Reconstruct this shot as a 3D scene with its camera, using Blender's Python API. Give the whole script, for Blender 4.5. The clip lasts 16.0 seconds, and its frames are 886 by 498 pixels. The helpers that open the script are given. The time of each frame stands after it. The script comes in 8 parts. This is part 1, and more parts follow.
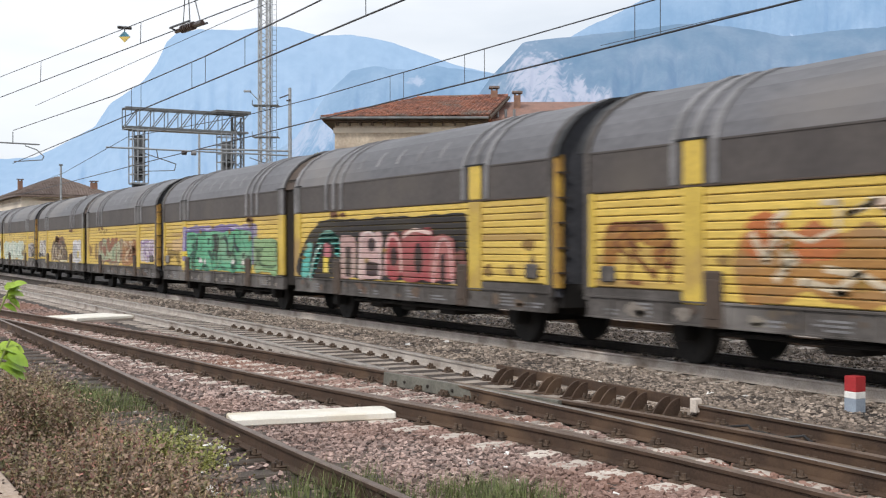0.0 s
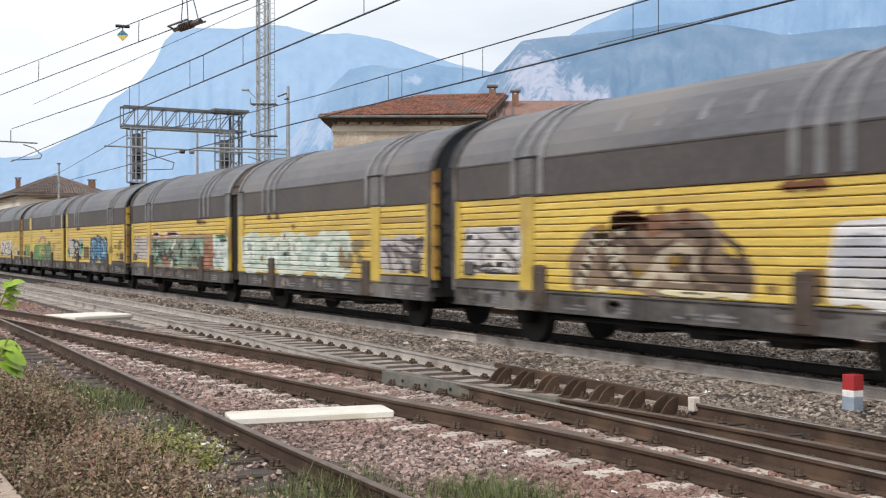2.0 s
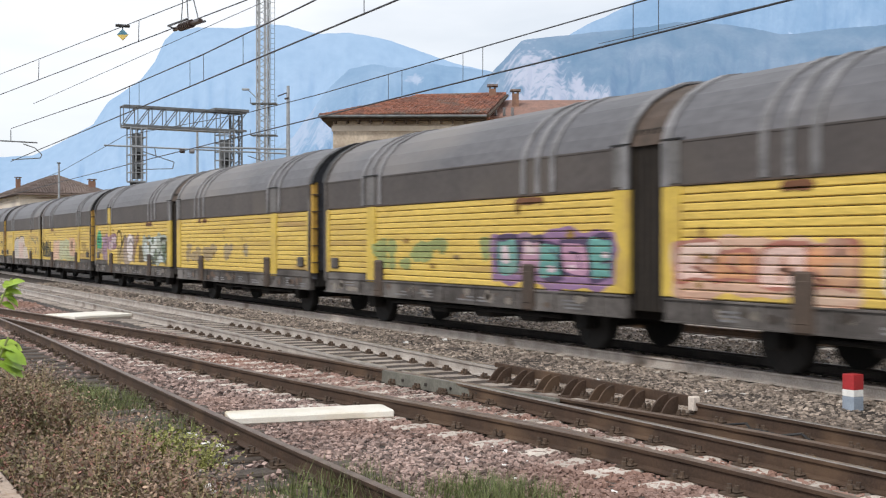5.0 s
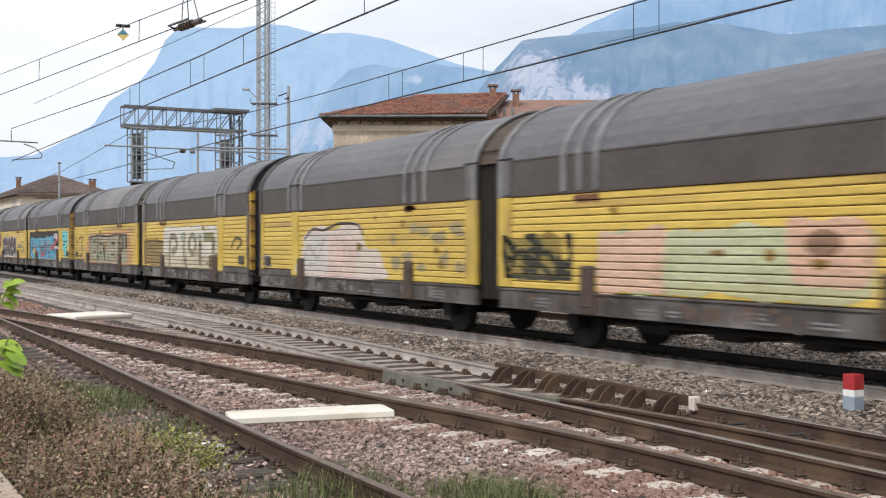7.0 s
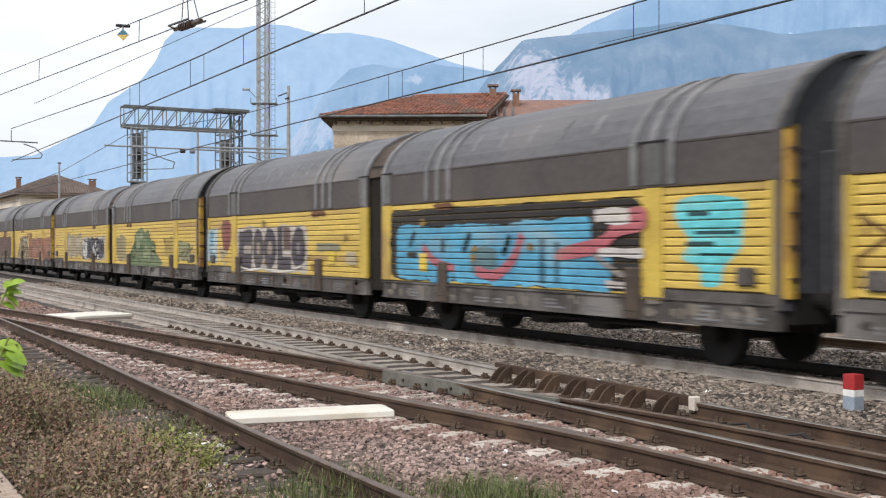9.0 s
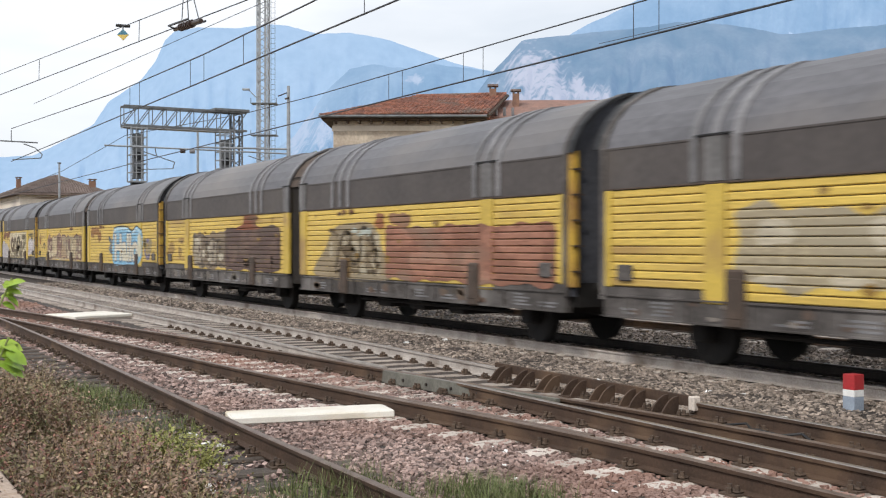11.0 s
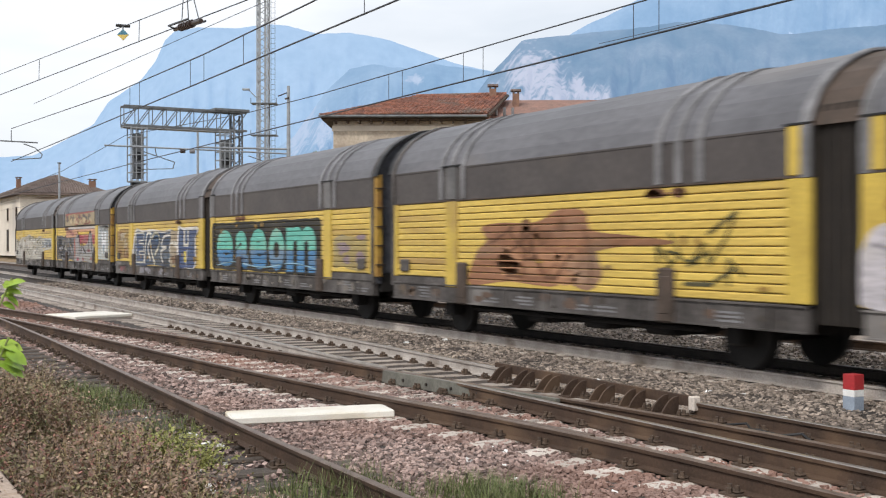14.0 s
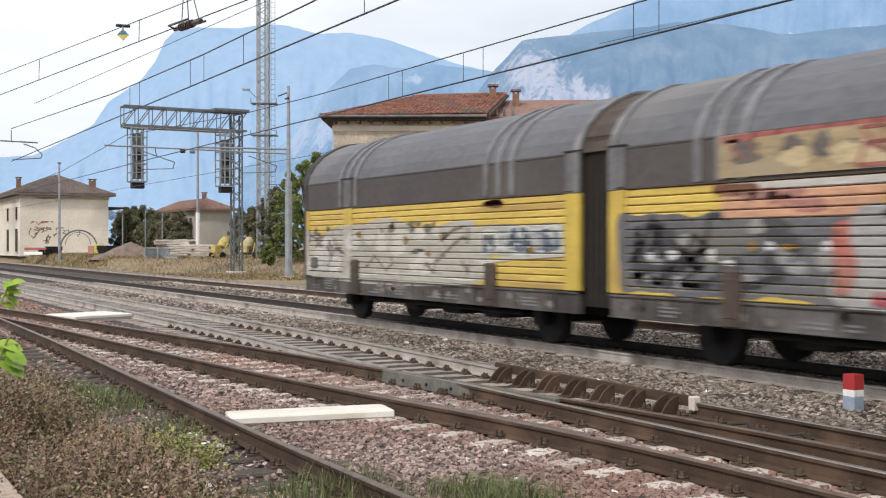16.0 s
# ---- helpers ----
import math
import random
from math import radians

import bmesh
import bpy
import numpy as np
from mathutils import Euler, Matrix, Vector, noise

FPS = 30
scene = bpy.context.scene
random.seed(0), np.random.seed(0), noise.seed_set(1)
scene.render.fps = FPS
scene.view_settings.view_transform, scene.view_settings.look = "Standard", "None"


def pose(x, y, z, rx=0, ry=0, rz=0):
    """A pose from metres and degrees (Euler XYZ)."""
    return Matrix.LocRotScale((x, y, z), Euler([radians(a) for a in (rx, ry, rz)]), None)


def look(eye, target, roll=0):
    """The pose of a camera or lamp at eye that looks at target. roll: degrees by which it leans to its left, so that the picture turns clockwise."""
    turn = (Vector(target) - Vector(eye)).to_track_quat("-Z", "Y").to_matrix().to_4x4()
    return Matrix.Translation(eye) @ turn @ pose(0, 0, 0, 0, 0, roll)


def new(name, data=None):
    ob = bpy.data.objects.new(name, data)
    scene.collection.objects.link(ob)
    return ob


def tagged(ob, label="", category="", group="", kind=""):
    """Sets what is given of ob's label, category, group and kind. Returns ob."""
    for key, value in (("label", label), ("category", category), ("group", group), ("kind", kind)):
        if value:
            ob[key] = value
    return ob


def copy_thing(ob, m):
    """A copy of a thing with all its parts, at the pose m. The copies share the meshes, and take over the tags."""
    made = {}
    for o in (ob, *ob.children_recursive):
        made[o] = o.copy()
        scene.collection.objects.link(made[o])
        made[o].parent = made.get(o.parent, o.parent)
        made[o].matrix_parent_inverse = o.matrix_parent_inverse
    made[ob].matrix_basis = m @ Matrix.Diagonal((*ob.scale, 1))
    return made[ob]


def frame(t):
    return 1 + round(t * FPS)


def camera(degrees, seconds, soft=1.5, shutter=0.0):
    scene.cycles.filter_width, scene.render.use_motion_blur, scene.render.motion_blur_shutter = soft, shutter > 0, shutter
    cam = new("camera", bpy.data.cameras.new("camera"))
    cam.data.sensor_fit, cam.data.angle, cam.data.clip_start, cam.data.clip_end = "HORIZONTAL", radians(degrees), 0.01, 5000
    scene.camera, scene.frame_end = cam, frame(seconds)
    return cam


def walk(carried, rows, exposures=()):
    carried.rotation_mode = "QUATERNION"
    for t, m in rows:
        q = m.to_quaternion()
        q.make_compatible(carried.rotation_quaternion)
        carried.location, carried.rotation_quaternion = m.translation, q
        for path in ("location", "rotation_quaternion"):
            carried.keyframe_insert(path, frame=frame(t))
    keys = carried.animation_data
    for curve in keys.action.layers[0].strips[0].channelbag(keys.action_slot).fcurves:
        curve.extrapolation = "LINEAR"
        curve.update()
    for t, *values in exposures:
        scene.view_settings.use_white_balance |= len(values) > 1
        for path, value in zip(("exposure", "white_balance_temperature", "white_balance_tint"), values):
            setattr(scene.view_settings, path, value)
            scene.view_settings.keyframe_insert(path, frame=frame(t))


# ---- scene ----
# World: y runs along the main line, x across it, z = 0 on top of the rails.
cam = camera(42.82, 16.0, soft=1.2, shutter=0.24)
EYE = (0.0, 0.0, 1.75)
YAW, PITCH = 29.44, -0.20


def aim(right_px, down_px):
    """The resting pose, turned by a hair to the left and up."""
    k = math.degrees(1 / 2000)
    return pose(*EYE, 90 + PITCH + down_px * k, 0, -(YAW - right_px * k))


walk(cam, [(0.0, aim(2.4, 3.2)), (0.5, aim(1.6, 2.2)), (1.0, aim(0.4, 1.5)), (1.5, aim(-0.2, 1.3)), (2.0, aim(-0.8, 0.9)),
           (2.5, aim(-1.0, 0.0)), (4.0, aim(-1.0, 0.0)), (6.5, aim(0, 0)), (16.0, aim(0, 0))])

# ---- light ----
SUN_EL, SUN_AZ = 44.0, 242.0
world = bpy.data.worlds.new("world")
scene.world = world
world.use_nodes = True
wn, wl = world.node_tree.nodes, world.node_tree.links
sky = wn.new("ShaderNodeTexSky")
sky.sky_type, sky.sun_disc = "NISHITA", False
sky.sun_elevation, sky.sun_rotation = radians(SUN_EL), radians(SUN_AZ)
sky.dust_density, sky.ozone_density = 2.0, 1.0
wbg = wn["Background"]
wtc = wn.new("ShaderNodeTexCoord")
wmap = wn.new("ShaderNodeMapping")
wmap.inputs["Scale"].default_value = (1.0, 1.0, 4.0)
wnoise = wn.new("ShaderNodeTexNoise")
wnoise.inputs["Scale"].default_value, wnoise.inputs["Detail"].default_value = 2.2, 6
wramp = wn.new("ShaderNodeValToRGB")
wramp.color_ramp.elements[0].position, wramp.color_ramp.elements[1].position = 0.34, 0.56
wramp.color_ramp.elements[0].color, wramp.color_ramp.elements[1].color = (0.72, 0.72, 0.72, 1), (1, 1, 1, 1)
wmix = wn.new("ShaderNodeMix")
wmix.data_type = "RGBA"
wmix.inputs["B"].default_value = (9.9, 10.3, 10.9, 1)
wl.new(wtc.outputs["Generated"], wmap.inputs["Vector"])
wl.new(wmap.outputs["Vector"], wnoise.inputs["Vector"])
wl.new(wnoise.outputs["Fac"], wramp.inputs["Fac"])
wl.new(wramp.outputs["Color"], wmix.inputs["Factor"])
wl.new(sky.outputs["Color"], wmix.inputs["A"])
wl.new(wmix.outputs["Result"], wbg.inputs["Color"])
wbg.inputs["Strength"].default_value = 0.097
sun_data = bpy.data.lights.new("sun", "SUN")
sun_data.energy, sun_data.angle, sun_data.color = 2.3, radians(6), (1.0, 0.955, 0.89)
sun_dir = Vector((math.sin(radians(SUN_AZ)) * math.cos(radians(SUN_EL)), math.cos(radians(SUN_AZ)) * math.cos(radians(SUN_EL)), math.sin(radians(SUN_EL))))
sun = new("sun", sun_data)
sun.matrix_world = look(sun_dir * 50, (0, 0, 0))
scene.view_settings.exposure = 0.06


# ---- materials ----
def mat(name, c1, c2=None, rough=0.8, metal=0.0, scale=6.0, fine=60.0, bump=0.15, spread=0.12, stretch=(1, 1, 1), c3=None, amount3=0.5, island=0.0, gloss=0.4):
    """Two-scale noise between c1 and c2, optional stains c3, and fine bump; coordinates in metres of the object."""
    m = bpy.data.materials.new(name)
    m.use_nodes = True
    n, l = m.node_tree.nodes, m.node_tree.links
    b = n["Principled BSDF"]
    b.inputs["Roughness"].default_value, b.inputs["Metallic"].default_value = rough, metal
    b.inputs["Specular IOR Level"].default_value = gloss
    tc = n.new("ShaderNodeTexCoord")
    mp = n.new("ShaderNodeMapping")
    mp.inputs["Scale"].default_value = stretch
    l.new(tc.outputs["Object"], mp.inputs["Vector"])
    if spread and island == 0:
        info = n.new("ShaderNodeObjectInfo")
        add = n.new("ShaderNodeVectorMath")
        add.operation = "MULTIPLY_ADD"
        add.inputs[1].default_value = (17, 31, 23)
        l.new(info.outputs["Random"], add.inputs[0])
        l.new(mp.outputs["Vector"], add.inputs[2])
        vec = add.outputs["Vector"]
    else:
        vec = mp.outputs["Vector"]
    big = n.new("ShaderNodeTexNoise")
    big.inputs["Scale"].default_value, big.inputs["Detail"].default_value = scale, 5
    small = n.new("ShaderNodeTexNoise")
    small.inputs["Scale"].default_value, small.inputs["Detail"].default_value = fine, 4
    l.new(vec, big.inputs["Vector"])
    l.new(vec, small.inputs["Vector"])
    c2 = c2 or tuple(x * 0.7 for x in c1)
    mix = n.new("ShaderNodeMix")
    mix.data_type = "RGBA"
    mix.inputs["A"].default_value, mix.inputs["B"].default_value = (*c1, 1), (*c2, 1)
    rmp = n.new("ShaderNodeMapRange")
    rmp.inputs["From Min"].default_value, rmp.inputs["From Max"].default_value = 0.35, 0.68
    l.new(big.outputs["Fac"], rmp.inputs["Value"])
    l.new(rmp.outputs["Result"], mix.inputs["Factor"])
    out = mix.outputs["Result"]
    hsv = n.new("ShaderNodeHueSaturation")
    mr = n.new("ShaderNodeMapRange")
    mr.inputs["From Min"].default_value, mr.inputs["From Max"].default_value = 0.3, 0.7
    mr.inputs["To Min"].default_value, mr.inputs["To Max"].default_value = 1 - spread * 1.6, 1 + spread * 1.6
    l.new(small.outputs["Fac"], mr.inputs["Value"])
    l.new(mr.outputs["Result"], hsv.inputs["Value"])
    l.new(out, hsv.inputs["Color"])
    out = hsv.outputs["Color"]
    if island:
        geo = n.new("ShaderNodeNewGeometry")
        h2 = n.new("ShaderNodeHueSaturation")
        m2 = n.new("ShaderNodeMapRange")
        m2.inputs["To Min"].default_value, m2.inputs["To Max"].default_value = 1 - island, 1 + island
        l.new(geo.outputs["Random Per Island"], m2.inputs["Value"])
        l.new(m2.outputs["Result"], h2.inputs["Value"])
        l.new(out, h2.inputs["Color"])
        out = h2.outputs["Color"]
    if c3:
        st = n.new("ShaderNodeTexNoise")
        st.inputs["Scale"].default_value, st.inputs["Detail"].default_value = scale * 0.45, 7
        sv = n.new("ShaderNodeVectorMath")
        sv.operation = "ADD"
        sv.inputs[1].default_value = (5.2, 1.3, 8.8)
        l.new(vec, sv.inputs[0])
        l.new(sv.outputs["Vector"], st.inputs["Vector"])
        sr = n.new("ShaderNodeMapRange")
        sr.inputs["From Min"].default_value, sr.inputs["From Max"].default_value = 0.66 - 0.3 * amount3, 0.78 - 0.2 * amount3
        l.new(st.outputs["Fac"], sr.inputs["Value"])
        mx = n.new("ShaderNodeMix")
        mx.data_type = "RGBA"
        mx.inputs["B"].default_value = (*c3, 1)
        l.new(sr.outputs["Result"], mx.inputs["Factor"])
        l.new(out, mx.inputs["A"])
        out = mx.outputs["Result"]
    l.new(out, b.inputs["Base Color"])
    if bump:
        bp = n.new("ShaderNodeBump")
        bp.inputs["Strength"].default_value, bp.inputs["Distance"].default_value = bump, 0.02
        l.new(small.outputs["Fac"], bp.inputs["Height"])
        l.new(bp.outputs["Normal"], b.inputs["Normal"])
    return m


M = {}
# bed far darker than its stones: shade of the gaps is in the colour
M["ballast"] = mat("ballast_bed", (0.065, 0.05, 0.042), (0.035, 0.028, 0.024), scale=1.2, fine=38, bump=0.9, spread=0.3)
M["stone"] = mat("ballast_stone", (0.315, 0.232, 0.205), (0.195, 0.135, 0.118), scale=0.6, fine=30, bump=0.4, spread=0.15, island=0.7, c3=(0.27, 0.16, 0.125), amount3=0.7)
M["stone_grey"] = mat("grey_ballast_stone", (0.29, 0.24, 0.2), (0.175, 0.14, 0.117), scale=0.6, fine=30, bump=0.4, spread=0.15, island=0.65)
M["earth"] = mat("earth", (0.31, 0.225, 0.14), (0.22, 0.16, 0.095), scale=0.5, fine=20, bump=0.6, spread=0.25, c3=(0.19, 0.175, 0.08), amount3=0.5)
M["rail_side"] = mat("rusty_rail_side", (0.082, 0.05, 0.034), (0.055, 0.035, 0.025), rough=0.75, metal=0.2, scale=3, fine=45, bump=0.3, c3=(0.13, 0.082, 0.052), amount3=0.45)
M["rail_pale"] = mat("dusty_rail_side", (0.47, 0.425, 0.39), (0.34, 0.3, 0.27), rough=0.75, metal=0.1, scale=3, fine=45, bump=0.2, c3=(0.2, 0.16, 0.13), amount3=0.4)
M["rail_top"] = mat("polished_rail_head", (0.42, 0.38, 0.35), (0.3, 0.26, 0.23), rough=0.38, metal=0.9, scale=5, fine=80, bump=0.05)
M["sleeper"] = mat("brown_grey_sleeper", (0.4, 0.345, 0.3), (0.26, 0.22, 0.19), scale=2, fine=50, bump=0.3, c3=(0.18, 0.15, 0.125), amount3=0.5)
M["rail_rust_top"] = mat("dull_rail_head", (0.21, 0.16, 0.13), (0.14, 0.1, 0.08), rough=0.5, metal=0.6, scale=5, fine=80, bump=0.05)
M["dark_steel"] = mat("dark_steel", (0.055, 0.045, 0.04), (0.035, 0.03, 0.028), rough=0.7, metal=0.3, scale=4, fine=40)
M["fastening"] = mat("rusty_fastening", (0.11, 0.075, 0.052), (0.06, 0.042, 0.032), rough=0.8, metal=0.1, scale=9, fine=50, bump=0.3)
M["stone_dark"] = mat("dark_ballast_stone", (0.13, 0.1, 0.082), (0.08, 0.06, 0.05), scale=0.6, fine=30, bump=0.4, spread=0.15, island=0.6)
M["timber"] = mat("old_timber", (0.105, 0.082, 0.066), (0.052, 0.041, 0.034), scale=2, fine=30, stretch=(0.25, 4, 4), bump=0.6, spread=0.3)
M["concrete"] = mat("pale_concrete", (0.6, 0.53, 0.47), (0.42, 0.365, 0.32), scale=2, fine=50, bump=0.3, c3=(0.3, 0.25, 0.21), amount3=0.4)
M["cover"] = mat("white_cover_paint", (0.78, 0.75, 0.68), (0.7, 0.66, 0.58), rough=0.55, scale=2.5, fine=60, bump=0.1, spread=0.05, c3=(0.6, 0.52, 0.38), amount3=0.4)
M["red"] = mat("red_paint", (0.42, 0.03, 0.035), (0.34, 0.028, 0.03), rough=0.5, scale=6, spread=0.08, bump=0.08)
M["white"] = mat("white_paint", (0.8, 0.79, 0.77), (0.7, 0.69, 0.67), rough=0.55, scale=6, spread=0.05, bump=0.08)
M["post_grey"] = mat("bluish_grey_paint", (0.3, 0.35, 0.42), (0.24, 0.28, 0.34), rough=0.6, scale=6, spread=0.08, bump=0.1)
M["galv"] = mat("galvanised_steel", (0.34, 0.36, 0.38), (0.25, 0.265, 0.285), rough=0.55, metal=0.35, scale=3, fine=30, bump=0.08)
M["galv_dark"] = mat("weathered_steel", (0.17, 0.18, 0.19), (0.11, 0.115, 0.12), rough=0.6, metal=0.3, scale=3, fine=30, bump=0.1)
M["wire"] = mat("wire", (0.06, 0.062, 0.07), (0.04, 0.042, 0.05), rough=0.5, metal=0.4, bump=0)
M["insulator"] = mat("brown_insulator", (0.05, 0.03, 0.025), rough=0.35, bump=0)
M["black"] = mat("black_paint", (0.015, 0.015, 0.017), (0.01, 0.01, 0.01), rough=0.6, bump=0.05)
# wagons
M["yellow"] = mat("yellow_slat_paint", (0.65, 0.465, 0.105), (0.54, 0.375, 0.085), rough=0.5, scale=1.1, fine=14, bump=0.06, spread=0.1, stretch=(1, 0.35, 2.0), c3=(0.38, 0.245, 0.08), amount3=0.5)
M["yellow_post"] = mat("yellow_post_paint", (0.6, 0.43, 0.08), (0.46, 0.32, 0.06), rough=0.5, scale=1.5, fine=20, bump=0.06, spread=0.08, c3=(0.33, 0.21, 0.08), amount3=0.4)
M["yellow_rust"] = mat("rusty_yellow_paint", (0.52, 0.33, 0.05), (0.24, 0.12, 0.045), rough=0.6, scale=1.6, fine=16, bump=0.1, spread=0.1)
M["roof"] = mat("grey_roof_sheet", (0.122, 0.12, 0.131), (0.09, 0.089, 0.098), rough=0.5, scale=0.7, fine=9, bump=0.06, spread=0.1, stretch=(1, 0.5, 1), c3=(0.175, 0.16, 0.152), amount3=0.5, gloss=0.4)
M["roof_side"] = mat("brown_grey_upper_panel", (0.082, 0.071, 0.068), (0.062, 0.054, 0.053), rough=0.6, scale=0.8, fine=9, bump=0.05, spread=0.1, c3=(0.10, 0.085, 0.075), amount3=0.4)
M["rib"] = mat("pale_grey_rib", (0.22, 0.216, 0.225), (0.12, 0.118, 0.122), rough=0.55, scale=2, fine=20, bump=0.06)
M["sill"] = mat("dirty_grey_frame", (0.105, 0.094, 0.089), (0.044, 0.038, 0.035), rough=0.75, scale=1.4, fine=14, bump=0.15, spread=0.2, c3=(0.2, 0.185, 0.175), amount3=0.45)
# the shade under the wagons is put into this near-black of wheels and frame
M["under"] = mat("shade_black_underframe", (0.014, 0.012, 0.011), (0.008, 0.007, 0.007), rough=0.8, scale=3, fine=20)
M["bellows"] = mat("brown_black_rubber", (0.028, 0.022, 0.018), (0.016, 0.013, 0.011), rough=0.8, scale=2, fine=14)
M["hood"] = mat("black_hood", (0.02, 0.02, 0.022), (0.012, 0.012, 0.013), rough=0.6, bump=0.05)
M["post_head"] = mat("grey_post_head", (0.15, 0.145, 0.145), (0.09, 0.087, 0.088), rough=0.6, scale=1.5, fine=14, bump=0.05)
M["end"] = mat("slate_end_wall", (0.08, 0.082, 0.095), (0.055, 0.056, 0.065), rough=0.6, scale=1, fine=12, bump=0.06)
M["bracket"] = mat("brown_bracket", (0.085, 0.06, 0.046), (0.05, 0.036, 0.028), rough=0.7, scale=4)
# near-black colour stands for the shadow lines in the slat joints
M["groove"] = mat("shadow_line_backing", (0.035, 0.026, 0.015), (0.02, 0.015, 0.01), rough=0.8)
# buildings
M["plaster"] = mat("stained_cream_plaster", (0.6, 0.52, 0.42), (0.48, 0.41, 0.33), scale=0.8, fine=8, bump=0.2, spread=0.12, c3=(0.26, 0.2, 0.155), amount3=0.6)
M["plaster_pale"] = mat("pale_plaster", (0.78, 0.7, 0.6), (0.66, 0.585, 0.49), scale=0.35, fine=5, bump=0.2, spread=0.06, c3=(0.52, 0.46, 0.4), amount3=0.45)
M["plaster_grey"] = mat("grey_plaster", (0.42, 0.38, 0.33), (0.33, 0.3, 0.26), scale=0.4, fine=8, bump=0.2)
M["tile"] = mat("red_roof_tile", (0.30, 0.125, 0.08), (0.18, 0.083, 0.062), scale=1.4, fine=7, bump=0.2, spread=0.3, c3=(0.16, 0.12, 0.10), amount3=0.42)
M["tile_pink"] = mat("faded_roof_tile", (0.27, 0.15, 0.115), (0.18, 0.11, 0.09), scale=1.2, fine=12, bump=0.2, spread=0.2)
M["tile_dark"] = mat("brown_roof_tile", (0.2, 0.155, 0.135), (0.14, 0.105, 0.092), scale=1.2, fine=12, bump=0.2, spread=0.2)
M["wood_dark"] = mat("dark_eave_wood", (0.07, 0.045, 0.03), (0.045, 0.03, 0.02), scale=3, fine=20)
M["brick_ch"] = mat("chimney_brick", (0.25, 0.14, 0.095), (0.17, 0.1, 0.075), scale=4, fine=20)
M["glass_dark"] = mat("dark_window", (0.02, 0.022, 0.025), rough=0.15, bump=0)
# plants
M["leaf"] = mat("green_leaf", (0.2, 0.23, 0.07), (0.12, 0.16, 0.045), rough=0.55, scale=1.0, fine=9, bump=0, island=0.4)
M["leaf_bright"] = mat("bright_green_leaf", (0.34, 0.46, 0.05), (0.2, 0.34, 0.035), rough=0.5, scale=3, fine=20, bump=0.05, island=0.2)
M["leaf_far"] = mat("dull_green_foliage", (0.16, 0.15, 0.085), (0.11, 0.115, 0.06), rough=0.6, scale=0.4, fine=4, bump=0, island=0.25)
M["grass_dry"] = mat("dry_grass", (0.42, 0.31, 0.165), (0.28, 0.19, 0.095), rough=0.7, scale=1.3, fine=9, bump=0, island=0.4)
M["grass_bank"] = mat("tan_bank_grass", (0.36, 0.235, 0.12), (0.2, 0.14, 0.072), rough=0.7, scale=0.3, fine=3, bump=0, island=0.4)
M["weed_brown"] = mat("brown_weed", (0.29, 0.2, 0.14), (0.11, 0.072, 0.053), rough=0.7, scale=1.6, fine=9, bump=0, island=0.6)
M["weed_red"] = mat("reddish_weed", (0.27, 0.12, 0.095), (0.15, 0.07, 0.055), rough=0.7, scale=1.6, fine=9, bump=0, island=0.5)
M["weed_olive"] = mat("olive_weed", (0.21, 0.185, 0.09), (0.12, 0.11, 0.052), rough=0.7, scale=1.2, fine=9, bump=0, island=0.5)
M["weed_yellow"] = mat("yellow_green_weed", (0.28, 0.285, 0.08), (0.18, 0.19, 0.055), rough=0.6, scale=2, fine=9, bump=0, island=0.4)
M["weed_pale"] = mat("pale_olive_weed", (0.3, 0.26, 0.15), (0.2, 0.17, 0.09), rough=0.7, scale=2, fine=9, bump=0, island=0.4)
M["grass_green"] = mat("green_grass", (0.15, 0.175, 0.06), (0.08, 0.1, 0.034), rough=0.6, scale=1.3, fine=9, bump=0, island=0.4)


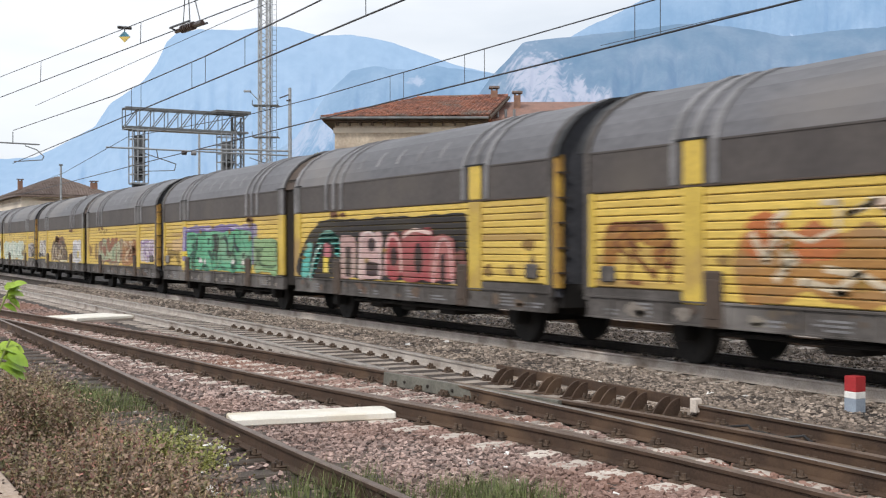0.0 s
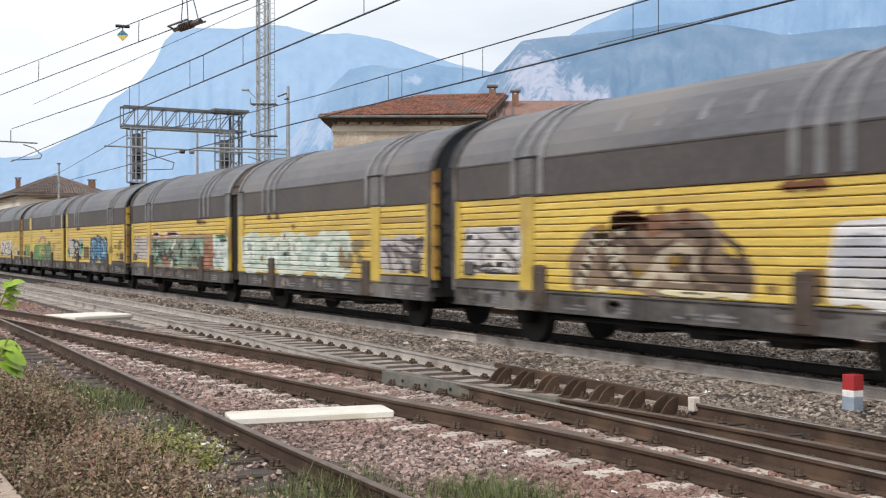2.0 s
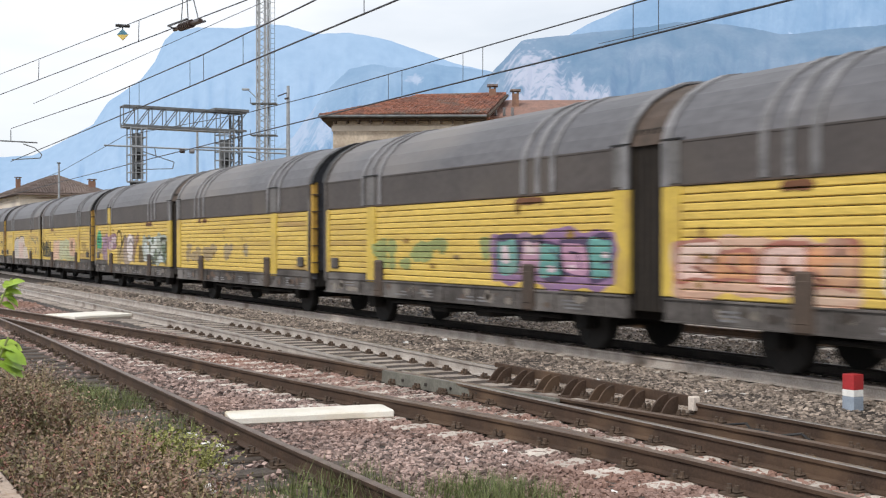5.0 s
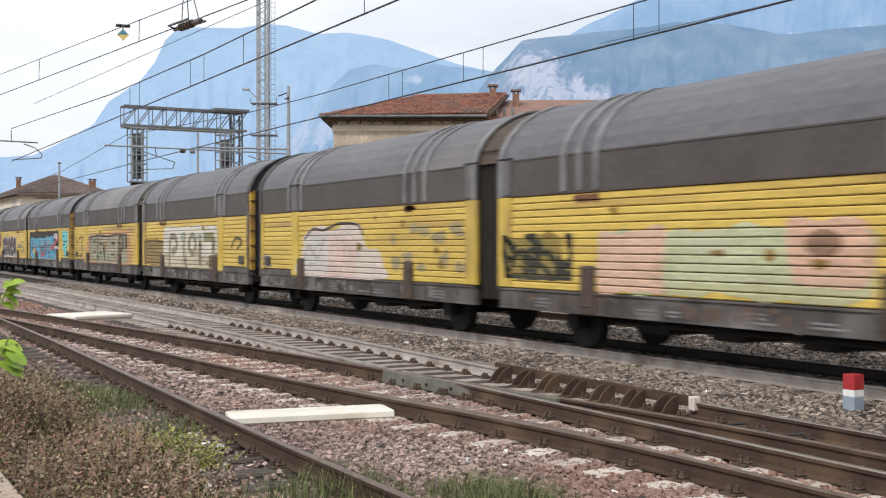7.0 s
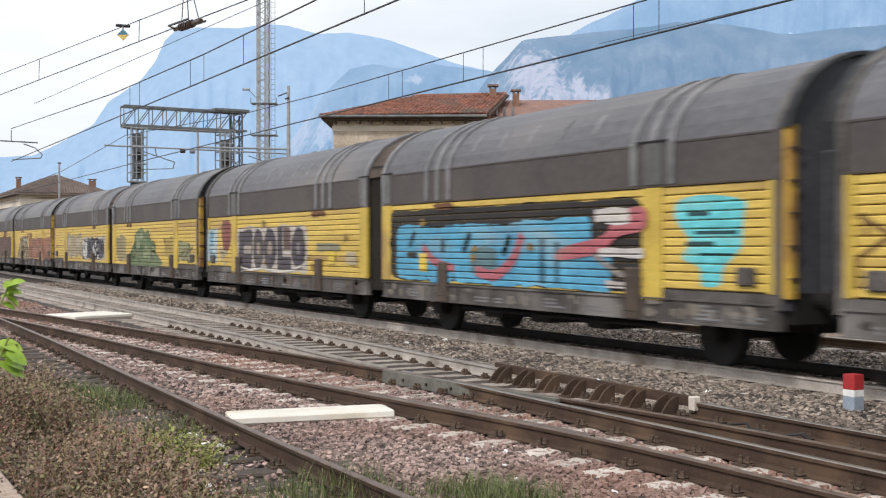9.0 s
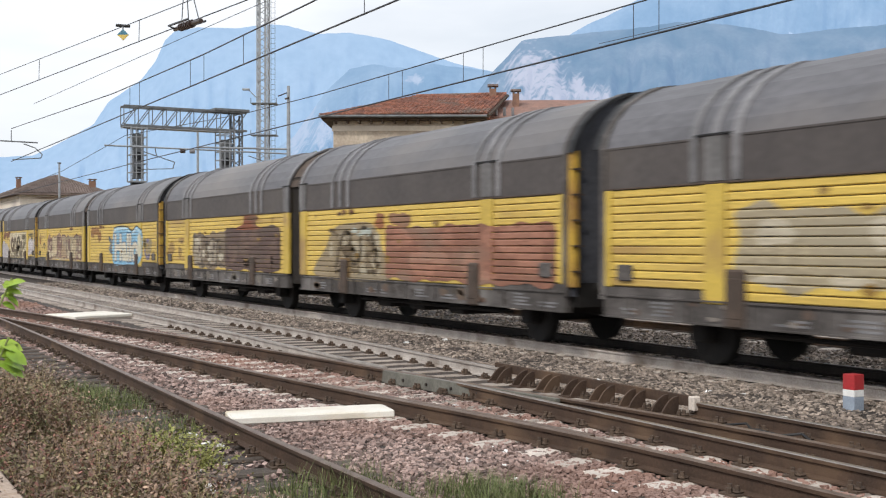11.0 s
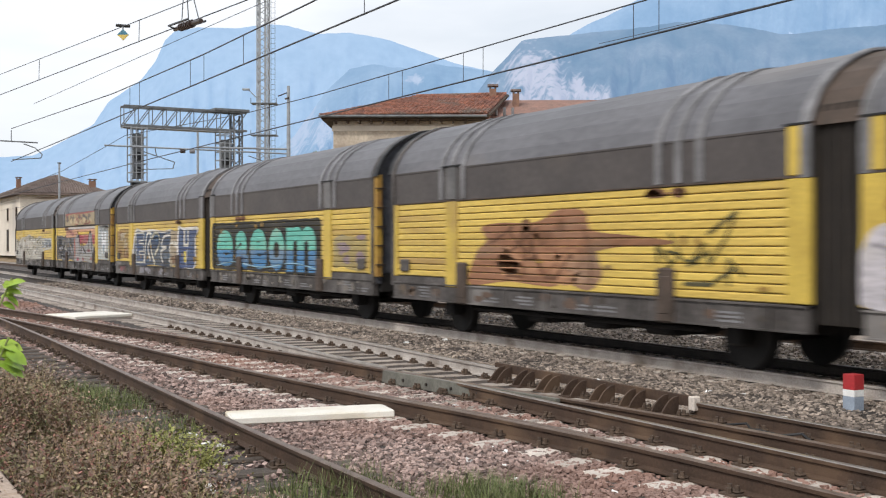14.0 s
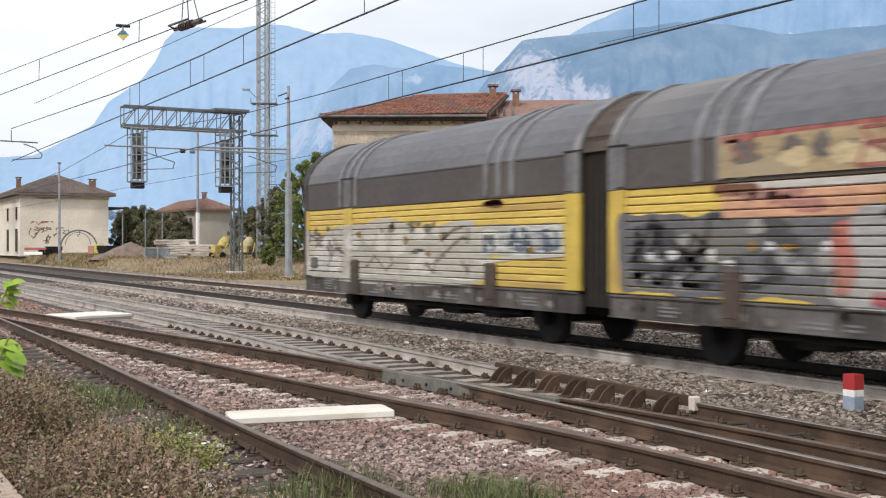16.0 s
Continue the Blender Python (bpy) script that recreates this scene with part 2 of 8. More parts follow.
def backdrop_mat(name, c1, c2, haze_glow, s1, cliffs=(), pale=(0.22, 0.2, 0.19)):
    """Distant hillside: rock and woods, with the blue haze of the air put in as even emission; pale cliffs at given
    places.
    """
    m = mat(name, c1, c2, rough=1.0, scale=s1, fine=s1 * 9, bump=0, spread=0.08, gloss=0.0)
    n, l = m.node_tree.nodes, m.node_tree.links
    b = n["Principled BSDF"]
    b.inputs["Emission Color"].default_value = (*haze_glow, 1)
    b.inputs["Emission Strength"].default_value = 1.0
    if not cliffs:
        return m
    source = b.inputs["Base Color"].links[0].from_socket
    tc = n.new("ShaderNodeTexCoord")
    mp = n.new("ShaderNodeMapping")
    mp.inputs["Scale"].default_value = (1.5, 1.5, 0.22)
    l.new(tc.outputs["Object"], mp.inputs["Vector"])
    nz = n.new("ShaderNodeTexNoise")
    nz.inputs["Scale"].default_value, nz.inputs["Detail"].default_value = 0.04, 9
    l.new(mp.outputs["Vector"], nz.inputs["Vector"])
    total = None
    for (cx, cy, cz), rx, rz in cliffs:
        sub = n.new("ShaderNodeVectorMath")
        sub.operation = "SUBTRACT"
        sub.inputs[1].default_value = (cx, cy, cz)
        l.new(tc.outputs["Object"], sub.inputs[0])
        rot = n.new("ShaderNodeVectorRotate")
        rot.rotation_type = "Z_AXIS"
        rot.inputs["Angle"].default_value = radians(YAW)
        l.new(sub.outputs["Vector"], rot.inputs["Vector"])
        mul = n.new("ShaderNodeVectorMath")
        mul.operation = "MULTIPLY"
        mul.inputs[1].default_value = (1 / rx, 1 / 1500, 1 / rz)
        l.new(rot.outputs["Vector"], mul.inputs[0])
        ln = n.new("ShaderNodeVectorMath")
        ln.operation = "LENGTH"
        l.new(mul.outputs["Vector"], ln.inputs[0])
        if total is None:
            total = ln.outputs["Value"]
        else:
            mn = n.new("ShaderNodeMath")
            mn.operation = "MINIMUM"
            l.new(total, mn.inputs[0])
            l.new(ln.outputs["Value"], mn.inputs[1])
            total = mn.outputs["Value"]
    mad = n.new("ShaderNodeMath")
    mad.operation = "MULTIPLY_ADD"
    mad.inputs[1].default_value = 3.2
    l.new(nz.outputs["Fac"], mad.inputs[0])
    l.new(total, mad.inputs[2])
    mr = n.new("ShaderNodeMapRange")
    mr.inputs["From Min"].default_value, mr.inputs["From Max"].default_value = 2.1, 2.85
    mr.inputs["To Min"].default_value, mr.inputs["To Max"].default_value = 1.0, 0.0
    l.new(mad.outputs["Value"], mr.inputs["Value"])
    mx = n.new("ShaderNodeMix")
    mx.data_type = "RGBA"
    mx.inputs["B"].default_value = (*pale, 1)
    l.new(mr.outputs["Result"], mx.inputs["Factor"])
    l.new(source, mx.inputs["A"])
    l.new(mx.outputs["Result"], b.inputs["Base Color"])
    return m


# ---- view frame: places by bearing and depth, for the distance ----
CY, SY = math.cos(radians(YAW)), math.sin(radians(YAW))


def far_point(px, py, depth):
    """World point at that depth in front of the eye, px across and py down as seen in a 1568 x 882 picture."""
    a = (px - 784) / 2000 * depth
    return (depth * SY + a * CY, depth * CY - a * SY, 1.75 + depth * (434 - py) / 2000)


def cliff(px, py, depth, rx, ry):
    return (far_point(px, py, depth), rx * depth / 2000, ry * depth / 2000)


# the third colour of each is its haze, emitted by the hillside itself
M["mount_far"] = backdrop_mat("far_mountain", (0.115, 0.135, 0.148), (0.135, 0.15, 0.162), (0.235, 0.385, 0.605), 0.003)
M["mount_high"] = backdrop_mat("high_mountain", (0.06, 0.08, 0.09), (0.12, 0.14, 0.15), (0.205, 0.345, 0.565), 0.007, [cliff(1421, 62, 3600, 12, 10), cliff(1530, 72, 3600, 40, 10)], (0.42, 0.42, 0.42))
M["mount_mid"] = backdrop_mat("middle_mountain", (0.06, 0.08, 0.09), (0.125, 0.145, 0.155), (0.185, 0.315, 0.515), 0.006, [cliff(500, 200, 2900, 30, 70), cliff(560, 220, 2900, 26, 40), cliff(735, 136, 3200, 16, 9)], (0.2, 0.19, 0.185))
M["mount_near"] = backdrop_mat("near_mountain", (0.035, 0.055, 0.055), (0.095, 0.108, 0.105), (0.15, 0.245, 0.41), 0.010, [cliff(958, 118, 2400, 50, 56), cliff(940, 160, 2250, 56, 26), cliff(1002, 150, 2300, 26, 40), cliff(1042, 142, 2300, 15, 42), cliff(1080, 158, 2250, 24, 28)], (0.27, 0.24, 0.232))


# ---- mesh helpers ----
def part(name, bm, material, parent=None, label="", smooth=False):
    me = bpy.data.meshes.new(name)
    if smooth:
        for fc in bm.faces:
            fc.smooth = True
    bm.to_mesh(me)
    bm.free()
    for x in (material if isinstance(material, (list, tuple)) else [material]):
        me.materials.append(x)
    ob = new(name, me)
    ob.parent = parent
    return tagged(ob, label)


def share(name, ob, parent, at=(0, 0, 0), label=""):
    o = new(name, ob.data)
    o.parent = parent
    o.location = at
    return tagged(o, label)


def empty(name, m, label, category, group="", kind=""):
    e = new(name)
    e.matrix_world = m
    return tagged(e, label, category, group, kind)


def box(bm, x0, x1, y0, y1, z0, z1, bevel=0.0, m=None, mi=0):
    r = bmesh.ops.create_cube(bm, size=1.0)
    vs = r["verts"]
    for v in vs:
        v.co = Vector(((x0 + x1) / 2 + v.co.x * (x1 - x0), (y0 + y1) / 2 + v.co.y * (y1 - y0), (z0 + z1) / 2 + v.co.z * (z1 - z0)))
    faces = {f for v in vs for f in v.link_faces}
    for f in faces:
        f.material_index = mi
    if m is not None:
        for v in vs:
            v.co = m @ v.co
    if bevel:
        bmesh.ops.bevel(bm, geom=list({e for v in vs for e in v.link_edges}), offset=bevel, segments=1, affect="EDGES")
    return bm


def rod(bm, a, b, r, sides=8, r2=None, mi=0):
    a, b = Vector(a), Vector(b)
    d = b - a
    q = d.to_track_quat("Z", "Y").to_matrix().to_4x4()
    res = bmesh.ops.create_cone(bm, cap_ends=True, segments=sides, radius1=r, radius2=r if r2 is None else r2, depth=d.length)
    mt = Matrix.Translation((a + b) / 2) @ q
    for v in res["verts"]:
        v.co = mt @ v.co
        for f in v.link_faces:
            f.material_index = mi
    return bm


def sweep(bm, profile, path, closed=True, mi=None):
    """profile: (across, up) pairs; path: points (x, y, z); the profile stays upright and square to the path."""
    rings = []
    n = len(path)
    for i, p in enumerate(path):
        a, b = Vector(path[max(i - 1, 0)]), Vector(path[min(i + 1, n - 1)])
        d = (b - a)
        d.z = 0
        d.normalize()
        side = Vector((d.y, -d.x, 0))
        rings.append([bm.verts.new(Vector(p) + side * u + Vector((0, 0, w))) for u, w in profile])
    k = len(profile)
    for i in range(n - 1):
        for j in range(k if closed else k - 1):
            f = bm.faces.new((rings[i][j], rings[i][(j + 1) % k], rings[i + 1][(j + 1) % k], rings[i + 1][j]))
            if mi:
                f.material_index = mi[j]
    if closed:
        bm.faces.new(rings[0][::-1])
        bm.faces.new(rings[-1])
    bmesh.ops.recalc_face_normals(bm, faces=bm.faces[:])
    return bm


def curve_points(keys, y0, y1, step=0.6):
    """x over y from a few keys (y, x), smooth."""
    ys = [k[0] for k in keys]
    xs = [k[1] for k in keys]
    out = []
    y = y0
    while y <= y1 + 1e-6:
        acc, wsum = 0.0, 0.0
        for d in (-1.6, -0.8, 0, 0.8, 1.6):
            acc += float(np.interp(y + d, ys, xs))
            wsum += 1
        out.append((acc / wsum, y, 0.0))
        y += step
    return out


# ---- ground ----
def ground():
    bm = bmesh.new()
    xs = [-3000, -400, -60, -10, -2, 1.5, 6, 12, 18, 20.5] + [22 + 2 * i for i in range(30)] + [90, 130, 400, 3000]
    ys = [-3000, -300, -40, -10, 0, 15, 30, 45] + [50 + 3 * i for i in range(35)] + [170, 300, 900, 3000]
    grid = []
    for y in ys:
        row = []
        for x in xs:
            d = x * math.sin(radians(YAW)) + y * math.cos(radians(YAW))
            t = min(max((d - 80) / 10, 0), 1) if 21 < x < 200 and y < 400 else 0
            z = -0.32 + t * t * (3 - 2 * t) * 1.0 + (0.12 * noise.noise(Vector((x * 0.3, y * 0.3, 2))) if t else 0)
            row.append(bm.verts.new((x, y, z)))
        grid.append(row)
    for j in range(len(ys) - 1):
        for i in range(len(xs) - 1):
            bm.faces.new((grid[j][i], grid[j][i + 1], grid[j + 1][i + 1], grid[j + 1][i]))
    return tagged(part("ground", bm, M["earth"], smooth=True), "brown and green earth ground beside the railway", "ground", kind="structure")


ground()


def ballast_bed():
    bm = bmesh.new()
    xs = np.arange(1.4, 21.01, 0.2)
    ys = np.concatenate([np.arange(-40, 2, 1.0), np.arange(2, 45, 0.25), np.arange(45, 230, 2.0)])
    grid = []
    for y in ys:
        row = []
        for x in xs:
            z = -0.205 + 0.03 * noise.noise(Vector((x * 1.3, y * 1.3, 0))) + 0.012 * noise.noise(Vector((x * 6, y * 6, 3)))
            if x < 2.6 or x > 19.8:
                z -= 0.06
            if 9.7 < x < 10.9:
                z += 0.02
            if 7.3 < x < 9.0 and y > 13.5:
                z = 0.3 * z - 0.122
            row.append(bm.verts.new((x, y, z)))
        grid.append(row)
    for j in range(len(ys) - 1):
        for i in range(len(xs) - 1):
            bm.faces.new((grid[j][i], grid[j][i + 1], grid[j + 1][i + 1], grid[j + 1][i]))
    return tagged(part("ballast_bed", bm, M["ballast"], smooth=True), "brown crushed-stone bed under the tracks", "ballast", kind="structure")


ballast_bed()

RAIL = [(-0.07, -0.172), (0.07, -0.172), (0.07, -0.16), (0.012, -0.143), (0.009, -0.05), (0.034, -0.038), (0.036, -0.008), (0.026, 0.0), (-0.026, 0.0), (-0.036, -0.008), (-0.034, -0.038), (-0.009, -0.05), (-0.012, -0.143), (-0.07, -0.16)]
RAIL_MI = [0, 0, 0, 0, 0, 0, 1, 1, 1, 0, 0, 0, 0, 0]

N1 = [(-8, 3.64), (8, 3.65), (11, 3.7), (13.3, 3.76), (16.4, 3.84), (21.5, 3.98), (29, 4.07), (36, 4.0)]
N2 = [(-8, 6.36), (7, 6.34), (9, 6.25), (10.25, 6.02), (12.5, 5.68), (15.8, 5.3), (18.1, 5.12), (21.1, 4.9), (24.9, 4.6), (29.5, 4.15), (40, 3.0)]
N3 = [(-8, 7.86), (7.4, 7.84), (9, 7.80), (10.5, 7.58), (12.6, 7.28), (14.2, 7.14), (15.7, 7.02), (17.4, 6.84), (19.6, 6.56), (21.9, 6.24), (24.8, 5.86), (28.9, 5.36), (33.5, 4.73), (44, 3.3)]
MN = [(-8, 7.18), (8, 7.26), (14.3, 7.26), (17.2, 7.34), (22, 7.48), (32, 7.5), (60, 7.55), (220, 7.6)]
MF = [(-8, 8.6), (8, 8.66), (14, 8.66), (17.2, 8.8), (22, 8.97), (32, 9.0), (60, 9.05), (220, 9.1)]


def rail(track, path, side, top):
    bm = sweep(bmesh.new(), RAIL, path, mi=RAIL_MI)
    return part("rail", bm, [M[side], M[top]], track)


def straight(x, y0, y1):
    return [(x, y0, 0), (x, (y0 + y1) / 2, 0), (x, y1, 0)]


def sleeper_mesh(length):
    bm = bmesh.new()
    box(bm, -length / 2, length / 2, -0.125, 0.125, -0.30, -0.176, bevel=0.018)
    return bm


def track(name, label, rails, group="railway tracks"):
    t = empty(name, pose(0, 0, 0), label, "railway track", group, "structure")
    for path, side, top in rails:
        rail(t, path, side, top)
    return t


def clip_mesh():
    """A rail fastening: a base plate with two bolts and a clip on each side."""
    bm = bmesh.new()
    box(bm, -0.19, 0.19, -0.085, 0.085, -0.176, -0.158)
    for s in (-1, 1):
        box(bm, s * 0.10 - 0.045, s * 0.10 + 0.045, -0.065, 0.065, -0.16, -0.132, bevel=0.012)
        for q in (-0.04, 0.04):
            rod(bm, (s * 0.115, q, -0.14), (s * 0.115, q, -0.095), 0.02, 6)
        rod(bm, (s * 0.16, 0, -0.16), (s * 0.16, 0, -0.115), 0.024, 6)
    return bm


def lay(t, keys_a, keys_b, y0, y1, step, length, material, jitter=0.0, seat=True):
    """Sleepers square to the track from y0 to y1, each with its rail fastenings."""
    mesh_ob = None
    clip_ob = None
    y = y0
    while y < y1:
        xa = float(np.interp(y, [k[0] for k in keys_a], [k[1] for k in keys_a]))
        xb = float(np.interp(y, [k[0] for k in keys_b], [k[1] for k in keys_b]))
        xa2 = float(np.interp(y + 1, [k[0] for k in keys_a], [k[1] for k in keys_a]))
        ang = -math.atan(xa2 - xa)
        cx = (xa + xb) / 2 + random.uniform(-jitter, jitter) * 2
        if mesh_ob is None:
            mesh_ob = s = part("sleeper", sleeper_mesh(length), material, t)
        else:
            s = share("sleeper", mesh_ob, t)
        s.location, s.rotation_euler = (cx, y + random.uniform(-jitter, jitter), 0), (0, 0, ang + random.uniform(-jitter, jitter) * 0.6)
        if seat and y < 26:
            for xr in (xa, xb):
                if clip_ob is None:
                    clip_ob = c = part("rail_fastening", clip_mesh(), M["fastening"], t)
                else:
                    c = share("rail_fastening", clip_ob, t)
                c.location, c.rotation_euler = (xr, y, 0), (0, 0, ang)
        y += step


TN, TF = [(-60, 11.64), (300, 11.64)], [(-60, 13.14), (300, 13.14)]
# the far rail's dark steel carries the train's shade as colour
main_track = track("main_track", "main line track with a pale dusty near rail", [(straight(11.64, -40, 230), "rail_pale", "rail_rust_top"), (straight(13.14, -40, 230), "dark_steel", "rail_rust_top")])
mid_track = track("middle_track", "middle track with pale dusty rails on concrete sleepers", [(curve_points(MN, 14.6, 220, 1.5), "rail_pale", "rail_top"), (curve_points(MN, -6, 14.6, 0.8), "rail_side", "rail_top"), (curve_points(MF, 13.7, 220, 1.5), "rail_pale", "rail_top"), (curve_points(MF, -6, 9.6, 1.2), "rail_side", "rail_top")])
turn_track = track("turnout_track", "rusty turnout track curving across the yard", [(curve_points(N2, -6, 38), "rail_side", "rail_rust_top"), (curve_points(N3, -6, 42), "rail_side", "rail_rust_top")])
siding = track("siding_track", "overgrown siding with rusty rails on old timber", [(curve_points(N1, -6, 30), "rail_side", "rail_rust_top"), (curve_points([(k, x - 1.5) for k, x in N1], -6, 30), "rail_side", "rail_rust_top")])
far_track = track("far_track", "far track behind the main line", [(straight(16.9, -40, 230), "rail_side", "rail_rust_top"), (straight(18.4, -40, 230), "rail_pale", "rail_rust_top")])
lay(main_track, TN, TF, -5.3, 60, 0.6, 2.5, M["concrete"], 0.01, seat=False)
lay(mid_track, MN, MF, -5.3, 62, 0.6, 2.5, M["sleeper"], 0.01)
lay(turn_track, N2, N3, -5.3, 36, 0.62, 2.6, M["concrete"], 0.03)
lay(siding, [(k, x - 1.5) for k, x in N1], N1, -5.3, 26, 0.66, 2.5, M["timber"], 0.05)
lay(far_track, [(-60, 16.9), (300, 16.9)], [(-60, 18.4), (300, 18.4)], -5, 60, 0.6, 2.5, M["concrete"], 0.01, seat=False)


def check_rail(path, label, h=0.03):
    e = empty("check_rail", pose(0, 0, 0), label, "check rail", "check rails")
    prof = [(u, w + h) for u, w in RAIL]
    part("rail", sweep(bmesh.new(), prof, path, mi=RAIL_MI), [M["rail_side"], M["rail_rust_top"]], e)
    return e


check_rail([(x + 0.085, y, 0) for x, y, z in curve_points(N2, 8.4, 13.2)], "short rusty check rail beside the turnout rail", 0.0)


def guard_rail():
    """Long rusty guard angle carried on curved steel brackets."""
    e = empty("guard_rail", pose(0, 0, 0), "dark rusty raised guard rail on curved brackets", "guard rail")
    pts = curve_points(MF, 9.6, 13.8, 0.6)
    bm = sweep(bmesh.new(), [(-0.03, -0.06), (0.03, -0.06), (0.03, 0.055), (-0.03, 0.055)], pts)
    part("bar", bm, M["rail_side"], e)
    first = None
    for i in range(7):
        y = 9.95 + i * 0.58
        x = float(np.interp(y, [k[0] for k in MF], [k[1] for k in MF]))
        if first is None:
            bm = bmesh.new()
            prev = []
            for a in range(7):
                t = a / 6
                prev.append(((-0.03 - 0.25 * t), 0.035 - 0.19 * t ** 2.2))
            for s in (-0.09, 0.09):
                top = [bm.verts.new((x0, s - 0.012, z0)) for x0, z0 in prev]
                bot = [bm.verts.new((x0, s - 0.012, -0.172)) for x0, z0 in prev]
                top2 = [bm.verts.new((x0, s + 0.012, z0)) for x0, z0 in prev]
                bot2 = [bm.verts.new((x0, s + 0.012, -0.172)) for x0, z0 in prev]
                for j in range(6):
                    bm.faces.new((top[j], top[j + 1], bot[j + 1], bot[j]))
                    bm.faces.new((top2[j], bot2[j], bot2[j + 1], top2[j + 1]))
                    bm.faces.new((top[j], top2[j], top2[j + 1], top[j + 1]))
            box(bm, -0.30, 0.05, -0.13, 0.13, -0.176, -0.16)
            first = b = part("bracket", bm, M["rail_side"], e)
        else:
            b = share("bracket", first, e)
        b.location = (x, y, 0)
    bm = box(bmesh.new(), -0.05, 0.05, -0.05, 0.05, -0.1, 0.06, bevel=0.01)
    c = part("end_block", bm, M["concrete"], e)
    c.location = (8.64, 9.6, 0)
    return e


guard_rail()


def joint_bar():
    e = empty("joint_bar", pose(0, 0, 0), "grey-green steel joint bar bolted along the turnout rail", "joint bar")
    pts = [(x - 0.075, y, 0) for x, y, z in curve_points(N3, 10.6, 14.2)]
    part("bar", sweep(bmesh.new(), [(-0.04, -0.168), (0.045, -0.168), (0.035, -0.006), (-0.025, -0.006)], pts), M["joint"], e)
    for k in range(6):
        x, y, z = curve_points(N3, 10.9 + k * 0.55, 10.9 + k * 0.55)[0]
        part("bolt", rod(bmesh.new(), (x - 0.13, y, -0.09), (x - 0.10, y, -0.09), 0.02, 6), M["dark_steel"], e)


M["joint"] = mat("grey_green_steel", (0.17, 0.165, 0.14), (0.11, 0.105, 0.09), rough=0.65, metal=0.2, scale=3, fine=30)
joint_bar()


def yard_cable(pts, label):
    """A cable lying on the stones in a loose curve."""
    out = []
    n = 26
    for i in range(n + 1):
        t = i / n * (len(pts) - 1)
        k = min(int(t), len(pts) - 2)
        f = t - k
        f = f * f * (3 - 2 * f)
        out.append(Vector(pts[k]).lerp(Vector(pts[k + 1]), f))
    ring = [(0.014 * math.cos(a * math.pi / 3), 0.014 * math.sin(a * math.pi / 3)) for a in range(6)]
    tagged(part("cable", sweep(bmesh.new(), ring, out), M["black"]), label, "cable", "cables on the ballast")


yard_cable([(8.35, 9.0, -0.16), (8.45, 8.6, -0.09), (8.2, 8.2, -0.15), (8.5, 7.9, -0.1), (8.3, 7.5, -0.16)], "black cable looped beside the rail")
yard_cable([(8.1, 8.9, -0.16), (8.3, 8.3, -0.1), (8.45, 8.0, -0.15), (8.2, 7.7, -0.16)], "thin black cable beside the rail")


def cover(m, length, width, label):
    """A pale trough cover: a shallow lidded channel across the track."""
    e = empty("trough_cover", m, label, "cover", "trough covers")
    bm = bmesh.new()
    box(bm, -length / 2, length / 2, -width / 2, width / 2, -0.085, 0.0, bevel=0.015)
    part("lid", bm, M["cover"], e)
    bm = bmesh.new()
    box(bm, -length / 2 + 0.02, length / 2 - 0.02, -width / 2 + 0.02, width / 2 - 0.02, -0.17, -0.05)
    part("trough", bm, M["concrete"], e, "pale concrete trough")
    return e


def cover_between(a, b, width, z, label):
    a, b = Vector((*a, z)), Vector((*b, z))
    d = b - a
    return cover(pose(*((a + b) / 2), 0, 0, math.degrees(math.atan2(d.y, d.x))), d.length, width, label)


cover_between((4.0, 11.84), (5.78, 11.5), 0.52, -0.09, "cream-white trough cover lying between the turnout rails")
cover_between((5.65, 30.0), (7.3, 30.6), 1.5, -0.045, "white trough cover farther along the turnout")


def marker_post():
    e = empty("marker_post", pose(10.69, 9.16, -0.24), "short square marker post banded red, white and grey in the ballast", "marker post")
    w = 0.085
    for name, z0, z1, k in (("grey_band", 0.0, 0.22, "post_grey"), ("white_band", 0.22, 0.30, "white"), ("red_band", 0.30, 0.48, "red")):
        part(name, box(bmesh.new(), -w, w, -w, w, z0, z1, bevel=0.006), M[k], e)
    return e


marker_post()

# ---- wagons ----
XC = 12.39
PITCH_W = 24.75
UNIT = 11.54
GAP = 0.77
HALF = 1.45
SEC = [(-1.45, 3.25), (-1.385, 3.46), (-1.245, 3.70), (-1.0, 3.95), (-0.66, 4.15), (-0.32, 4.28), (0.0, 4.32)]
SEC = SEC + [(-u, w) for u, w in SEC[-2::-1]]
Z0, Z1, SLATS = 1.12, 2.60, 12
SLAT_H = (Z1 - Z0) / SLATS


def slat_profile(h):
    """Outline of one slat, outwards (negative) and up, from its lower edge."""
    return [(0.0, 0.0), (-0.012, 0.004), (-0.022, 0.016), (-0.022, h - 0.03), (-0.010, h - 0.012), (0.0, h - 0.010)]


def slat_mesh(length):
    bm = bmesh.new()
    a, b = [], []
    for u, w in slat_profile(SLAT_H):
        a.append(bm.verts.new((u, 0, w)))
        b.append(bm.verts.new((u, length, w)))
    for j in range(len(a) - 1):
        bm.faces.new((a[j], a[j + 1], b[j + 1], b[j]))
    bm.faces.new(a)
    bm.faces.new(b[::-1])
    bmesh.ops.recalc_face_normals(bm, faces=bm.faces[:])
    return bm


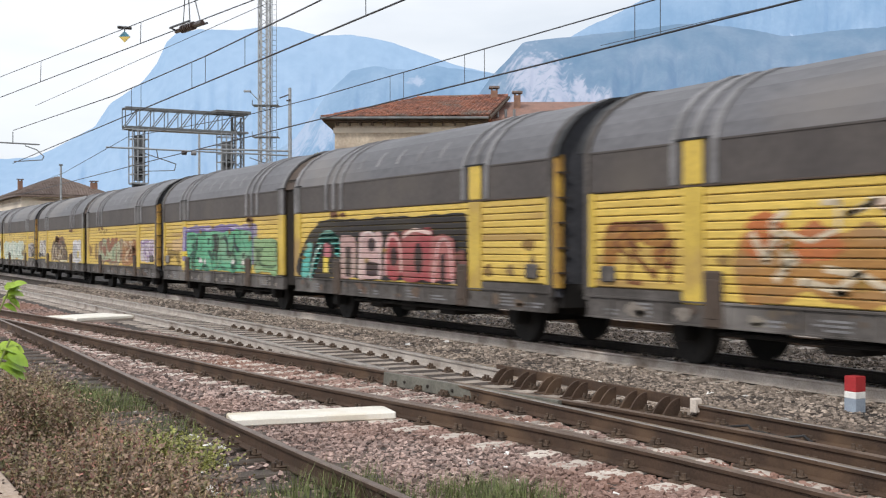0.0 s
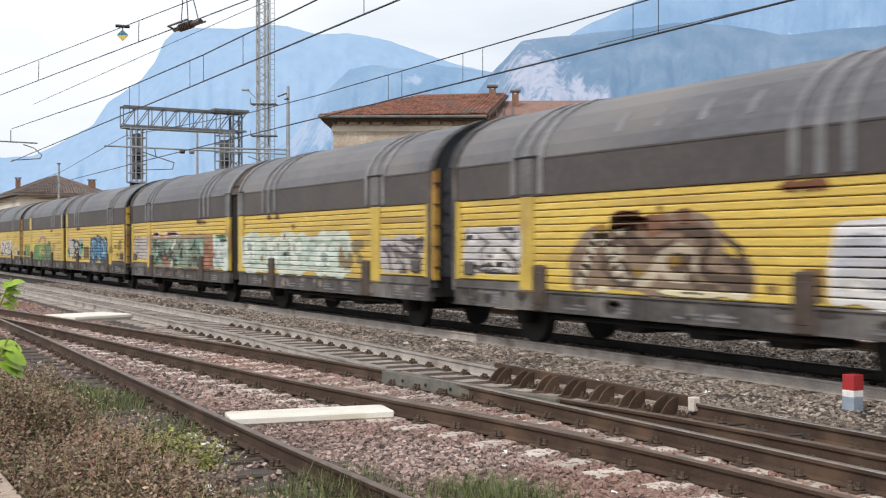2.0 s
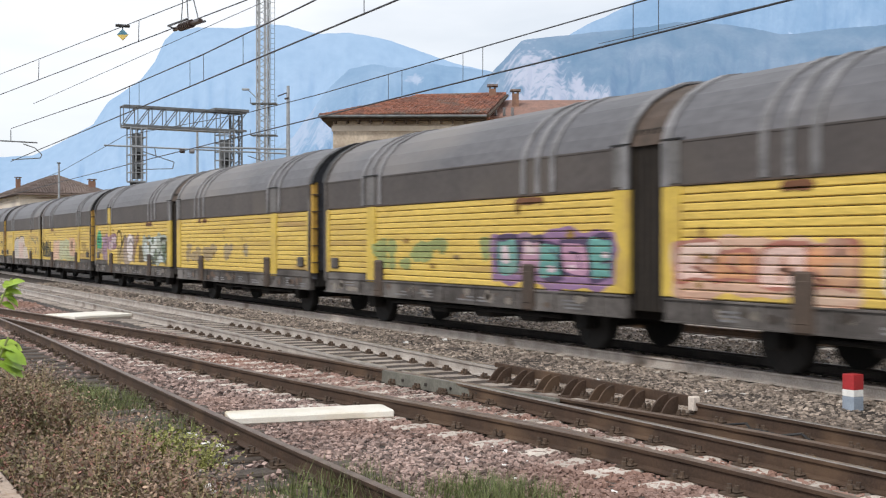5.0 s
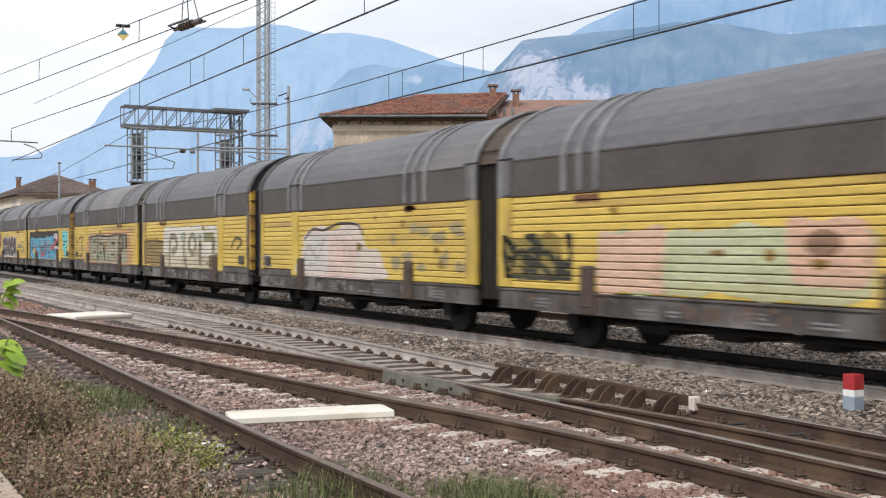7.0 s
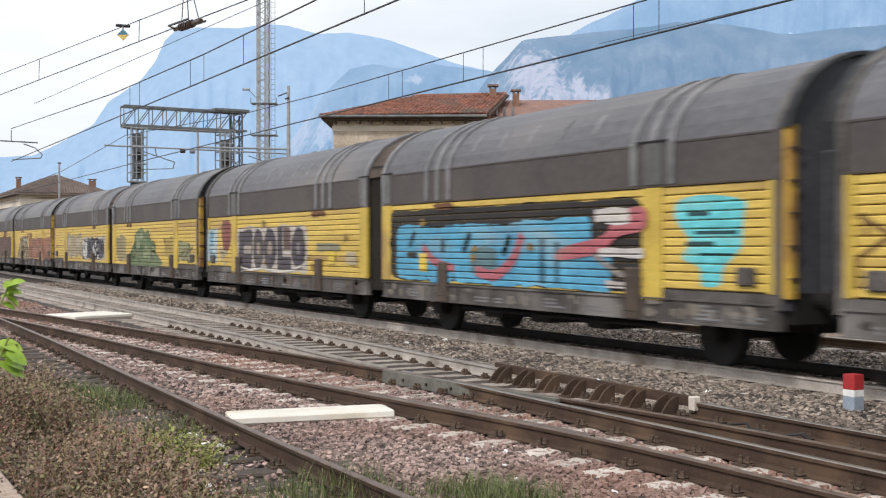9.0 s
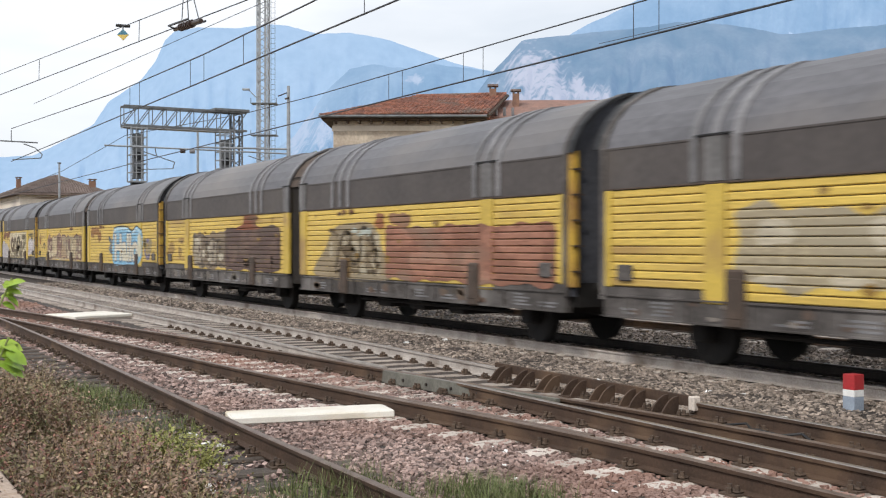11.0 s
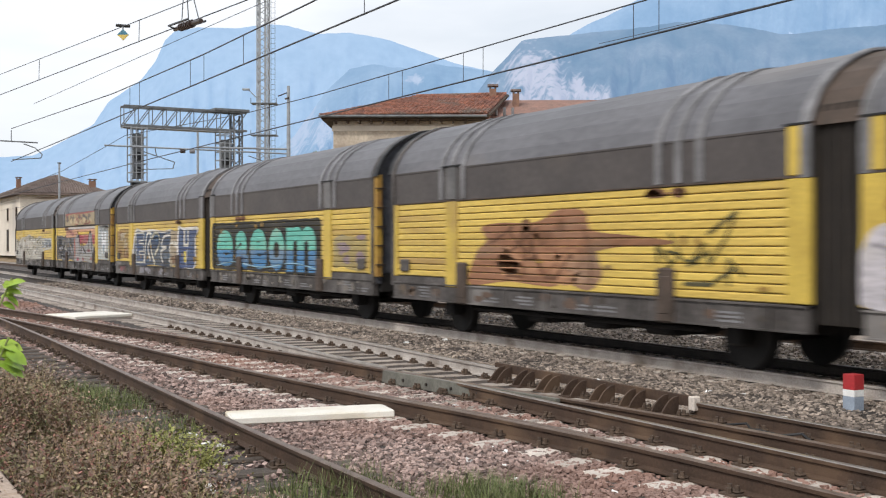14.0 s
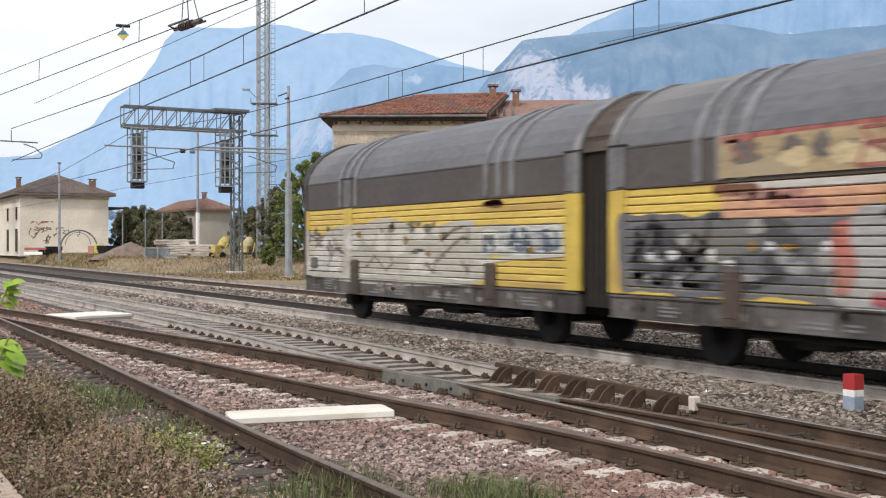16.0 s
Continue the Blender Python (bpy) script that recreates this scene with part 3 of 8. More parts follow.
def arch_strip(bm, y0, y1, grow, sec=SEC, low=None):
    """A band that follows the roof's outline, standing proud by grow."""
    pts = list(sec)
    if low is not None:
        pts = [(-HALF, low)] + pts + [(HALF, low)]
    outer, inner = [], []
    for i, (u, w) in enumerate(pts):
        a, b = pts[max(i - 1, 0)], pts[min(i + 1, len(pts) - 1)]
        n = Vector((-(b[1] - a[1]), b[0] - a[0])).normalized()
        outer.append((u + n.x * grow, w + n.y * grow))
        inner.append((u - n.x * 0.02, w - n.y * 0.02))
    rows = []
    for y, ring in ((y0, inner), (y0, outer), (y1, outer), (y1, inner)):
        rows.append([bm.verts.new((u, y, w)) for u, w in ring])
    for r in range(3):
        for i in range(len(pts) - 1):
            bm.faces.new((rows[r][i], rows[r][i + 1], rows[r + 1][i + 1], rows[r + 1][i]))
    return bm


# Panels along a unit, from its inner end (0) to its outer end (UNIT).
POSTS = [(0.0, 0.40), (8.78, 9.21), (11.30, UNIT)]
PANELS = [(0.42, 8.76), (9.23, 11.28)]
RIBS_IN = [1.95, 2.39, 2.83]
RIBS_OUT = [8.50, 8.92, 9.34]
BRACKETS = [2.52, 8.38]


def build_wagon():
    w = empty("car_wagon", pose(XC, 0, 0), "closed car-carrying wagon with yellow slatted sides and dark grey roof", "railway wagon", "wagons of the train")
    slat_long = slat_short = None
    wheel_first = None
    for s in (-1, 1):          # -1: leading unit (towards lower y), 1: trailing unit
        def yy(u):
            return s * (GAP / 2 + u)

        def span(u0, u1):
            return tuple(sorted((yy(u0), yy(u1))))

        ya, yb = span(0, UNIT)
        # roof shell
        bm = bmesh.new()
        rows = []
        nseg = 12
        for i in range(nseg + 1):
            y = ya + (yb - ya) * i / nseg
            rows.append([bm.verts.new((u, y, z)) for u, z in SEC])
        for i in range(nseg):
            for j in range(len(SEC) - 1):
                bm.faces.new((rows[i][j], rows[i][j + 1], rows[i + 1][j + 1], rows[i + 1][j]))
        bm.faces.new(rows[0])
        bm.faces.new(rows[-1][::-1])
        bmesh.ops.recalc_face_normals(bm, faces=bm.faces[:])
        roof = part("roof", bm, M["roof"], w, "weathered grey arched sheet roof")
        for group_y in (RIBS_IN, RIBS_OUT):
            for u in group_y:
                y0, y1 = span(u, u + 0.13)
                bm = arch_strip(bmesh.new(), y0, y1, 0.03, low=2.64)
                part("rib", bm, M["rib"], roof)
        for u0, u1 in ((0.0, 0.16), (UNIT - 0.12, UNIT)):
            y0, y1 = span(u0, u1)
            part("end_arch", arch_strip(bmesh.new(), y0, y1, 0.035, low=2.60 if u0 == 0 else 0.9), M["rib"] if u0 == 0 else M["sill"], roof)
        # core of the body
        bm = box(bmesh.new(), -HALF + 0.02, HALF - 0.02, ya + 0.02, yb - 0.02, 1.06, 3.25)
        body = part("body", bm, M["groove"], w)
        # upper panels
        for side in (-1, 1):
            x0, x1 = sorted((side * HALF, side * (HALF - 0.05)))
            bm = box(bmesh.new(), x0, x1, ya, yb, 2.62, 3.25)
            box(bm, x0 - 0.012 * (side < 0), x1 + 0.012 * (side > 0), ya, yb, 3.225, 3.255)
            part("upper_panel", bm, M["roof_side"], w, "brown-grey upper side panel")
            bm = box(bmesh.new(), x0 - 0.02 * (side < 0), x1 + 0.02 * (side > 0), ya, yb, 2.597, 2.625, bevel=0.004)
            part("rubbing_strip", bm, M["bracket"], w)
        # posts
        for side in (-1, 1):
            for i, (u0, u1) in enumerate(POSTS):
                y0, y1 = span(u0, u1)
                x0, x1 = sorted((side * (HALF + 0.028), side * (HALF - 0.06)))
                part("post", box(bmesh.new(), x0, x1, y0, y1, (1.0, 0.93, 1.1)[i], 2.594, bevel=0.012), M["yellow_post"], w, "yellow vertical side post")
        for side in (-1, 1):
            for j, u0 in ((0, 0.04), (1, 8.80)):
                y0, y1 = span(u0, u0 + (0.34 if j == 0 else 0.40))
                x0, x1 = sorted((side * (HALF + 0.03), side * (HALF - 0.02)))
                part("post_head", box(bmesh.new(), x0, x1, y0, y1, 2.63, 3.27, bevel=0.012), M["post_head"], w)
                x0, x1 = sorted((side * (HALF + 0.045), side * (HALF - 0.02)))
                part("post_cap", box(bmesh.new(), x0, x1, y0 - (0.05 if j == 0 else 0.16), y1 + (0.05 if j == 0 else 0.16), 3.27, 3.295), M["black"], w)
        # slats, both sides
        for side in (-1, 1):
            x = side * (HALF - 0.02)
            bm = box(bmesh.new(), *sorted((x, x - side * 0.03)), ya + 0.03, yb - 0.03, Z0 - 0.14, Z1)
            wall = part("side_wall", bm, M["groove"], w)
            for pi, (u0, u1) in enumerate(PANELS):
                y0, y1 = span(u0, u1)
                for k in range(-1 if pi == 0 else 0, SLATS):
                    if pi == 0:
                        if slat_long is None:
                            slat_long = o = part("slat", slat_mesh(u1 - u0), M["yellow"], wall)
                        else:
                            o = share("slat", slat_long, wall)
                    else:
                        if slat_short is None:
                            slat_short = o = part("slat", slat_mesh(u1 - u0), M["yellow"], wall)
                        else:
                            o = share("slat", slat_short, wall)
                    if side < 0:
                        o.location = (x, y0, Z0 + k * SLAT_H)
                    else:
                        o.location, o.rotation_euler = (x, y1, Z0 + k * SLAT_H), (0, 0, math.pi)
        # sill and underframe
        for side in (-1, 1):
            x0, x1 = sorted((side * (HALF + 0.01), side * (HALF - 0.12)))
            bm = box(bmesh.new(), x0, x1, ya + 0.05, yb - 0.05, 0.64, 0.985, bevel=0.01)
            box(bm, x0, x1, *span(9.23, UNIT - 0.05), 0.98, 1.10)
            box(bm, x0 - 0.03 * (side < 0), x1 + 0.03 * (side > 0), ya + 0.05, yb - 0.05, 0.955, 0.98)
            box(bm, x0 - 0.03 * (side < 0), x1 + 0.03 * (side > 0), ya + 0.05, yb - 0.05, 0.63, 0.655)
            for q in range(9):
                yq = ya + 0.7 + q * (yb - ya - 1.4) / 8
                box(bm, x0 - 0.025 * (side < 0), x1 + 0.025 * (side > 0), yq - 0.03, yq + 0.03, 0.655, 0.955)
            part("sill", bm, M["sill"], w, "dirty grey longitudinal frame beam")
            if side < 0:
                bm = bmesh.new()
                rl = random.Random(4 + s)
                for u, n in ((1.2, 3), (3.9, 2), (4.6, 2), (6.2, 3), (7.3, 2), (9.9, 4), (10.7, 2)):
                    for k in range(n):
                        y0, y1 = span(u, u + rl.uniform(0.25, 0.6))
                        box(bm, -HALF - 0.016, -HALF - 0.008, y0, y1, 0.70 + k * 0.06, 0.73 + k * 0.06)
                tagged(part("lettering", bm, M["rib"], w, "pale stencilled lines on the frame"), kind="stuff")
            for u in BRACKETS:
                y0, y1 = span(u, u + 0.37)
                xa, xb = sorted((side * (HALF + 0.075), side * HALF))
                bm = box(bmesh.new(), xa, xb, y0, y1, 0.62, 1.42, bevel=0.03)
                box(bm, xa - 0.012 * (side < 0), xb + 0.012 * (side > 0), y0 + 0.06, y1 - 0.06, 0.75, 1.30, bevel=0.01)
                part("bracket", bm, M["bracket"], w, "dark brown door bracket")
            xa, xb = sorted((side * (HALF + 0.06), side * HALF))
            y0, y1 = span(10.75, 11.1)
            part("marker_box", box(bmesh.new(), xa, xb, y0, y1, 1.2, 1.45, bevel=0.02), M["sill"], w)
        bm = box(bmesh.new(), -0.5, 0.5, ya + 0.3, yb - 0.3, 0.55, 1.05)
        for u in (1.75, 9.73):
            y = yy(u)
            box(bm, -1.2, 1.2, y - 0.55, y + 0.55, 0.62, 0.78, bevel=0.03)
        for u in (3.6, 5.2, 6.9):
            y = yy(u)
            box(bm, -0.9, 0.2, y - 0.35, y + 0.35, 0.36, 0.62, bevel=0.05)
        rod(bm, (-0.9, ya + 2.5, 0.5), (-0.9, yb - 2.5, 0.5), 0.035, 8)
        part("underframe", bm, M["under"], w)
        # end wall at the outer end
        ye = yy(UNIT)
        bm = box(bmesh.new(), -1.40, 1.40, *sorted((ye, ye + s * 0.05)), 0.9, 2.9)
        box(bm, -0.75, 0.75, *sorted((ye, ye + s * 0.09)), 1.0, 3.0, bevel=0.02)
        part("end_wall", bm, M["end"], w)
        # dark hood that follows the roof over the end wall
        y0, y1 = sorted((ye - s * 0.02, ye + s * 0.16))
        part("hood", arch_strip(bmesh.new(), y0, y1, 0.035), M["hood"], w, "black hood round the end of the roof")
        bm = bmesh.new()
        ring = [(-1.40, 2.9)] + [(u * 0.965, z - 0.03) for u, z in SEC] + [(1.40, 2.9)]
        lo = [bm.verts.new((u, ye, z)) for u, z in ring]
        hi = [bm.verts.new((u, ye + s * 0.045, z)) for u, z in ring]
        bm.faces.new(hi)
        for i in range(len(ring)):
            bm.faces.new((lo[i], lo[(i + 1) % len(ring)], hi[(i + 1) % len(ring)], hi[i]))
        bmesh.ops.recalc_face_normals(bm, faces=bm.faces[:])
        part("end_gable", bm, M["end"], w)
        bm = bmesh.new()
        for bx in (-0.87, 0.87):
            rod(bm, (bx, ye, 1.03), (bx, ye + s * 0.42, 1.03), 0.10, 12)
            rod(bm, (bx, ye + s * 0.40, 1.03), (bx, ye + s * 0.445, 1.03), 0.23, 16)
        box(bm, -1.3, 1.3, *sorted((ye - s * 0.1, ye + s * 0.06)), 0.72, 1.12)
        part("buffer_beam", bm, M["under"], w)
        # yellow ladder post on the corner of the leading end
        if s < 0:
            bm = box(bmesh.new(), -HALF - 0.005, -HALF + 0.13, *sorted((ye + s * 0.003, ye + s * 0.13)), 1.05, 3.3, bevel=0.012)
            ladder = part("end_post", bm, M["yellow_rust"], w, "rusty yellow end ladder post")
            for q in range(5):
                rung = box(bmesh.new(), -HALF - 0.03, -HALF + 0.2, *sorted((ye + s * 0.13, ye + s * 0.16)), 1.3 + q * 0.42, 1.33 + q * 0.42)
                part("rung", rung, M["bracket"], ladder)
        # wheels
        for u in (1.75, 9.73):
            if wheel_first is None:
                bm = bmesh.new()
                for side in (-1, 1):
                    x = side * 0.75
                    rod(bm, (x - 0.065, 0, 0), (x + 0.065, 0, 0), 0.455, 28)
                    rod(bm, (x - side * 0.065, 0, 0), (x - side * 0.095, 0, 0), 0.485, 28)
                    rod(bm, (x + side * 0.065, 0, 0), (x + side * 0.12, 0, 0), 0.12, 12)
                    for q in range(4):
                        a = q * math.pi / 2
                        rod(bm, (x + side * 0.05, 0.28 * math.cos(a), 0.28 * math.sin(a)), (x + side * 0.07, 0.28 * math.cos(a), 0.28 * math.sin(a)), 0.06, 8)
                rod(bm, (-0.75, 0, 0), (0.75, 0, 0), 0.085, 12)
                wheel_first = o = part("wheelset", bm, M["under"], w)
            else:
                o = share("wheelset", wheel_first, w)
            o.location = (0, yy(u), 0.455)
            for side in (-1, 1):
                bm = bmesh.new()
                xa, xb = sorted((side * 0.86, side * 1.10))
                box(bm, xa, xb, yy(u) - 0.17, yy(u) + 0.17, 0.34, 0.66, bevel=0.03)
                for q in range(4):
                    h = 0.16 + 0.14 * q
                    box(bm, side * 0.98 - 0.05, side * 0.98 + 0.05, yy(u) - 0.62 + h * 0.5, yy(u) + 0.62 - h * 0.5, 0.70 - q * 0.025, 0.72 - q * 0.025)
                part("axle_box", bm, M["under"], w)
    # joint between the two units
    bm = box(bmesh.new(), -1.32, 1.32, -GAP / 2, GAP / 2, 0.75, 3.5)
    for q in range(5):
        part("bellows_fold", box(bmesh.new(), -1.37, 1.37, -0.36 + q * 0.15, -0.28 + q * 0.15, 0.75, 3.5, bevel=0.01), M["bellows"], w)
    part("bellows", bm, M["bellows"], w, "dark flexible joint between the two halves")
    part("joint_roof", arch_strip(bmesh.new(), -GAP / 2, GAP / 2, -0.03), M["bracket"], w)
    return w


first_wagon = build_wagon()
N_WAGONS = 16
wagons = [first_wagon] + [copy_thing(first_wagon, pose(XC, 0, 0)) for _ in range(N_WAGONS - 1)]
# some posts keep their yellow paint up to the eave
for unit, outer in ((1, True), (2, True), (8, False), (9, False), (9, True), (13, True), (26, False), (27, False)):
    s = -1 if unit % 2 == 0 else 1
    for o in wagons[unit // 2].children:
        if o.name.startswith("post_head"):
            y = sum(v.co.y for v in o.data.vertices) / len(o.data.vertices)
            if y * s > 0 and (abs(y) > 5) == outer:
                o.data = o.data.copy()
                o.data.materials.clear()
                o.data.materials.append(M["yellow_post"])
START = [15.2 + PITCH_W * (k - 0.5) for k in range(N_WAGONS)]

# ---- paint on the wagon sides ----
def rgb(h):
    c = [int(h[i:i + 2], 16) / 255 for i in (0, 2, 4)]
    return tuple(x / 12.92 if x <= 0.04045 else ((x + 0.055) / 1.055) ** 2.4 for x in c)


PAINTS = {}


def paint(h):
    if h not in PAINTS:
        c = rgb(h)
        g = sum(c) / 3
        c = tuple(0.9 * x + 0.1 * g * k for x, k in zip(c, (1.04, 1.0, 0.9)))
        worn = tuple(0.55 * x + 0.45 * y for x, y in zip(c, (g * 0.9 + 0.04, g * 0.85 + 0.03, g * 0.7 + 0.015)))
        PAINTS[h] = mat("spray_paint_" + h, c, tuple(x * 0.8 for x in c), rough=0.6, scale=2.2, fine=11, bump=0.05, spread=0.12, stretch=(1, 0.5, 1.6), c3=worn, amount3=0.5)
    return PAINTS[h]


SLAT_W = slat_profile(SLAT_H)


def wall_x(v, z):
    """How far out the side surface stands at v metres along the unit (towards its inner end u) and height z."""
    for u0, u1 in POSTS:
        if u0 - 1e-4 <= v <= u1 + 1e-4:
            return HALF + 0.029
    if z > 2.61:
        return HALF + 0.001
    if z < Z0 - (SLAT_H if v < 9 else 0):
        return HALF + 0.012
    w = (z - Z0) % SLAT_H
    for (a, wa), (b, wb) in zip(SLAT_W, SLAT_W[1:]):
        if wa <= w <= wb:
            return HALF - 0.02 - (a + (b - a) * (w - wa) / max(wb - wa, 1e-6))
    return HALF - 0.018


def blob_outline(v0, v1, z0, z1, rnd, rough=0.08, n=44, power=3.2):
    """A rounded rectangle with a wavy edge (power 3.2), or an ellipse (power 2)."""
    cv, cz, rv, rz = (v0 + v1) / 2, (z0 + z1) / 2, (v1 - v0) / 2, (z1 - z0) / 2
    ph = [rnd.uniform(0, 6.28) for _ in range(4)]
    if power < 2.5:
        pts = []
        for i in range(n):
            a = 2 * math.pi * i / n
            k = 1 + rough * (0.6 * math.sin(3 * a + ph[0]) + 0.5 * math.sin(7 * a + ph[1]))
            pts.append((cv + rv * k * math.cos(a), cz + rz * k * math.sin(a)))
        return pts
    rad = min(rv, rz) * 0.3
    path = []
    for sx, sz, a0 in ((1, 1, 0), (-1, 1, 1), (-1, -1, 2), (1, -1, 3)):
        for q in range(5):
            a = (a0 + q / 4) * math.pi / 2
            path.append((cv + sx * (rv - rad) + rad * math.cos(a), cz + sz * (rz - rad) + rad * math.sin(a), math.cos(a), math.sin(a)))
    out = []
    amp = rough * 1.2 * min(rz, 0.5)
    run = 0.0
    for p, q in zip(path, path[1:] + path[:1]):
        length = math.hypot(q[0] - p[0], q[1] - p[1])
        m = max(1, int(length / 0.14))
        for i in range(m):
            t = i / m
            s0 = run + length * t
            w = amp * (0.7 * math.sin(s0 * 2.3 + ph[0]) + 0.6 * math.sin(s0 * 5.1 + ph[1]) + 0.45 * math.sin(s0 * 9.7 + ph[2]) - 0.3)
            out.append((p[0] + (q[0] - p[0]) * t + w * (p[2] * (1 - t) + q[2] * t), p[1] + (q[1] - p[1]) * t + w * (p[3] * (1 - t) + q[3] * t)))
        run += length
    return out


def add_outline(bm, pts, layer, mi):
    lay = bm.faces.layers.int["depth"]
    try:
        f = bm.faces.new([bm.verts.new((v, z, 0)) for v, z in pts])
    except ValueError:
        return
    f[lay] = layer
    f.material_index = mi


def add_stroke(bm, pts, w, layer, mi):
    lay = bm.faces.layers.int["depth"]
    for (a, b), (c, d) in zip(pts, pts[1:]):
        t = Vector((c - a, d - b)).normalized() * w / 2
        n = Vector((-t.y, t.x))
        q = [(a - t.x * .5 + n.x, b - t.y * .5 + n.y), (c + t.x * .5 + n.x, d + t.y * .5 + n.y), (c + t.x * .5 - n.x, d + t.y * .5 - n.y), (a - t.x * .5 - n.x, b - t.y * .5 - n.y)]
        f = bm.faces.new([bm.verts.new((v, z, 0)) for v, z in q])
        f[lay] = layer
        f.material_index = mi


def add_text(bm, text, v0, v1, z0, z1, layer, mi, fat):
    cu = bpy.data.curves.new("letters", "FONT")
    cu.body, cu.offset, cu.resolution_u = text, fat, 3
    ob = bpy.data.objects.new("letters", cu)
    scene.collection.objects.link(ob)
    me = bpy.data.meshes.new_from_object(ob.evaluated_get(bpy.context.evaluated_depsgraph_get()))
    bpy.data.objects.remove(ob)
    xs = [v.co.x for v in me.vertices]
    ys = [v.co.y for v in me.vertices]
    lay = bm.faces.layers.int["depth"]
    vs = [bm.verts.new((v0 + (v.co.x - min(xs)) / (max(xs) - min(xs)) * (v1 - v0), z0 + (v.co.y - min(ys)) / (max(ys) - min(ys)) * (z1 - z0), 0)) for v in me.vertices]
    for p in me.polygons:
        try:
            f = bm.faces.new([vs[i] for i in p.vertices])
        except ValueError:
            continue
        f[lay] = layer
        f.material_index = mi


def smooth_path(points, closed):
    """A curve through the given points."""
    n = len(points)
    out = []
    for i in range(n if closed else n - 1):
        if closed:
            p = [Vector(points[(i + q) % n]) for q in (-1, 0, 1, 2)]
        else:
            p = [Vector(points[min(max(i + q, 0), n - 1)]) for q in (-1, 0, 1, 2)]
        for q in range(5):
            t = q / 5
            c = p[1] + (p[2] - p[0]) * 0.5 * t + (p[0] - 2.5 * p[1] + 2 * p[2] - 0.5 * p[3]) * t * t + (-0.5 * p[0] + 1.5 * p[1] - 1.5 * p[2] + 0.5 * p[3]) * t ** 3
            out.append((c.x, c.y))
    if not closed:
        out.append(tuple(points[-1]))
    return out


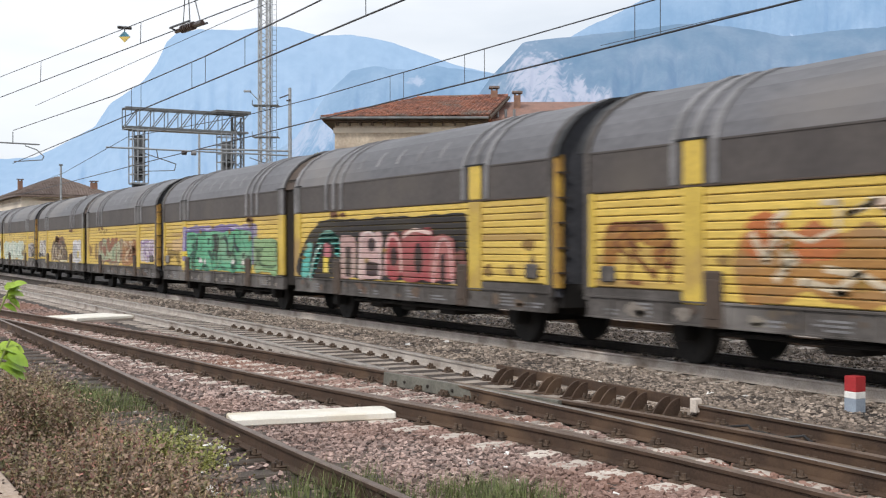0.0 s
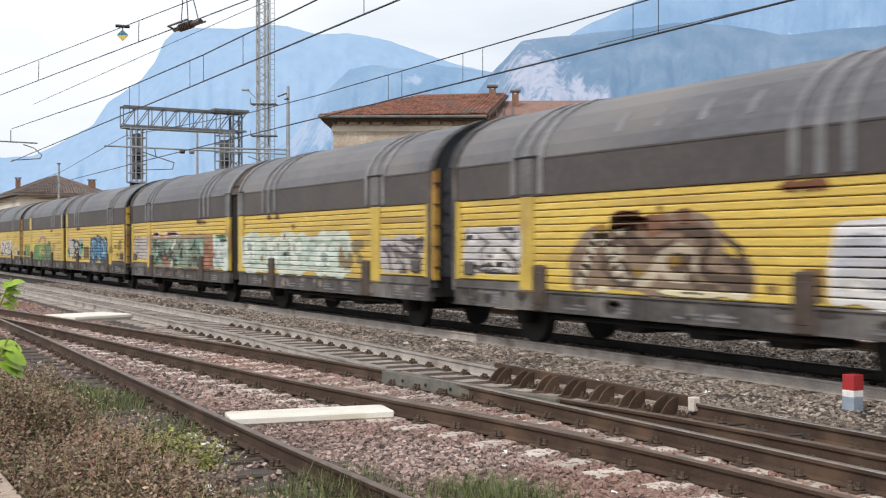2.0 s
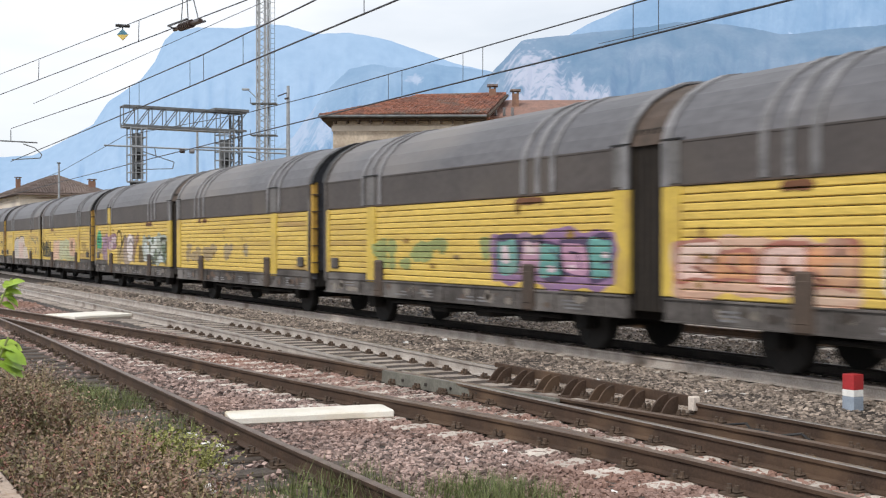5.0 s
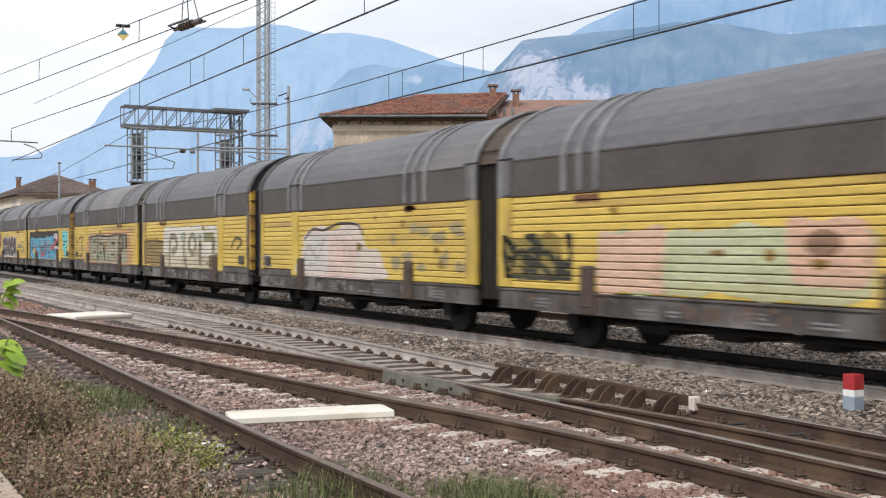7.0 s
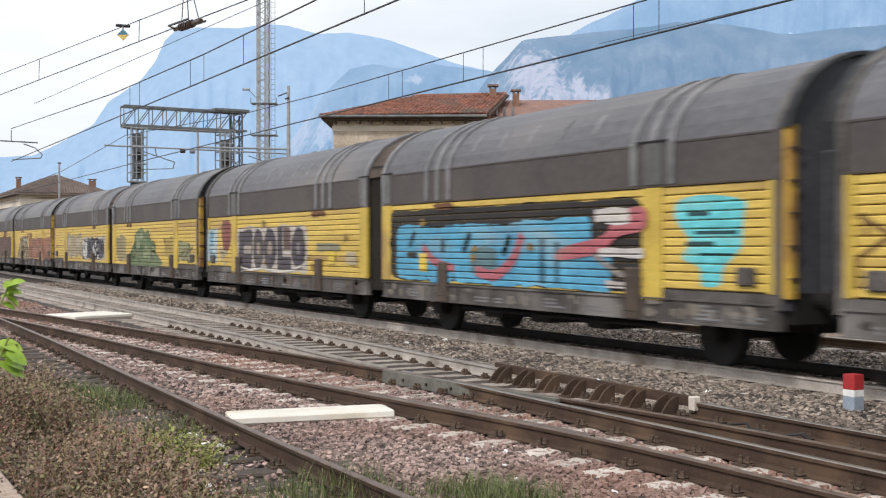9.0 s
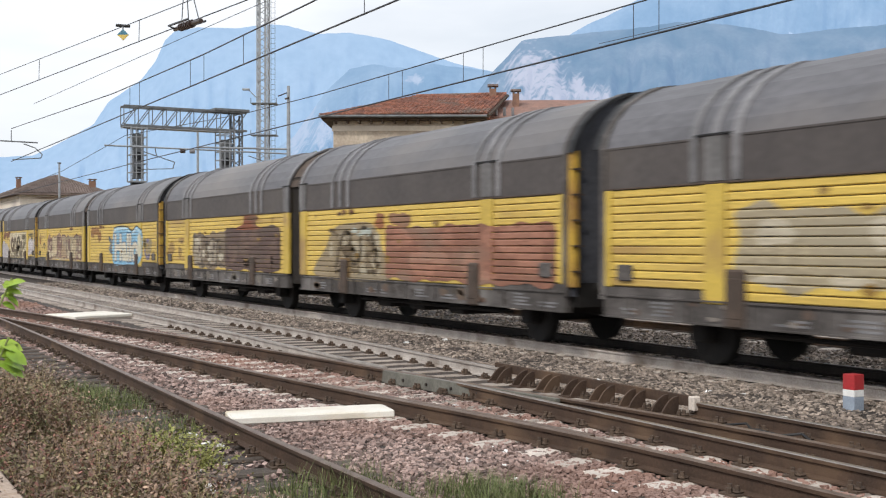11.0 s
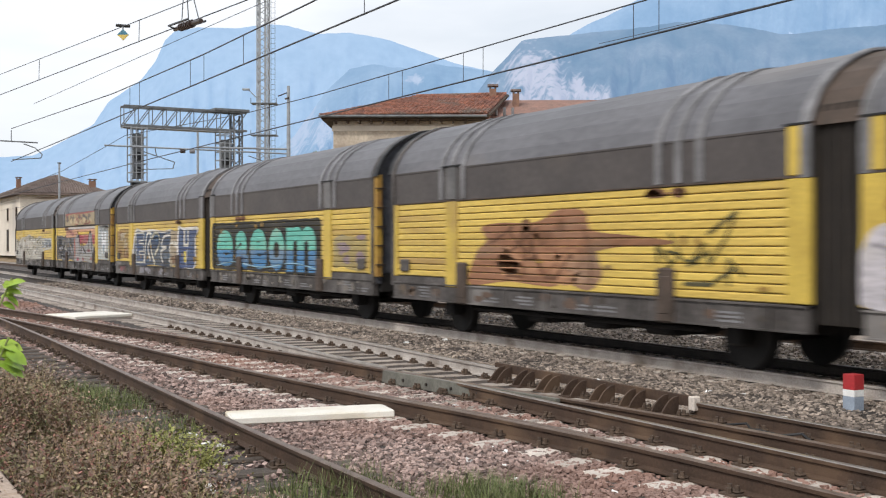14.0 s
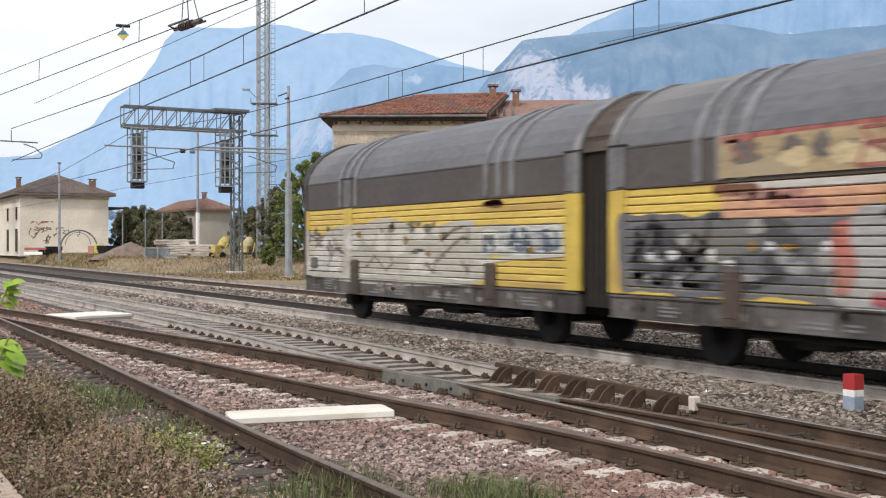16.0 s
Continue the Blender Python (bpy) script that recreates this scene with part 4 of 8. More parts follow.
def graffiti(wagon, s, pieces, seed, label):
    """One painting: pieces drawn one over the other in (v, z) on the side of a unit, then laid over its slats."""
    rnd = random.Random(seed)
    bm = bmesh.new()
    bm.faces.layers.int.new("depth")
    mats = []

    def mi(h):
        p = paint(h)
        if p not in mats:
            mats.append(p)
        return mats.index(p)

    layer, splits = 0, []
    for kind, v0, v1, z0, z1, *rest in pieces:
        if kind == "blob":
            add_outline(bm, blob_outline(v0, v1, z0, z1, rnd, rest[1] if len(rest) > 1 else 0.09), layer, mi(rest[0]))
        elif kind == "ell":
            add_outline(bm, blob_outline(v0, v1, z0, z1, rnd, 0.03, 24, 2.0), layer, mi(rest[0]))
        elif kind == "box":
            add_outline(bm, [(v0, z0), (v1, z0), (v1, z1), (v0, z1)], layer, mi(rest[0]))
        elif kind == "bars":            # block letters: fill, outline, counters
            n, fills, line, hole = rest
            w = (v1 - v0) / n
            jobs = []
            for i in range(n):
                a, b = v0 + i * w + rnd.uniform(-0.12, 0.08) * w, v0 + (i + 0.97) * w + rnd.uniform(-0.05, 0.15) * w
                jobs.append((max(a, v0), min(b, v1), z0 + rnd.uniform(0, 0.1), z1 - rnd.uniform(0, 0.16), rnd.uniform(-0.16, 0.16)))

            def lean(pts, zb, k):
                return [(v + (z - zb) * k, z) for v, z in pts]

            for a, b, zb, zt, k in jobs:
                add_outline(bm, lean(blob_outline(a - 0.05, b + 0.05, zb - 0.05, zt + 0.05, rnd, 0.1), zb, k), layer, mi(line))
            for i, (a, b, zb, zt, k) in enumerate(jobs):
                add_outline(bm, lean(blob_outline(a + 0.03, b - 0.03, zb, zt, rnd, 0.12), zb, k), layer + 1, mi(fills[i % len(fills)]))
                for q in range(rnd.choice((1, 2, 3))):
                    cz = zb + (zt - zb) * rnd.uniform(0.15, 0.8)
                    cv = a + (b - a) * rnd.uniform(0.2, 0.65)
                    add_outline(bm, lean(blob_outline(cv, cv + (b - a) * rnd.uniform(0.12, 0.35), cz - 0.05, cz + rnd.uniform(0.04, 0.22), rnd, 0.2, 16), zb, k), layer + 2, mi(hole))
                if rnd.random() < 0.8:
                    a1, z2 = a + (b - a) * rnd.uniform(0.1, 0.5), zb + (zt - zb) * rnd.uniform(0.3, 0.9)
                    add_stroke(bm, [(a1, z2), (a1 + (b - a) * 0.3, z2 + rnd.uniform(-0.25, 0.1)), (a1 + (b - a) * rnd.uniform(0.1, 0.5), zb + 0.1)], 0.045, layer + 2, mi(line))
            layer += 2
        elif kind == "shape":           # a smooth closed outline, its points in shares of the box
            colour, outline = rest
            add_outline(bm, [(v0 + a * (v1 - v0), z0 + b * (z1 - z0)) for a, b in smooth_path(outline, True)], layer, mi(colour))
        elif kind == "line":            # one brush stroke, its points in shares of the box
            colour, width, points = rest
            add_stroke(bm, [(v0 + a * (v1 - v0), z0 + b * (z1 - z0)) for a, b in smooth_path(points, False)], width, layer, mi(colour))
        elif kind == "ring":            # a round letter with its counter
            colour, inner, share_in = rest
            add_outline(bm, blob_outline(v0, v1, z0, z1, rnd, 0.05, 28, 2.0), layer, mi(colour))
            cv, cz, rv2, rz2 = (v0 + v1) / 2, (z0 + z1) / 2, (v1 - v0) / 2 * share_in, (z1 - z0) / 2 * share_in
            layer += 1
            add_outline(bm, blob_outline(cv - rv2, cv + rv2, cz - rz2, cz + rz2, rnd, 0.05, 20, 2.0), layer, mi(inner))
        elif kind == "scrawl":          # thin loose strokes
            n, colour, width = rest
            for i in range(n):
                a, b = rnd.uniform(v0, v1), rnd.uniform(z0, z1)
                pts = [(a, b)]
                for q in range(rnd.randint(3, 6)):
                    a = min(max(a + rnd.uniform(-0.5, 0.55), v0), v1)
                    b = min(max(b + rnd.uniform(-0.4, 0.4), z0), z1)
                    if abs(a - pts[-1][0]) + abs(b - pts[-1][1]) > 0.03:
                        pts.append((a, b))
                add_stroke(bm, pts, width * rnd.uniform(0.7, 1.3), layer, mi(colour))
        elif kind == "spots":           # uneven patches of one colour
            n, colour, size = rest
            for i in range(n):
                a, b = rnd.uniform(v0, v1), rnd.uniform(z0, z1)
                r1, r2 = size * rnd.uniform(0.4, 1.2), size * rnd.uniform(0.3, 0.8)
                add_outline(bm, blob_outline(max(a - r1, v0), min(a + r1, v1), max(b - r2, z0), min(b + r2, z1), rnd, 0.2, 20, 2.3), layer, mi(colour))
        elif kind == "text":
            text, fill, line, *upper = rest
            add_text(bm, text, v0 - 0.07, v1 + 0.07, z0 - 0.06, z1 + 0.06, layer, mi(line), 0.075)
            add_text(bm, text, v0, v1, z0, z1, layer + 1, mi(fill), 0.045)
            if upper:
                splits.append((mi(fill), z0 + 0.5 * (z1 - z0), mi(upper[0])))
            layer += 1
        layer += 1
    bmesh.ops.triangulate(bm, faces=bm.faces[:])
    cuts = []
    for k in range(-1, SLATS + 1):
        zz = Z0 + k * SLAT_H
        cuts += [((0, zz, 0), (0, 1, 0)), ((0, zz + 0.016, 0), (0, 1, 0)), ((0, zz - 0.03, 0), (0, 1, 0)), ((0, zz - 0.012, 0), (0, 1, 0)), ((0, zz + 0.004, 0), (0, 1, 0))]
    for u0, u1 in POSTS:
        for u in (u0 - 0.004, u0, u1, u1 + 0.004):
            cuts.append(((u if s < 0 else UNIT - u, 0, 0), (1, 0, 0)))
    for co, no in cuts:
        bmesh.ops.bisect_plane(bm, geom=bm.verts[:] + bm.edges[:] + bm.faces[:], plane_co=co, plane_no=no, dist=1e-5)
    for source, zs, target in splits:
        bmesh.ops.bisect_plane(bm, geom=bm.verts[:] + bm.edges[:] + bm.faces[:], plane_co=(0, zs, 0), plane_no=(0, 1, 0), dist=1e-5)
        for f in bm.faces:
            if f.material_index == source and f.calc_center_median().y > zs:
                f.material_index = target
    # no paint in the open joints between the slats, so the shade-dark backing shows there
    joints = []
    for f in bm.faces:
        c = f.calc_center_median()
        u = c.x if s < 0 else UNIT - c.x
        if Z0 - SLAT_H < c.y < Z1 and not any(u0 <= u <= u1 for u0, u1 in POSTS) and (c.y - Z0) % SLAT_H > SLAT_H - 0.0121:
            joints.append(f)
    bmesh.ops.delete(bm, geom=joints, context="FACES")
    lay = bm.faces.layers.int["depth"]
    top = -GAP / 2 if s < 0 else GAP / 2 + UNIT
    for f in bm.faces:
        for v in f.verts:
            v.tag = False
    for f in bm.faces:
        for v in f.verts:
            if not v.tag:
                v.tag = True
                a, z = min(max(v.co.x, 0.0), UNIT), min(max(v.co.y, 0.66), 3.24)
                u = a if s < 0 else UNIT - a
                v.co = Vector((-(wall_x(u, z) + 0.003 + 0.0016 * f[lay]), top - a, z))
    return part("graffiti", bm, mats, wagon, label)


def roof_marks(wagon, s, n, u0, step):
    """Pale marks across the shoulder of the roof."""
    for i in range(n):
        y = s * (GAP / 2 + u0 + i * step)
        bm = bmesh.new()
        pts = [(-1.351, 3.534), (-1.252, 3.705), (-1.105, 3.858)]
        a = [bm.verts.new((u, y, w)) for u, w in pts]
        b = [bm.verts.new((u, y + 0.13, w)) for u, w in pts]
        for k in range(2):
            bm.faces.new((a[k], a[k + 1], b[k + 1], b[k]))
        part("rubbed_mark", bm, M["rib"], wagon, "pale mark on the roof")


for unit, count in ((2, 5), (3, 5), (4, 5), (5, 4), (18, 5), (19, 4)):
    roof_marks(wagons[unit // 2], -1 if unit % 2 == 0 else 1, count, 3.7, 0.95)

LOW = 1.02
ART = {
    1: ("brown and orange spray lettering", [("spots", 0.2, 2.0, 1.2, 2.1, 9, "9c6a2c", 0.35), ("scrawl", 0.3, 2.1, 1.2, 2.1, 5, "7a4a25", 0.09), ("blob", 3.4, 11, LOW, 1.95, "a9793c", 0.16), ("spots", 3.5, 11, 1.3, 2.2, 14, "b5652f", 0.4), ("scrawl", 3.0, 10.5, 1.2, 2.3, 10, "c9b9a0", 0.1), ("spots", 4.5, 8, 2.1, 2.35, 6, "d8b9a6", 0.4)]),
    2: ("teal, pink and red lettering on a black band", [("blob", 1.4, 8.72, LOW, 2.4, "2b2626", 0.03), ("shape", 0.3, 2.6, 1.0, 2.36, "2b2626", [(0.0, 0.03), (0.05, 0.45), (0.3, 0.8), (0.6, 0.97), (0.95, 0.95), (0.95, 0.05)]), ("shape", 0.45, 1.6, 1.0, 1.95, "54b6ac", [(0.0, 0.0), (0.1, 0.5), (0.35, 0.9), (0.6, 0.85), (0.5, 0.5), (0.3, 0.0)]), ("line", 1.0, 2.75, 1.05, 2.0, "5cc2b8", 0.3, [(0.0, 0.0), (0.25, 0.5), (0.4, 0.9), (0.7, 1.0), (0.95, 0.8), (0.95, 0.6)]), ("line", 1.0, 1.7, 1.0, 1.8, "c9dcd6", 0.05, [(0, 0), (0.5, 0.7), (1, 1)]), ("box", 1.84, 2.14, 1.12, 1.52, "dcc23a"), ("blob", 1.9, 2.3, 1.52, 1.85, "b86a72", 0.15), ("blob", 2.85, 3.75, LOW, 2.04, "b89490", 0.06), ("box", 3.15, 3.45, 1.06, 1.75, "4a3838"), ("blob", 3.85, 5.1, LOW, 2.1, "c4a09e", 0.05), ("ell", 4.35, 4.75, 1.65, 1.95, "4a3a3c"), ("blob", 4.25, 4.9, 1.1, 1.4, "4a3638", 0.1), ("line", 3.95, 5.0, 1.05, 2.05, "dccac8", 0.05, [(0, 0), (0.1, 0.9), (0.6, 1), (0.95, 0.6), (0.9, 0)]), ("ring", 5.2, 6.1, LOW, 2.06, "a8484c", "42282a", 0.4), ("line", 5.25, 6.0, 1.05, 2.0, "d4a4a2", 0.1, [(0, 0.1), (0.05, 0.7), (0.4, 1), (0.9, 0.8), (1, 0.2)]), ("blob", 6.05, 7.4, LOW, 2.14, "a4444a", 0.05), ("ell", 6.6, 6.95, 1.2, 1.85, "3a2628"), ("line", 6.1, 7.3, 1.9, 2.1, "dcb8b6", 0.08, [(0, 0.3), (0.4, 1), (1, 0.6)]), ("blob", 7.3, 8.3, LOW, 1.98, "b06a68", 0.08), ("box", 7.7, 7.9, 1.05, 1.6, "40282a"), ("line", 7.4, 8.2, 1.05, 1.9, "d8b4b2", 0.06, [(0, 0), (0.3, 0.9), (0.8, 0.9), (1, 0)]), ("spots", 8.2, 8.8, 1.05, 1.7, 4, "7a4a44", 0.25), ("spots", 9.3, 11.0, 1.2, 1.9, 6, "8a6a34", 0.28)]),
    3: ("green block lettering with a violet outline", [("spots", 0.2, 2.1, 1.15, 1.85, 8, "8f7434", 0.4), ("blob", 1.1, 2.3, 1.6, 2.05, "c9a878", 0.12), ("blob", 2.4, 9.5, 1.25, 2.42, "8478a8", 0.05), ("blob", 2.55, 9.3, 1.3, 2.34, "b0a6c4", 0.05), ("blob", 2.62, 9.25, 1.2, 2.32, "6f5f9a", 0.05), ("blob", 2.8, 9.1, LOW, 2.22, "5fae86", 0.04), ("spots", 3.0, 9.0, 1.05, 1.5, 14, "4d9a74", 0.3), ("spots", 3.0, 9.0, 1.5, 2.15, 10, "7cc09c", 0.3), ("bars", 2.9, 9.0, 1.06, 2.2, 7, ["62b08a", "58a67e"], "437a62", "31473f"), ("box", 3.86, 4.06, 1.66, 2.06, "3a3a44"), ("box", 5.72, 5.96, 1.66, 2.1, "33383c"), ("box", 5.56, 6.1, 2.06, 2.14, "2e3236"), ("box", 5.56, 6.1, 1.6, 1.68, "2e3236"), ("line", 6.7, 7.25, 1.5, 2.12, "3c4a50", 0.16, [(0, 0.9), (0.5, 0.6), (0.6, 0.2), (1, 0)]), ("line", 7.6, 8.0, 1.6, 2.1, "3c4a50", 0.15, [(0, 1), (0.2, 0.4), (1, 0.1)]), ("scrawl", 3.1, 9.0, 1.1, 1.6, 6, "35584a", 0.1), ("spots", 4.2, 8.5, 1.2, 1.4, 4, "d8cfd0", 0.18), ("box", 2.42, 2.92, 1.44, 1.6, "dcc23e"), ("box", 2.42, 2.92, 1.06, 1.28, "dcc23e"), ("blob", 9.3, 11.2, LOW, 2.0, "86a878", 0.08), ("scrawl", 9.3, 11.1, 1.2, 1.95, 6, "55704e", 0.08)]),
    4: ("faded green and brown lettering, an orange block and a white square", [("blob", 2.2, 6.6, LOW, 2.05, "a08e72", 0.14), ("bars", 2.4, 6.2, 1.1, 2.05, 5, ["b6bc9c", "a2ac8e"], "8c6656", "748a6c"), ("spots", 2.3, 6.5, 1.3, 2.15, 10, "93604a", 0.35), ("blob", 6.5, 8.7, LOW, 2.0, "a87446", 0.07), ("spots", 6.6, 8.6, 1.1, 1.9, 8, "96603c", 0.4), ("scrawl", 6.6, 8.6, 1.2, 1.95, 4, "c9b090", 0.08), ("blob", 9.28, 11.25, 1.2, 2.02, "c6bcc8", 0.05), ("scrawl", 9.35, 11.2, 1.25, 1.95, 9, "8a6c9a", 0.05), ("spots", 0.4, 2.1, 1.2, 1.9, 6, "9c7a48", 0.35)]),
    5: ("white squares and brown camouflage lettering", [("blob", 0.38, 2.4, 1.22, 2.1, "c0bbbd", 0.05), ("scrawl", 0.4, 2.35, 1.25, 2.05, 10, "4d4a4c", 0.05), ("spots", 0.5, 2.3, 1.3, 2.0, 5, "dedadc", 0.25), ("blob", 3.85, 8.0, LOW, 1.6, "87725f", 0.12), ("shape", 3.9, 7.4, 1.3, 2.24, "8a7362", [(0.02, 0), (0.05, 0.6), (0.2, 0.82), (0.36, 0.6), (0.5, 0.85), (0.7, 1.0), (0.92, 0.9), (1.0, 0.4), (0.95, 0)]), ("spots", 4.8, 7.2, 1.9, 2.3, 6, "7a523e", 0.4), ("line", 4.1, 5.2, 1.15, 1.95, "c3b6a2", 0.2, [(0, 0), (0.4, 0.9), (0.6, 0.9), (1, 0)]), ("line", 5.1, 6.1, 1.2, 1.95, "bcae98", 0.2, [(0, 1), (0.1, 0.3), (0.6, 0), (1, 0.5)]), ("ring", 6.0, 6.9, 1.2, 1.8, "b4a48e", "5d4c40", 0.5), ("line", 6.6, 7.9, 1.15, 1.95, "54443a", 0.16, [(0, 1), (0.4, 0.9), (0.3, 0.3), (1, 0.1)]), ("scrawl", 4.0, 7.8, 1.15, 2.0, 9, "5c4a3e", 0.08), ("spots", 4.0, 7.9, 1.02, 1.12, 6, "d9ceac", 0.4), ("box", 8.78, 9.14, 1.05, 1.46, "7c5c2c"), ("blob", 9.2, 11.2, LOW, 2.05, "d2d0d6", 0.08), ("spots", 9.3, 11.1, 1.2, 1.9, 8, "b4b4be", 0.35), ("box", 10.3, 10.6, 1.25, 1.55, "e6c93a")]),
    6: ("white and pale green bubble lettering", [("blob", 0.3, 7.8, LOW, 2.08, "c9d3c6", 0.12), ("bars", 0.5, 7.4, 1.2, 1.98, 8, ["d8dfd6", "c4d4c8"], "9fb2a4", "a9b9b2"), ("spots", 7.0, 8.4, 1.2, 1.9, 6, "8f7a52", 0.3), ("blob", 9.2, 11.2, 1.2, 1.95, "b4aeb0", 0.1), ("scrawl", 9.2, 11.2, 1.2, 1.9, 9, "5d5560", 0.07)]),
    7: ("grey-green mural with pink bands and white pieces", [("blob", 0.44, 2.5, 1.24, 2.08, "b9b0b0", 0.07), ("scrawl", 0.5, 2.45, 1.28, 2.05, 12, "4c4648", 0.06), ("blob", 2.7, 9.9, LOW, 2.14, "ab8468", 0.05), ("spots", 3.2, 7.0, 2.05, 2.24, 9, "d6b8ac", 0.45), ("blob", 2.9, 9.0, LOW, 2.02, "85907e", 0.08), ("spots", 2.9, 9.0, 1.1, 1.95, 16, "72a08c", 0.32), ("spots", 2.9, 9.0, 1.1, 1.95, 12, "9ab4a4", 0.28), ("spots", 3.0, 8.9, 1.1, 1.9, 10, "53584e", 0.26), ("spots", 4.4, 5.6, 1.05, 1.5, 5, "ab6446", 0.3), ("line", 5.4, 6.0, 1.05, 1.9, "d2ccc2", 0.16, [(0, 0), (0.5, 0.4), (0.2, 0.7), (0.9, 1)]), ("scrawl", 3.0, 8.8, 1.1, 1.95, 14, "3f463f", 0.07), ("blob", 9.0, 10.2, LOW, 1.84, "8f5d48", 0.08), ("spots", 9.1, 10.2, 1.1, 1.8, 5, "a8765c", 0.3), ("blob", 10.0, 11.5, LOW, 2.02, "ccd8d0", 0.08), ("spots", 10.1, 11.4, 1.1, 1.95, 7, "a6bdc2", 0.32), ("spots", 10.3, 11.3, 1.95, 2.08, 3, "58b07e", 0.3), ("scrawl", 10.0, 11.4, 1.9, 2.05, 3, "39403c", 0.06)]),
    8: ("white, black and blue sprayed pieces", [("blob", 0.4, 3.6, 1.15, 2.08, "b7b3b1", 0.12), ("scrawl", 0.5, 3.3, 1.2, 2.0, 9, "33302f", 0.13), ("spots", 0.4, 0.9, 1.3, 1.9, 4, "63ad9c", 0.3), ("spots", 3.0, 3.8, 1.3, 1.9, 4, "63ad9c", 0.35), ("box", 3.9, 5.0, 1.18, 1.7, "6e5a34"), ("box", 1.6, 1.85, 1.2, 1.55, "e3c63a"), ("blob", 5.2, 8.5, LOW, 2.14, "274a68", 0.12), ("bars", 5.35, 8.35, 1.2, 2.05, 5, ["3f84b0", "4f9ac4"], "1f2d3c", "243c54"), ("scrawl", 5.4, 8.3, 1.2, 2.1, 7, "9fc4d8", 0.06), ("spots", 8.9, 11, 1.3, 2.0, 6, "8f7a3a", 0.25)]),
    9: ("green lettering with a pink arch over it", [("blob", 0.5, 2.4, 1.14, 1.8, "7d9450", 0.08), ("scrawl", 0.6, 2.3, 1.2, 1.75, 5, "4f6a3a", 0.07), ("shape", 3.3, 8.3, LOW, 1.85, "5f8f50", [(0.0, 0.0), (0.04, 0.5), (0.1, 0.9), (0.5, 0.95), (0.98, 0.95), (1.0, 0.4), (0.97, 0)]), ("blob", 3.7, 5.0, LOW, 1.78, "5c945e", 0.07), ("blob", 5.0, 6.95, 1.04, 1.78, "97a04c", 0.07), ("blob", 7.0, 8.2, 1.04, 1.8, "588a66", 0.06), ("blob", 7.6, 8.35, 1.7, 2.0, "587a4c", 0.12), ("shape", 4.7, 7.1, 1.8, 2.26, "b18878", [(0, 0.3), (0.3, 0.75), (0.6, 1), (0.95, 0.8), (1, 0.2), (0.8, 0), (0.75, 0.5), (0.5, 0.6), (0.2, 0.2)]), ("box", 6.0, 6.3, 1.15, 1.55, "3d5a3c"), ("scrawl", 3.7, 8.2, 1.05, 1.75, 8, "3c6a44", 0.07), ("spots", 5.0, 6.9, 1.2, 1.7, 5, "b9b45c", 0.2), ("spots", 8.3, 9.8, 1.2, 1.9, 6, "b99a5a", 0.3), ("box", 10.9, 11.3, 1.14, 1.4, "b4aaa8")]),
    10: ("pink lettering beside white and black lettering", [("blob", 0.2, 3.6, LOW, 1.85, "c8a08a", 0.12), ("bars", 0.3, 3.5, 1.18, 1.8, 4, ["d9b7ae", "c98f66"], "a8685a", "b98a76"), ("blob", 3.9, 8.5, 1.15, 2.05, "cfcac6", 0.08), ("bars", 4.0, 8.3, 1.2, 1.95, 5, ["d9d6d2", "cbc6c2"], "2f2c30", "4a464a"), ("scrawl", 8.6, 11, 1.2, 1.9, 5, "c9c6be", 0.1)]),
    11: ("violet and teal lettering", [("spots", 2.6, 7.6, 1.2, 1.9, 14, "8f9a5e", 0.4), ("blob", 7.6, 11.3, LOW, 2.0, "8c6a92", 0.12), ("bars", 7.8, 11.2, 1.2, 1.9, 5, ["5f9c96", "b78aa6"], "4a3a5a", "d0b8c4")]),
    12: ("pale worn lettering", [("spots", 1.0, 7.0, 1.2, 1.8, 12, "a58f6a", 0.4)]),
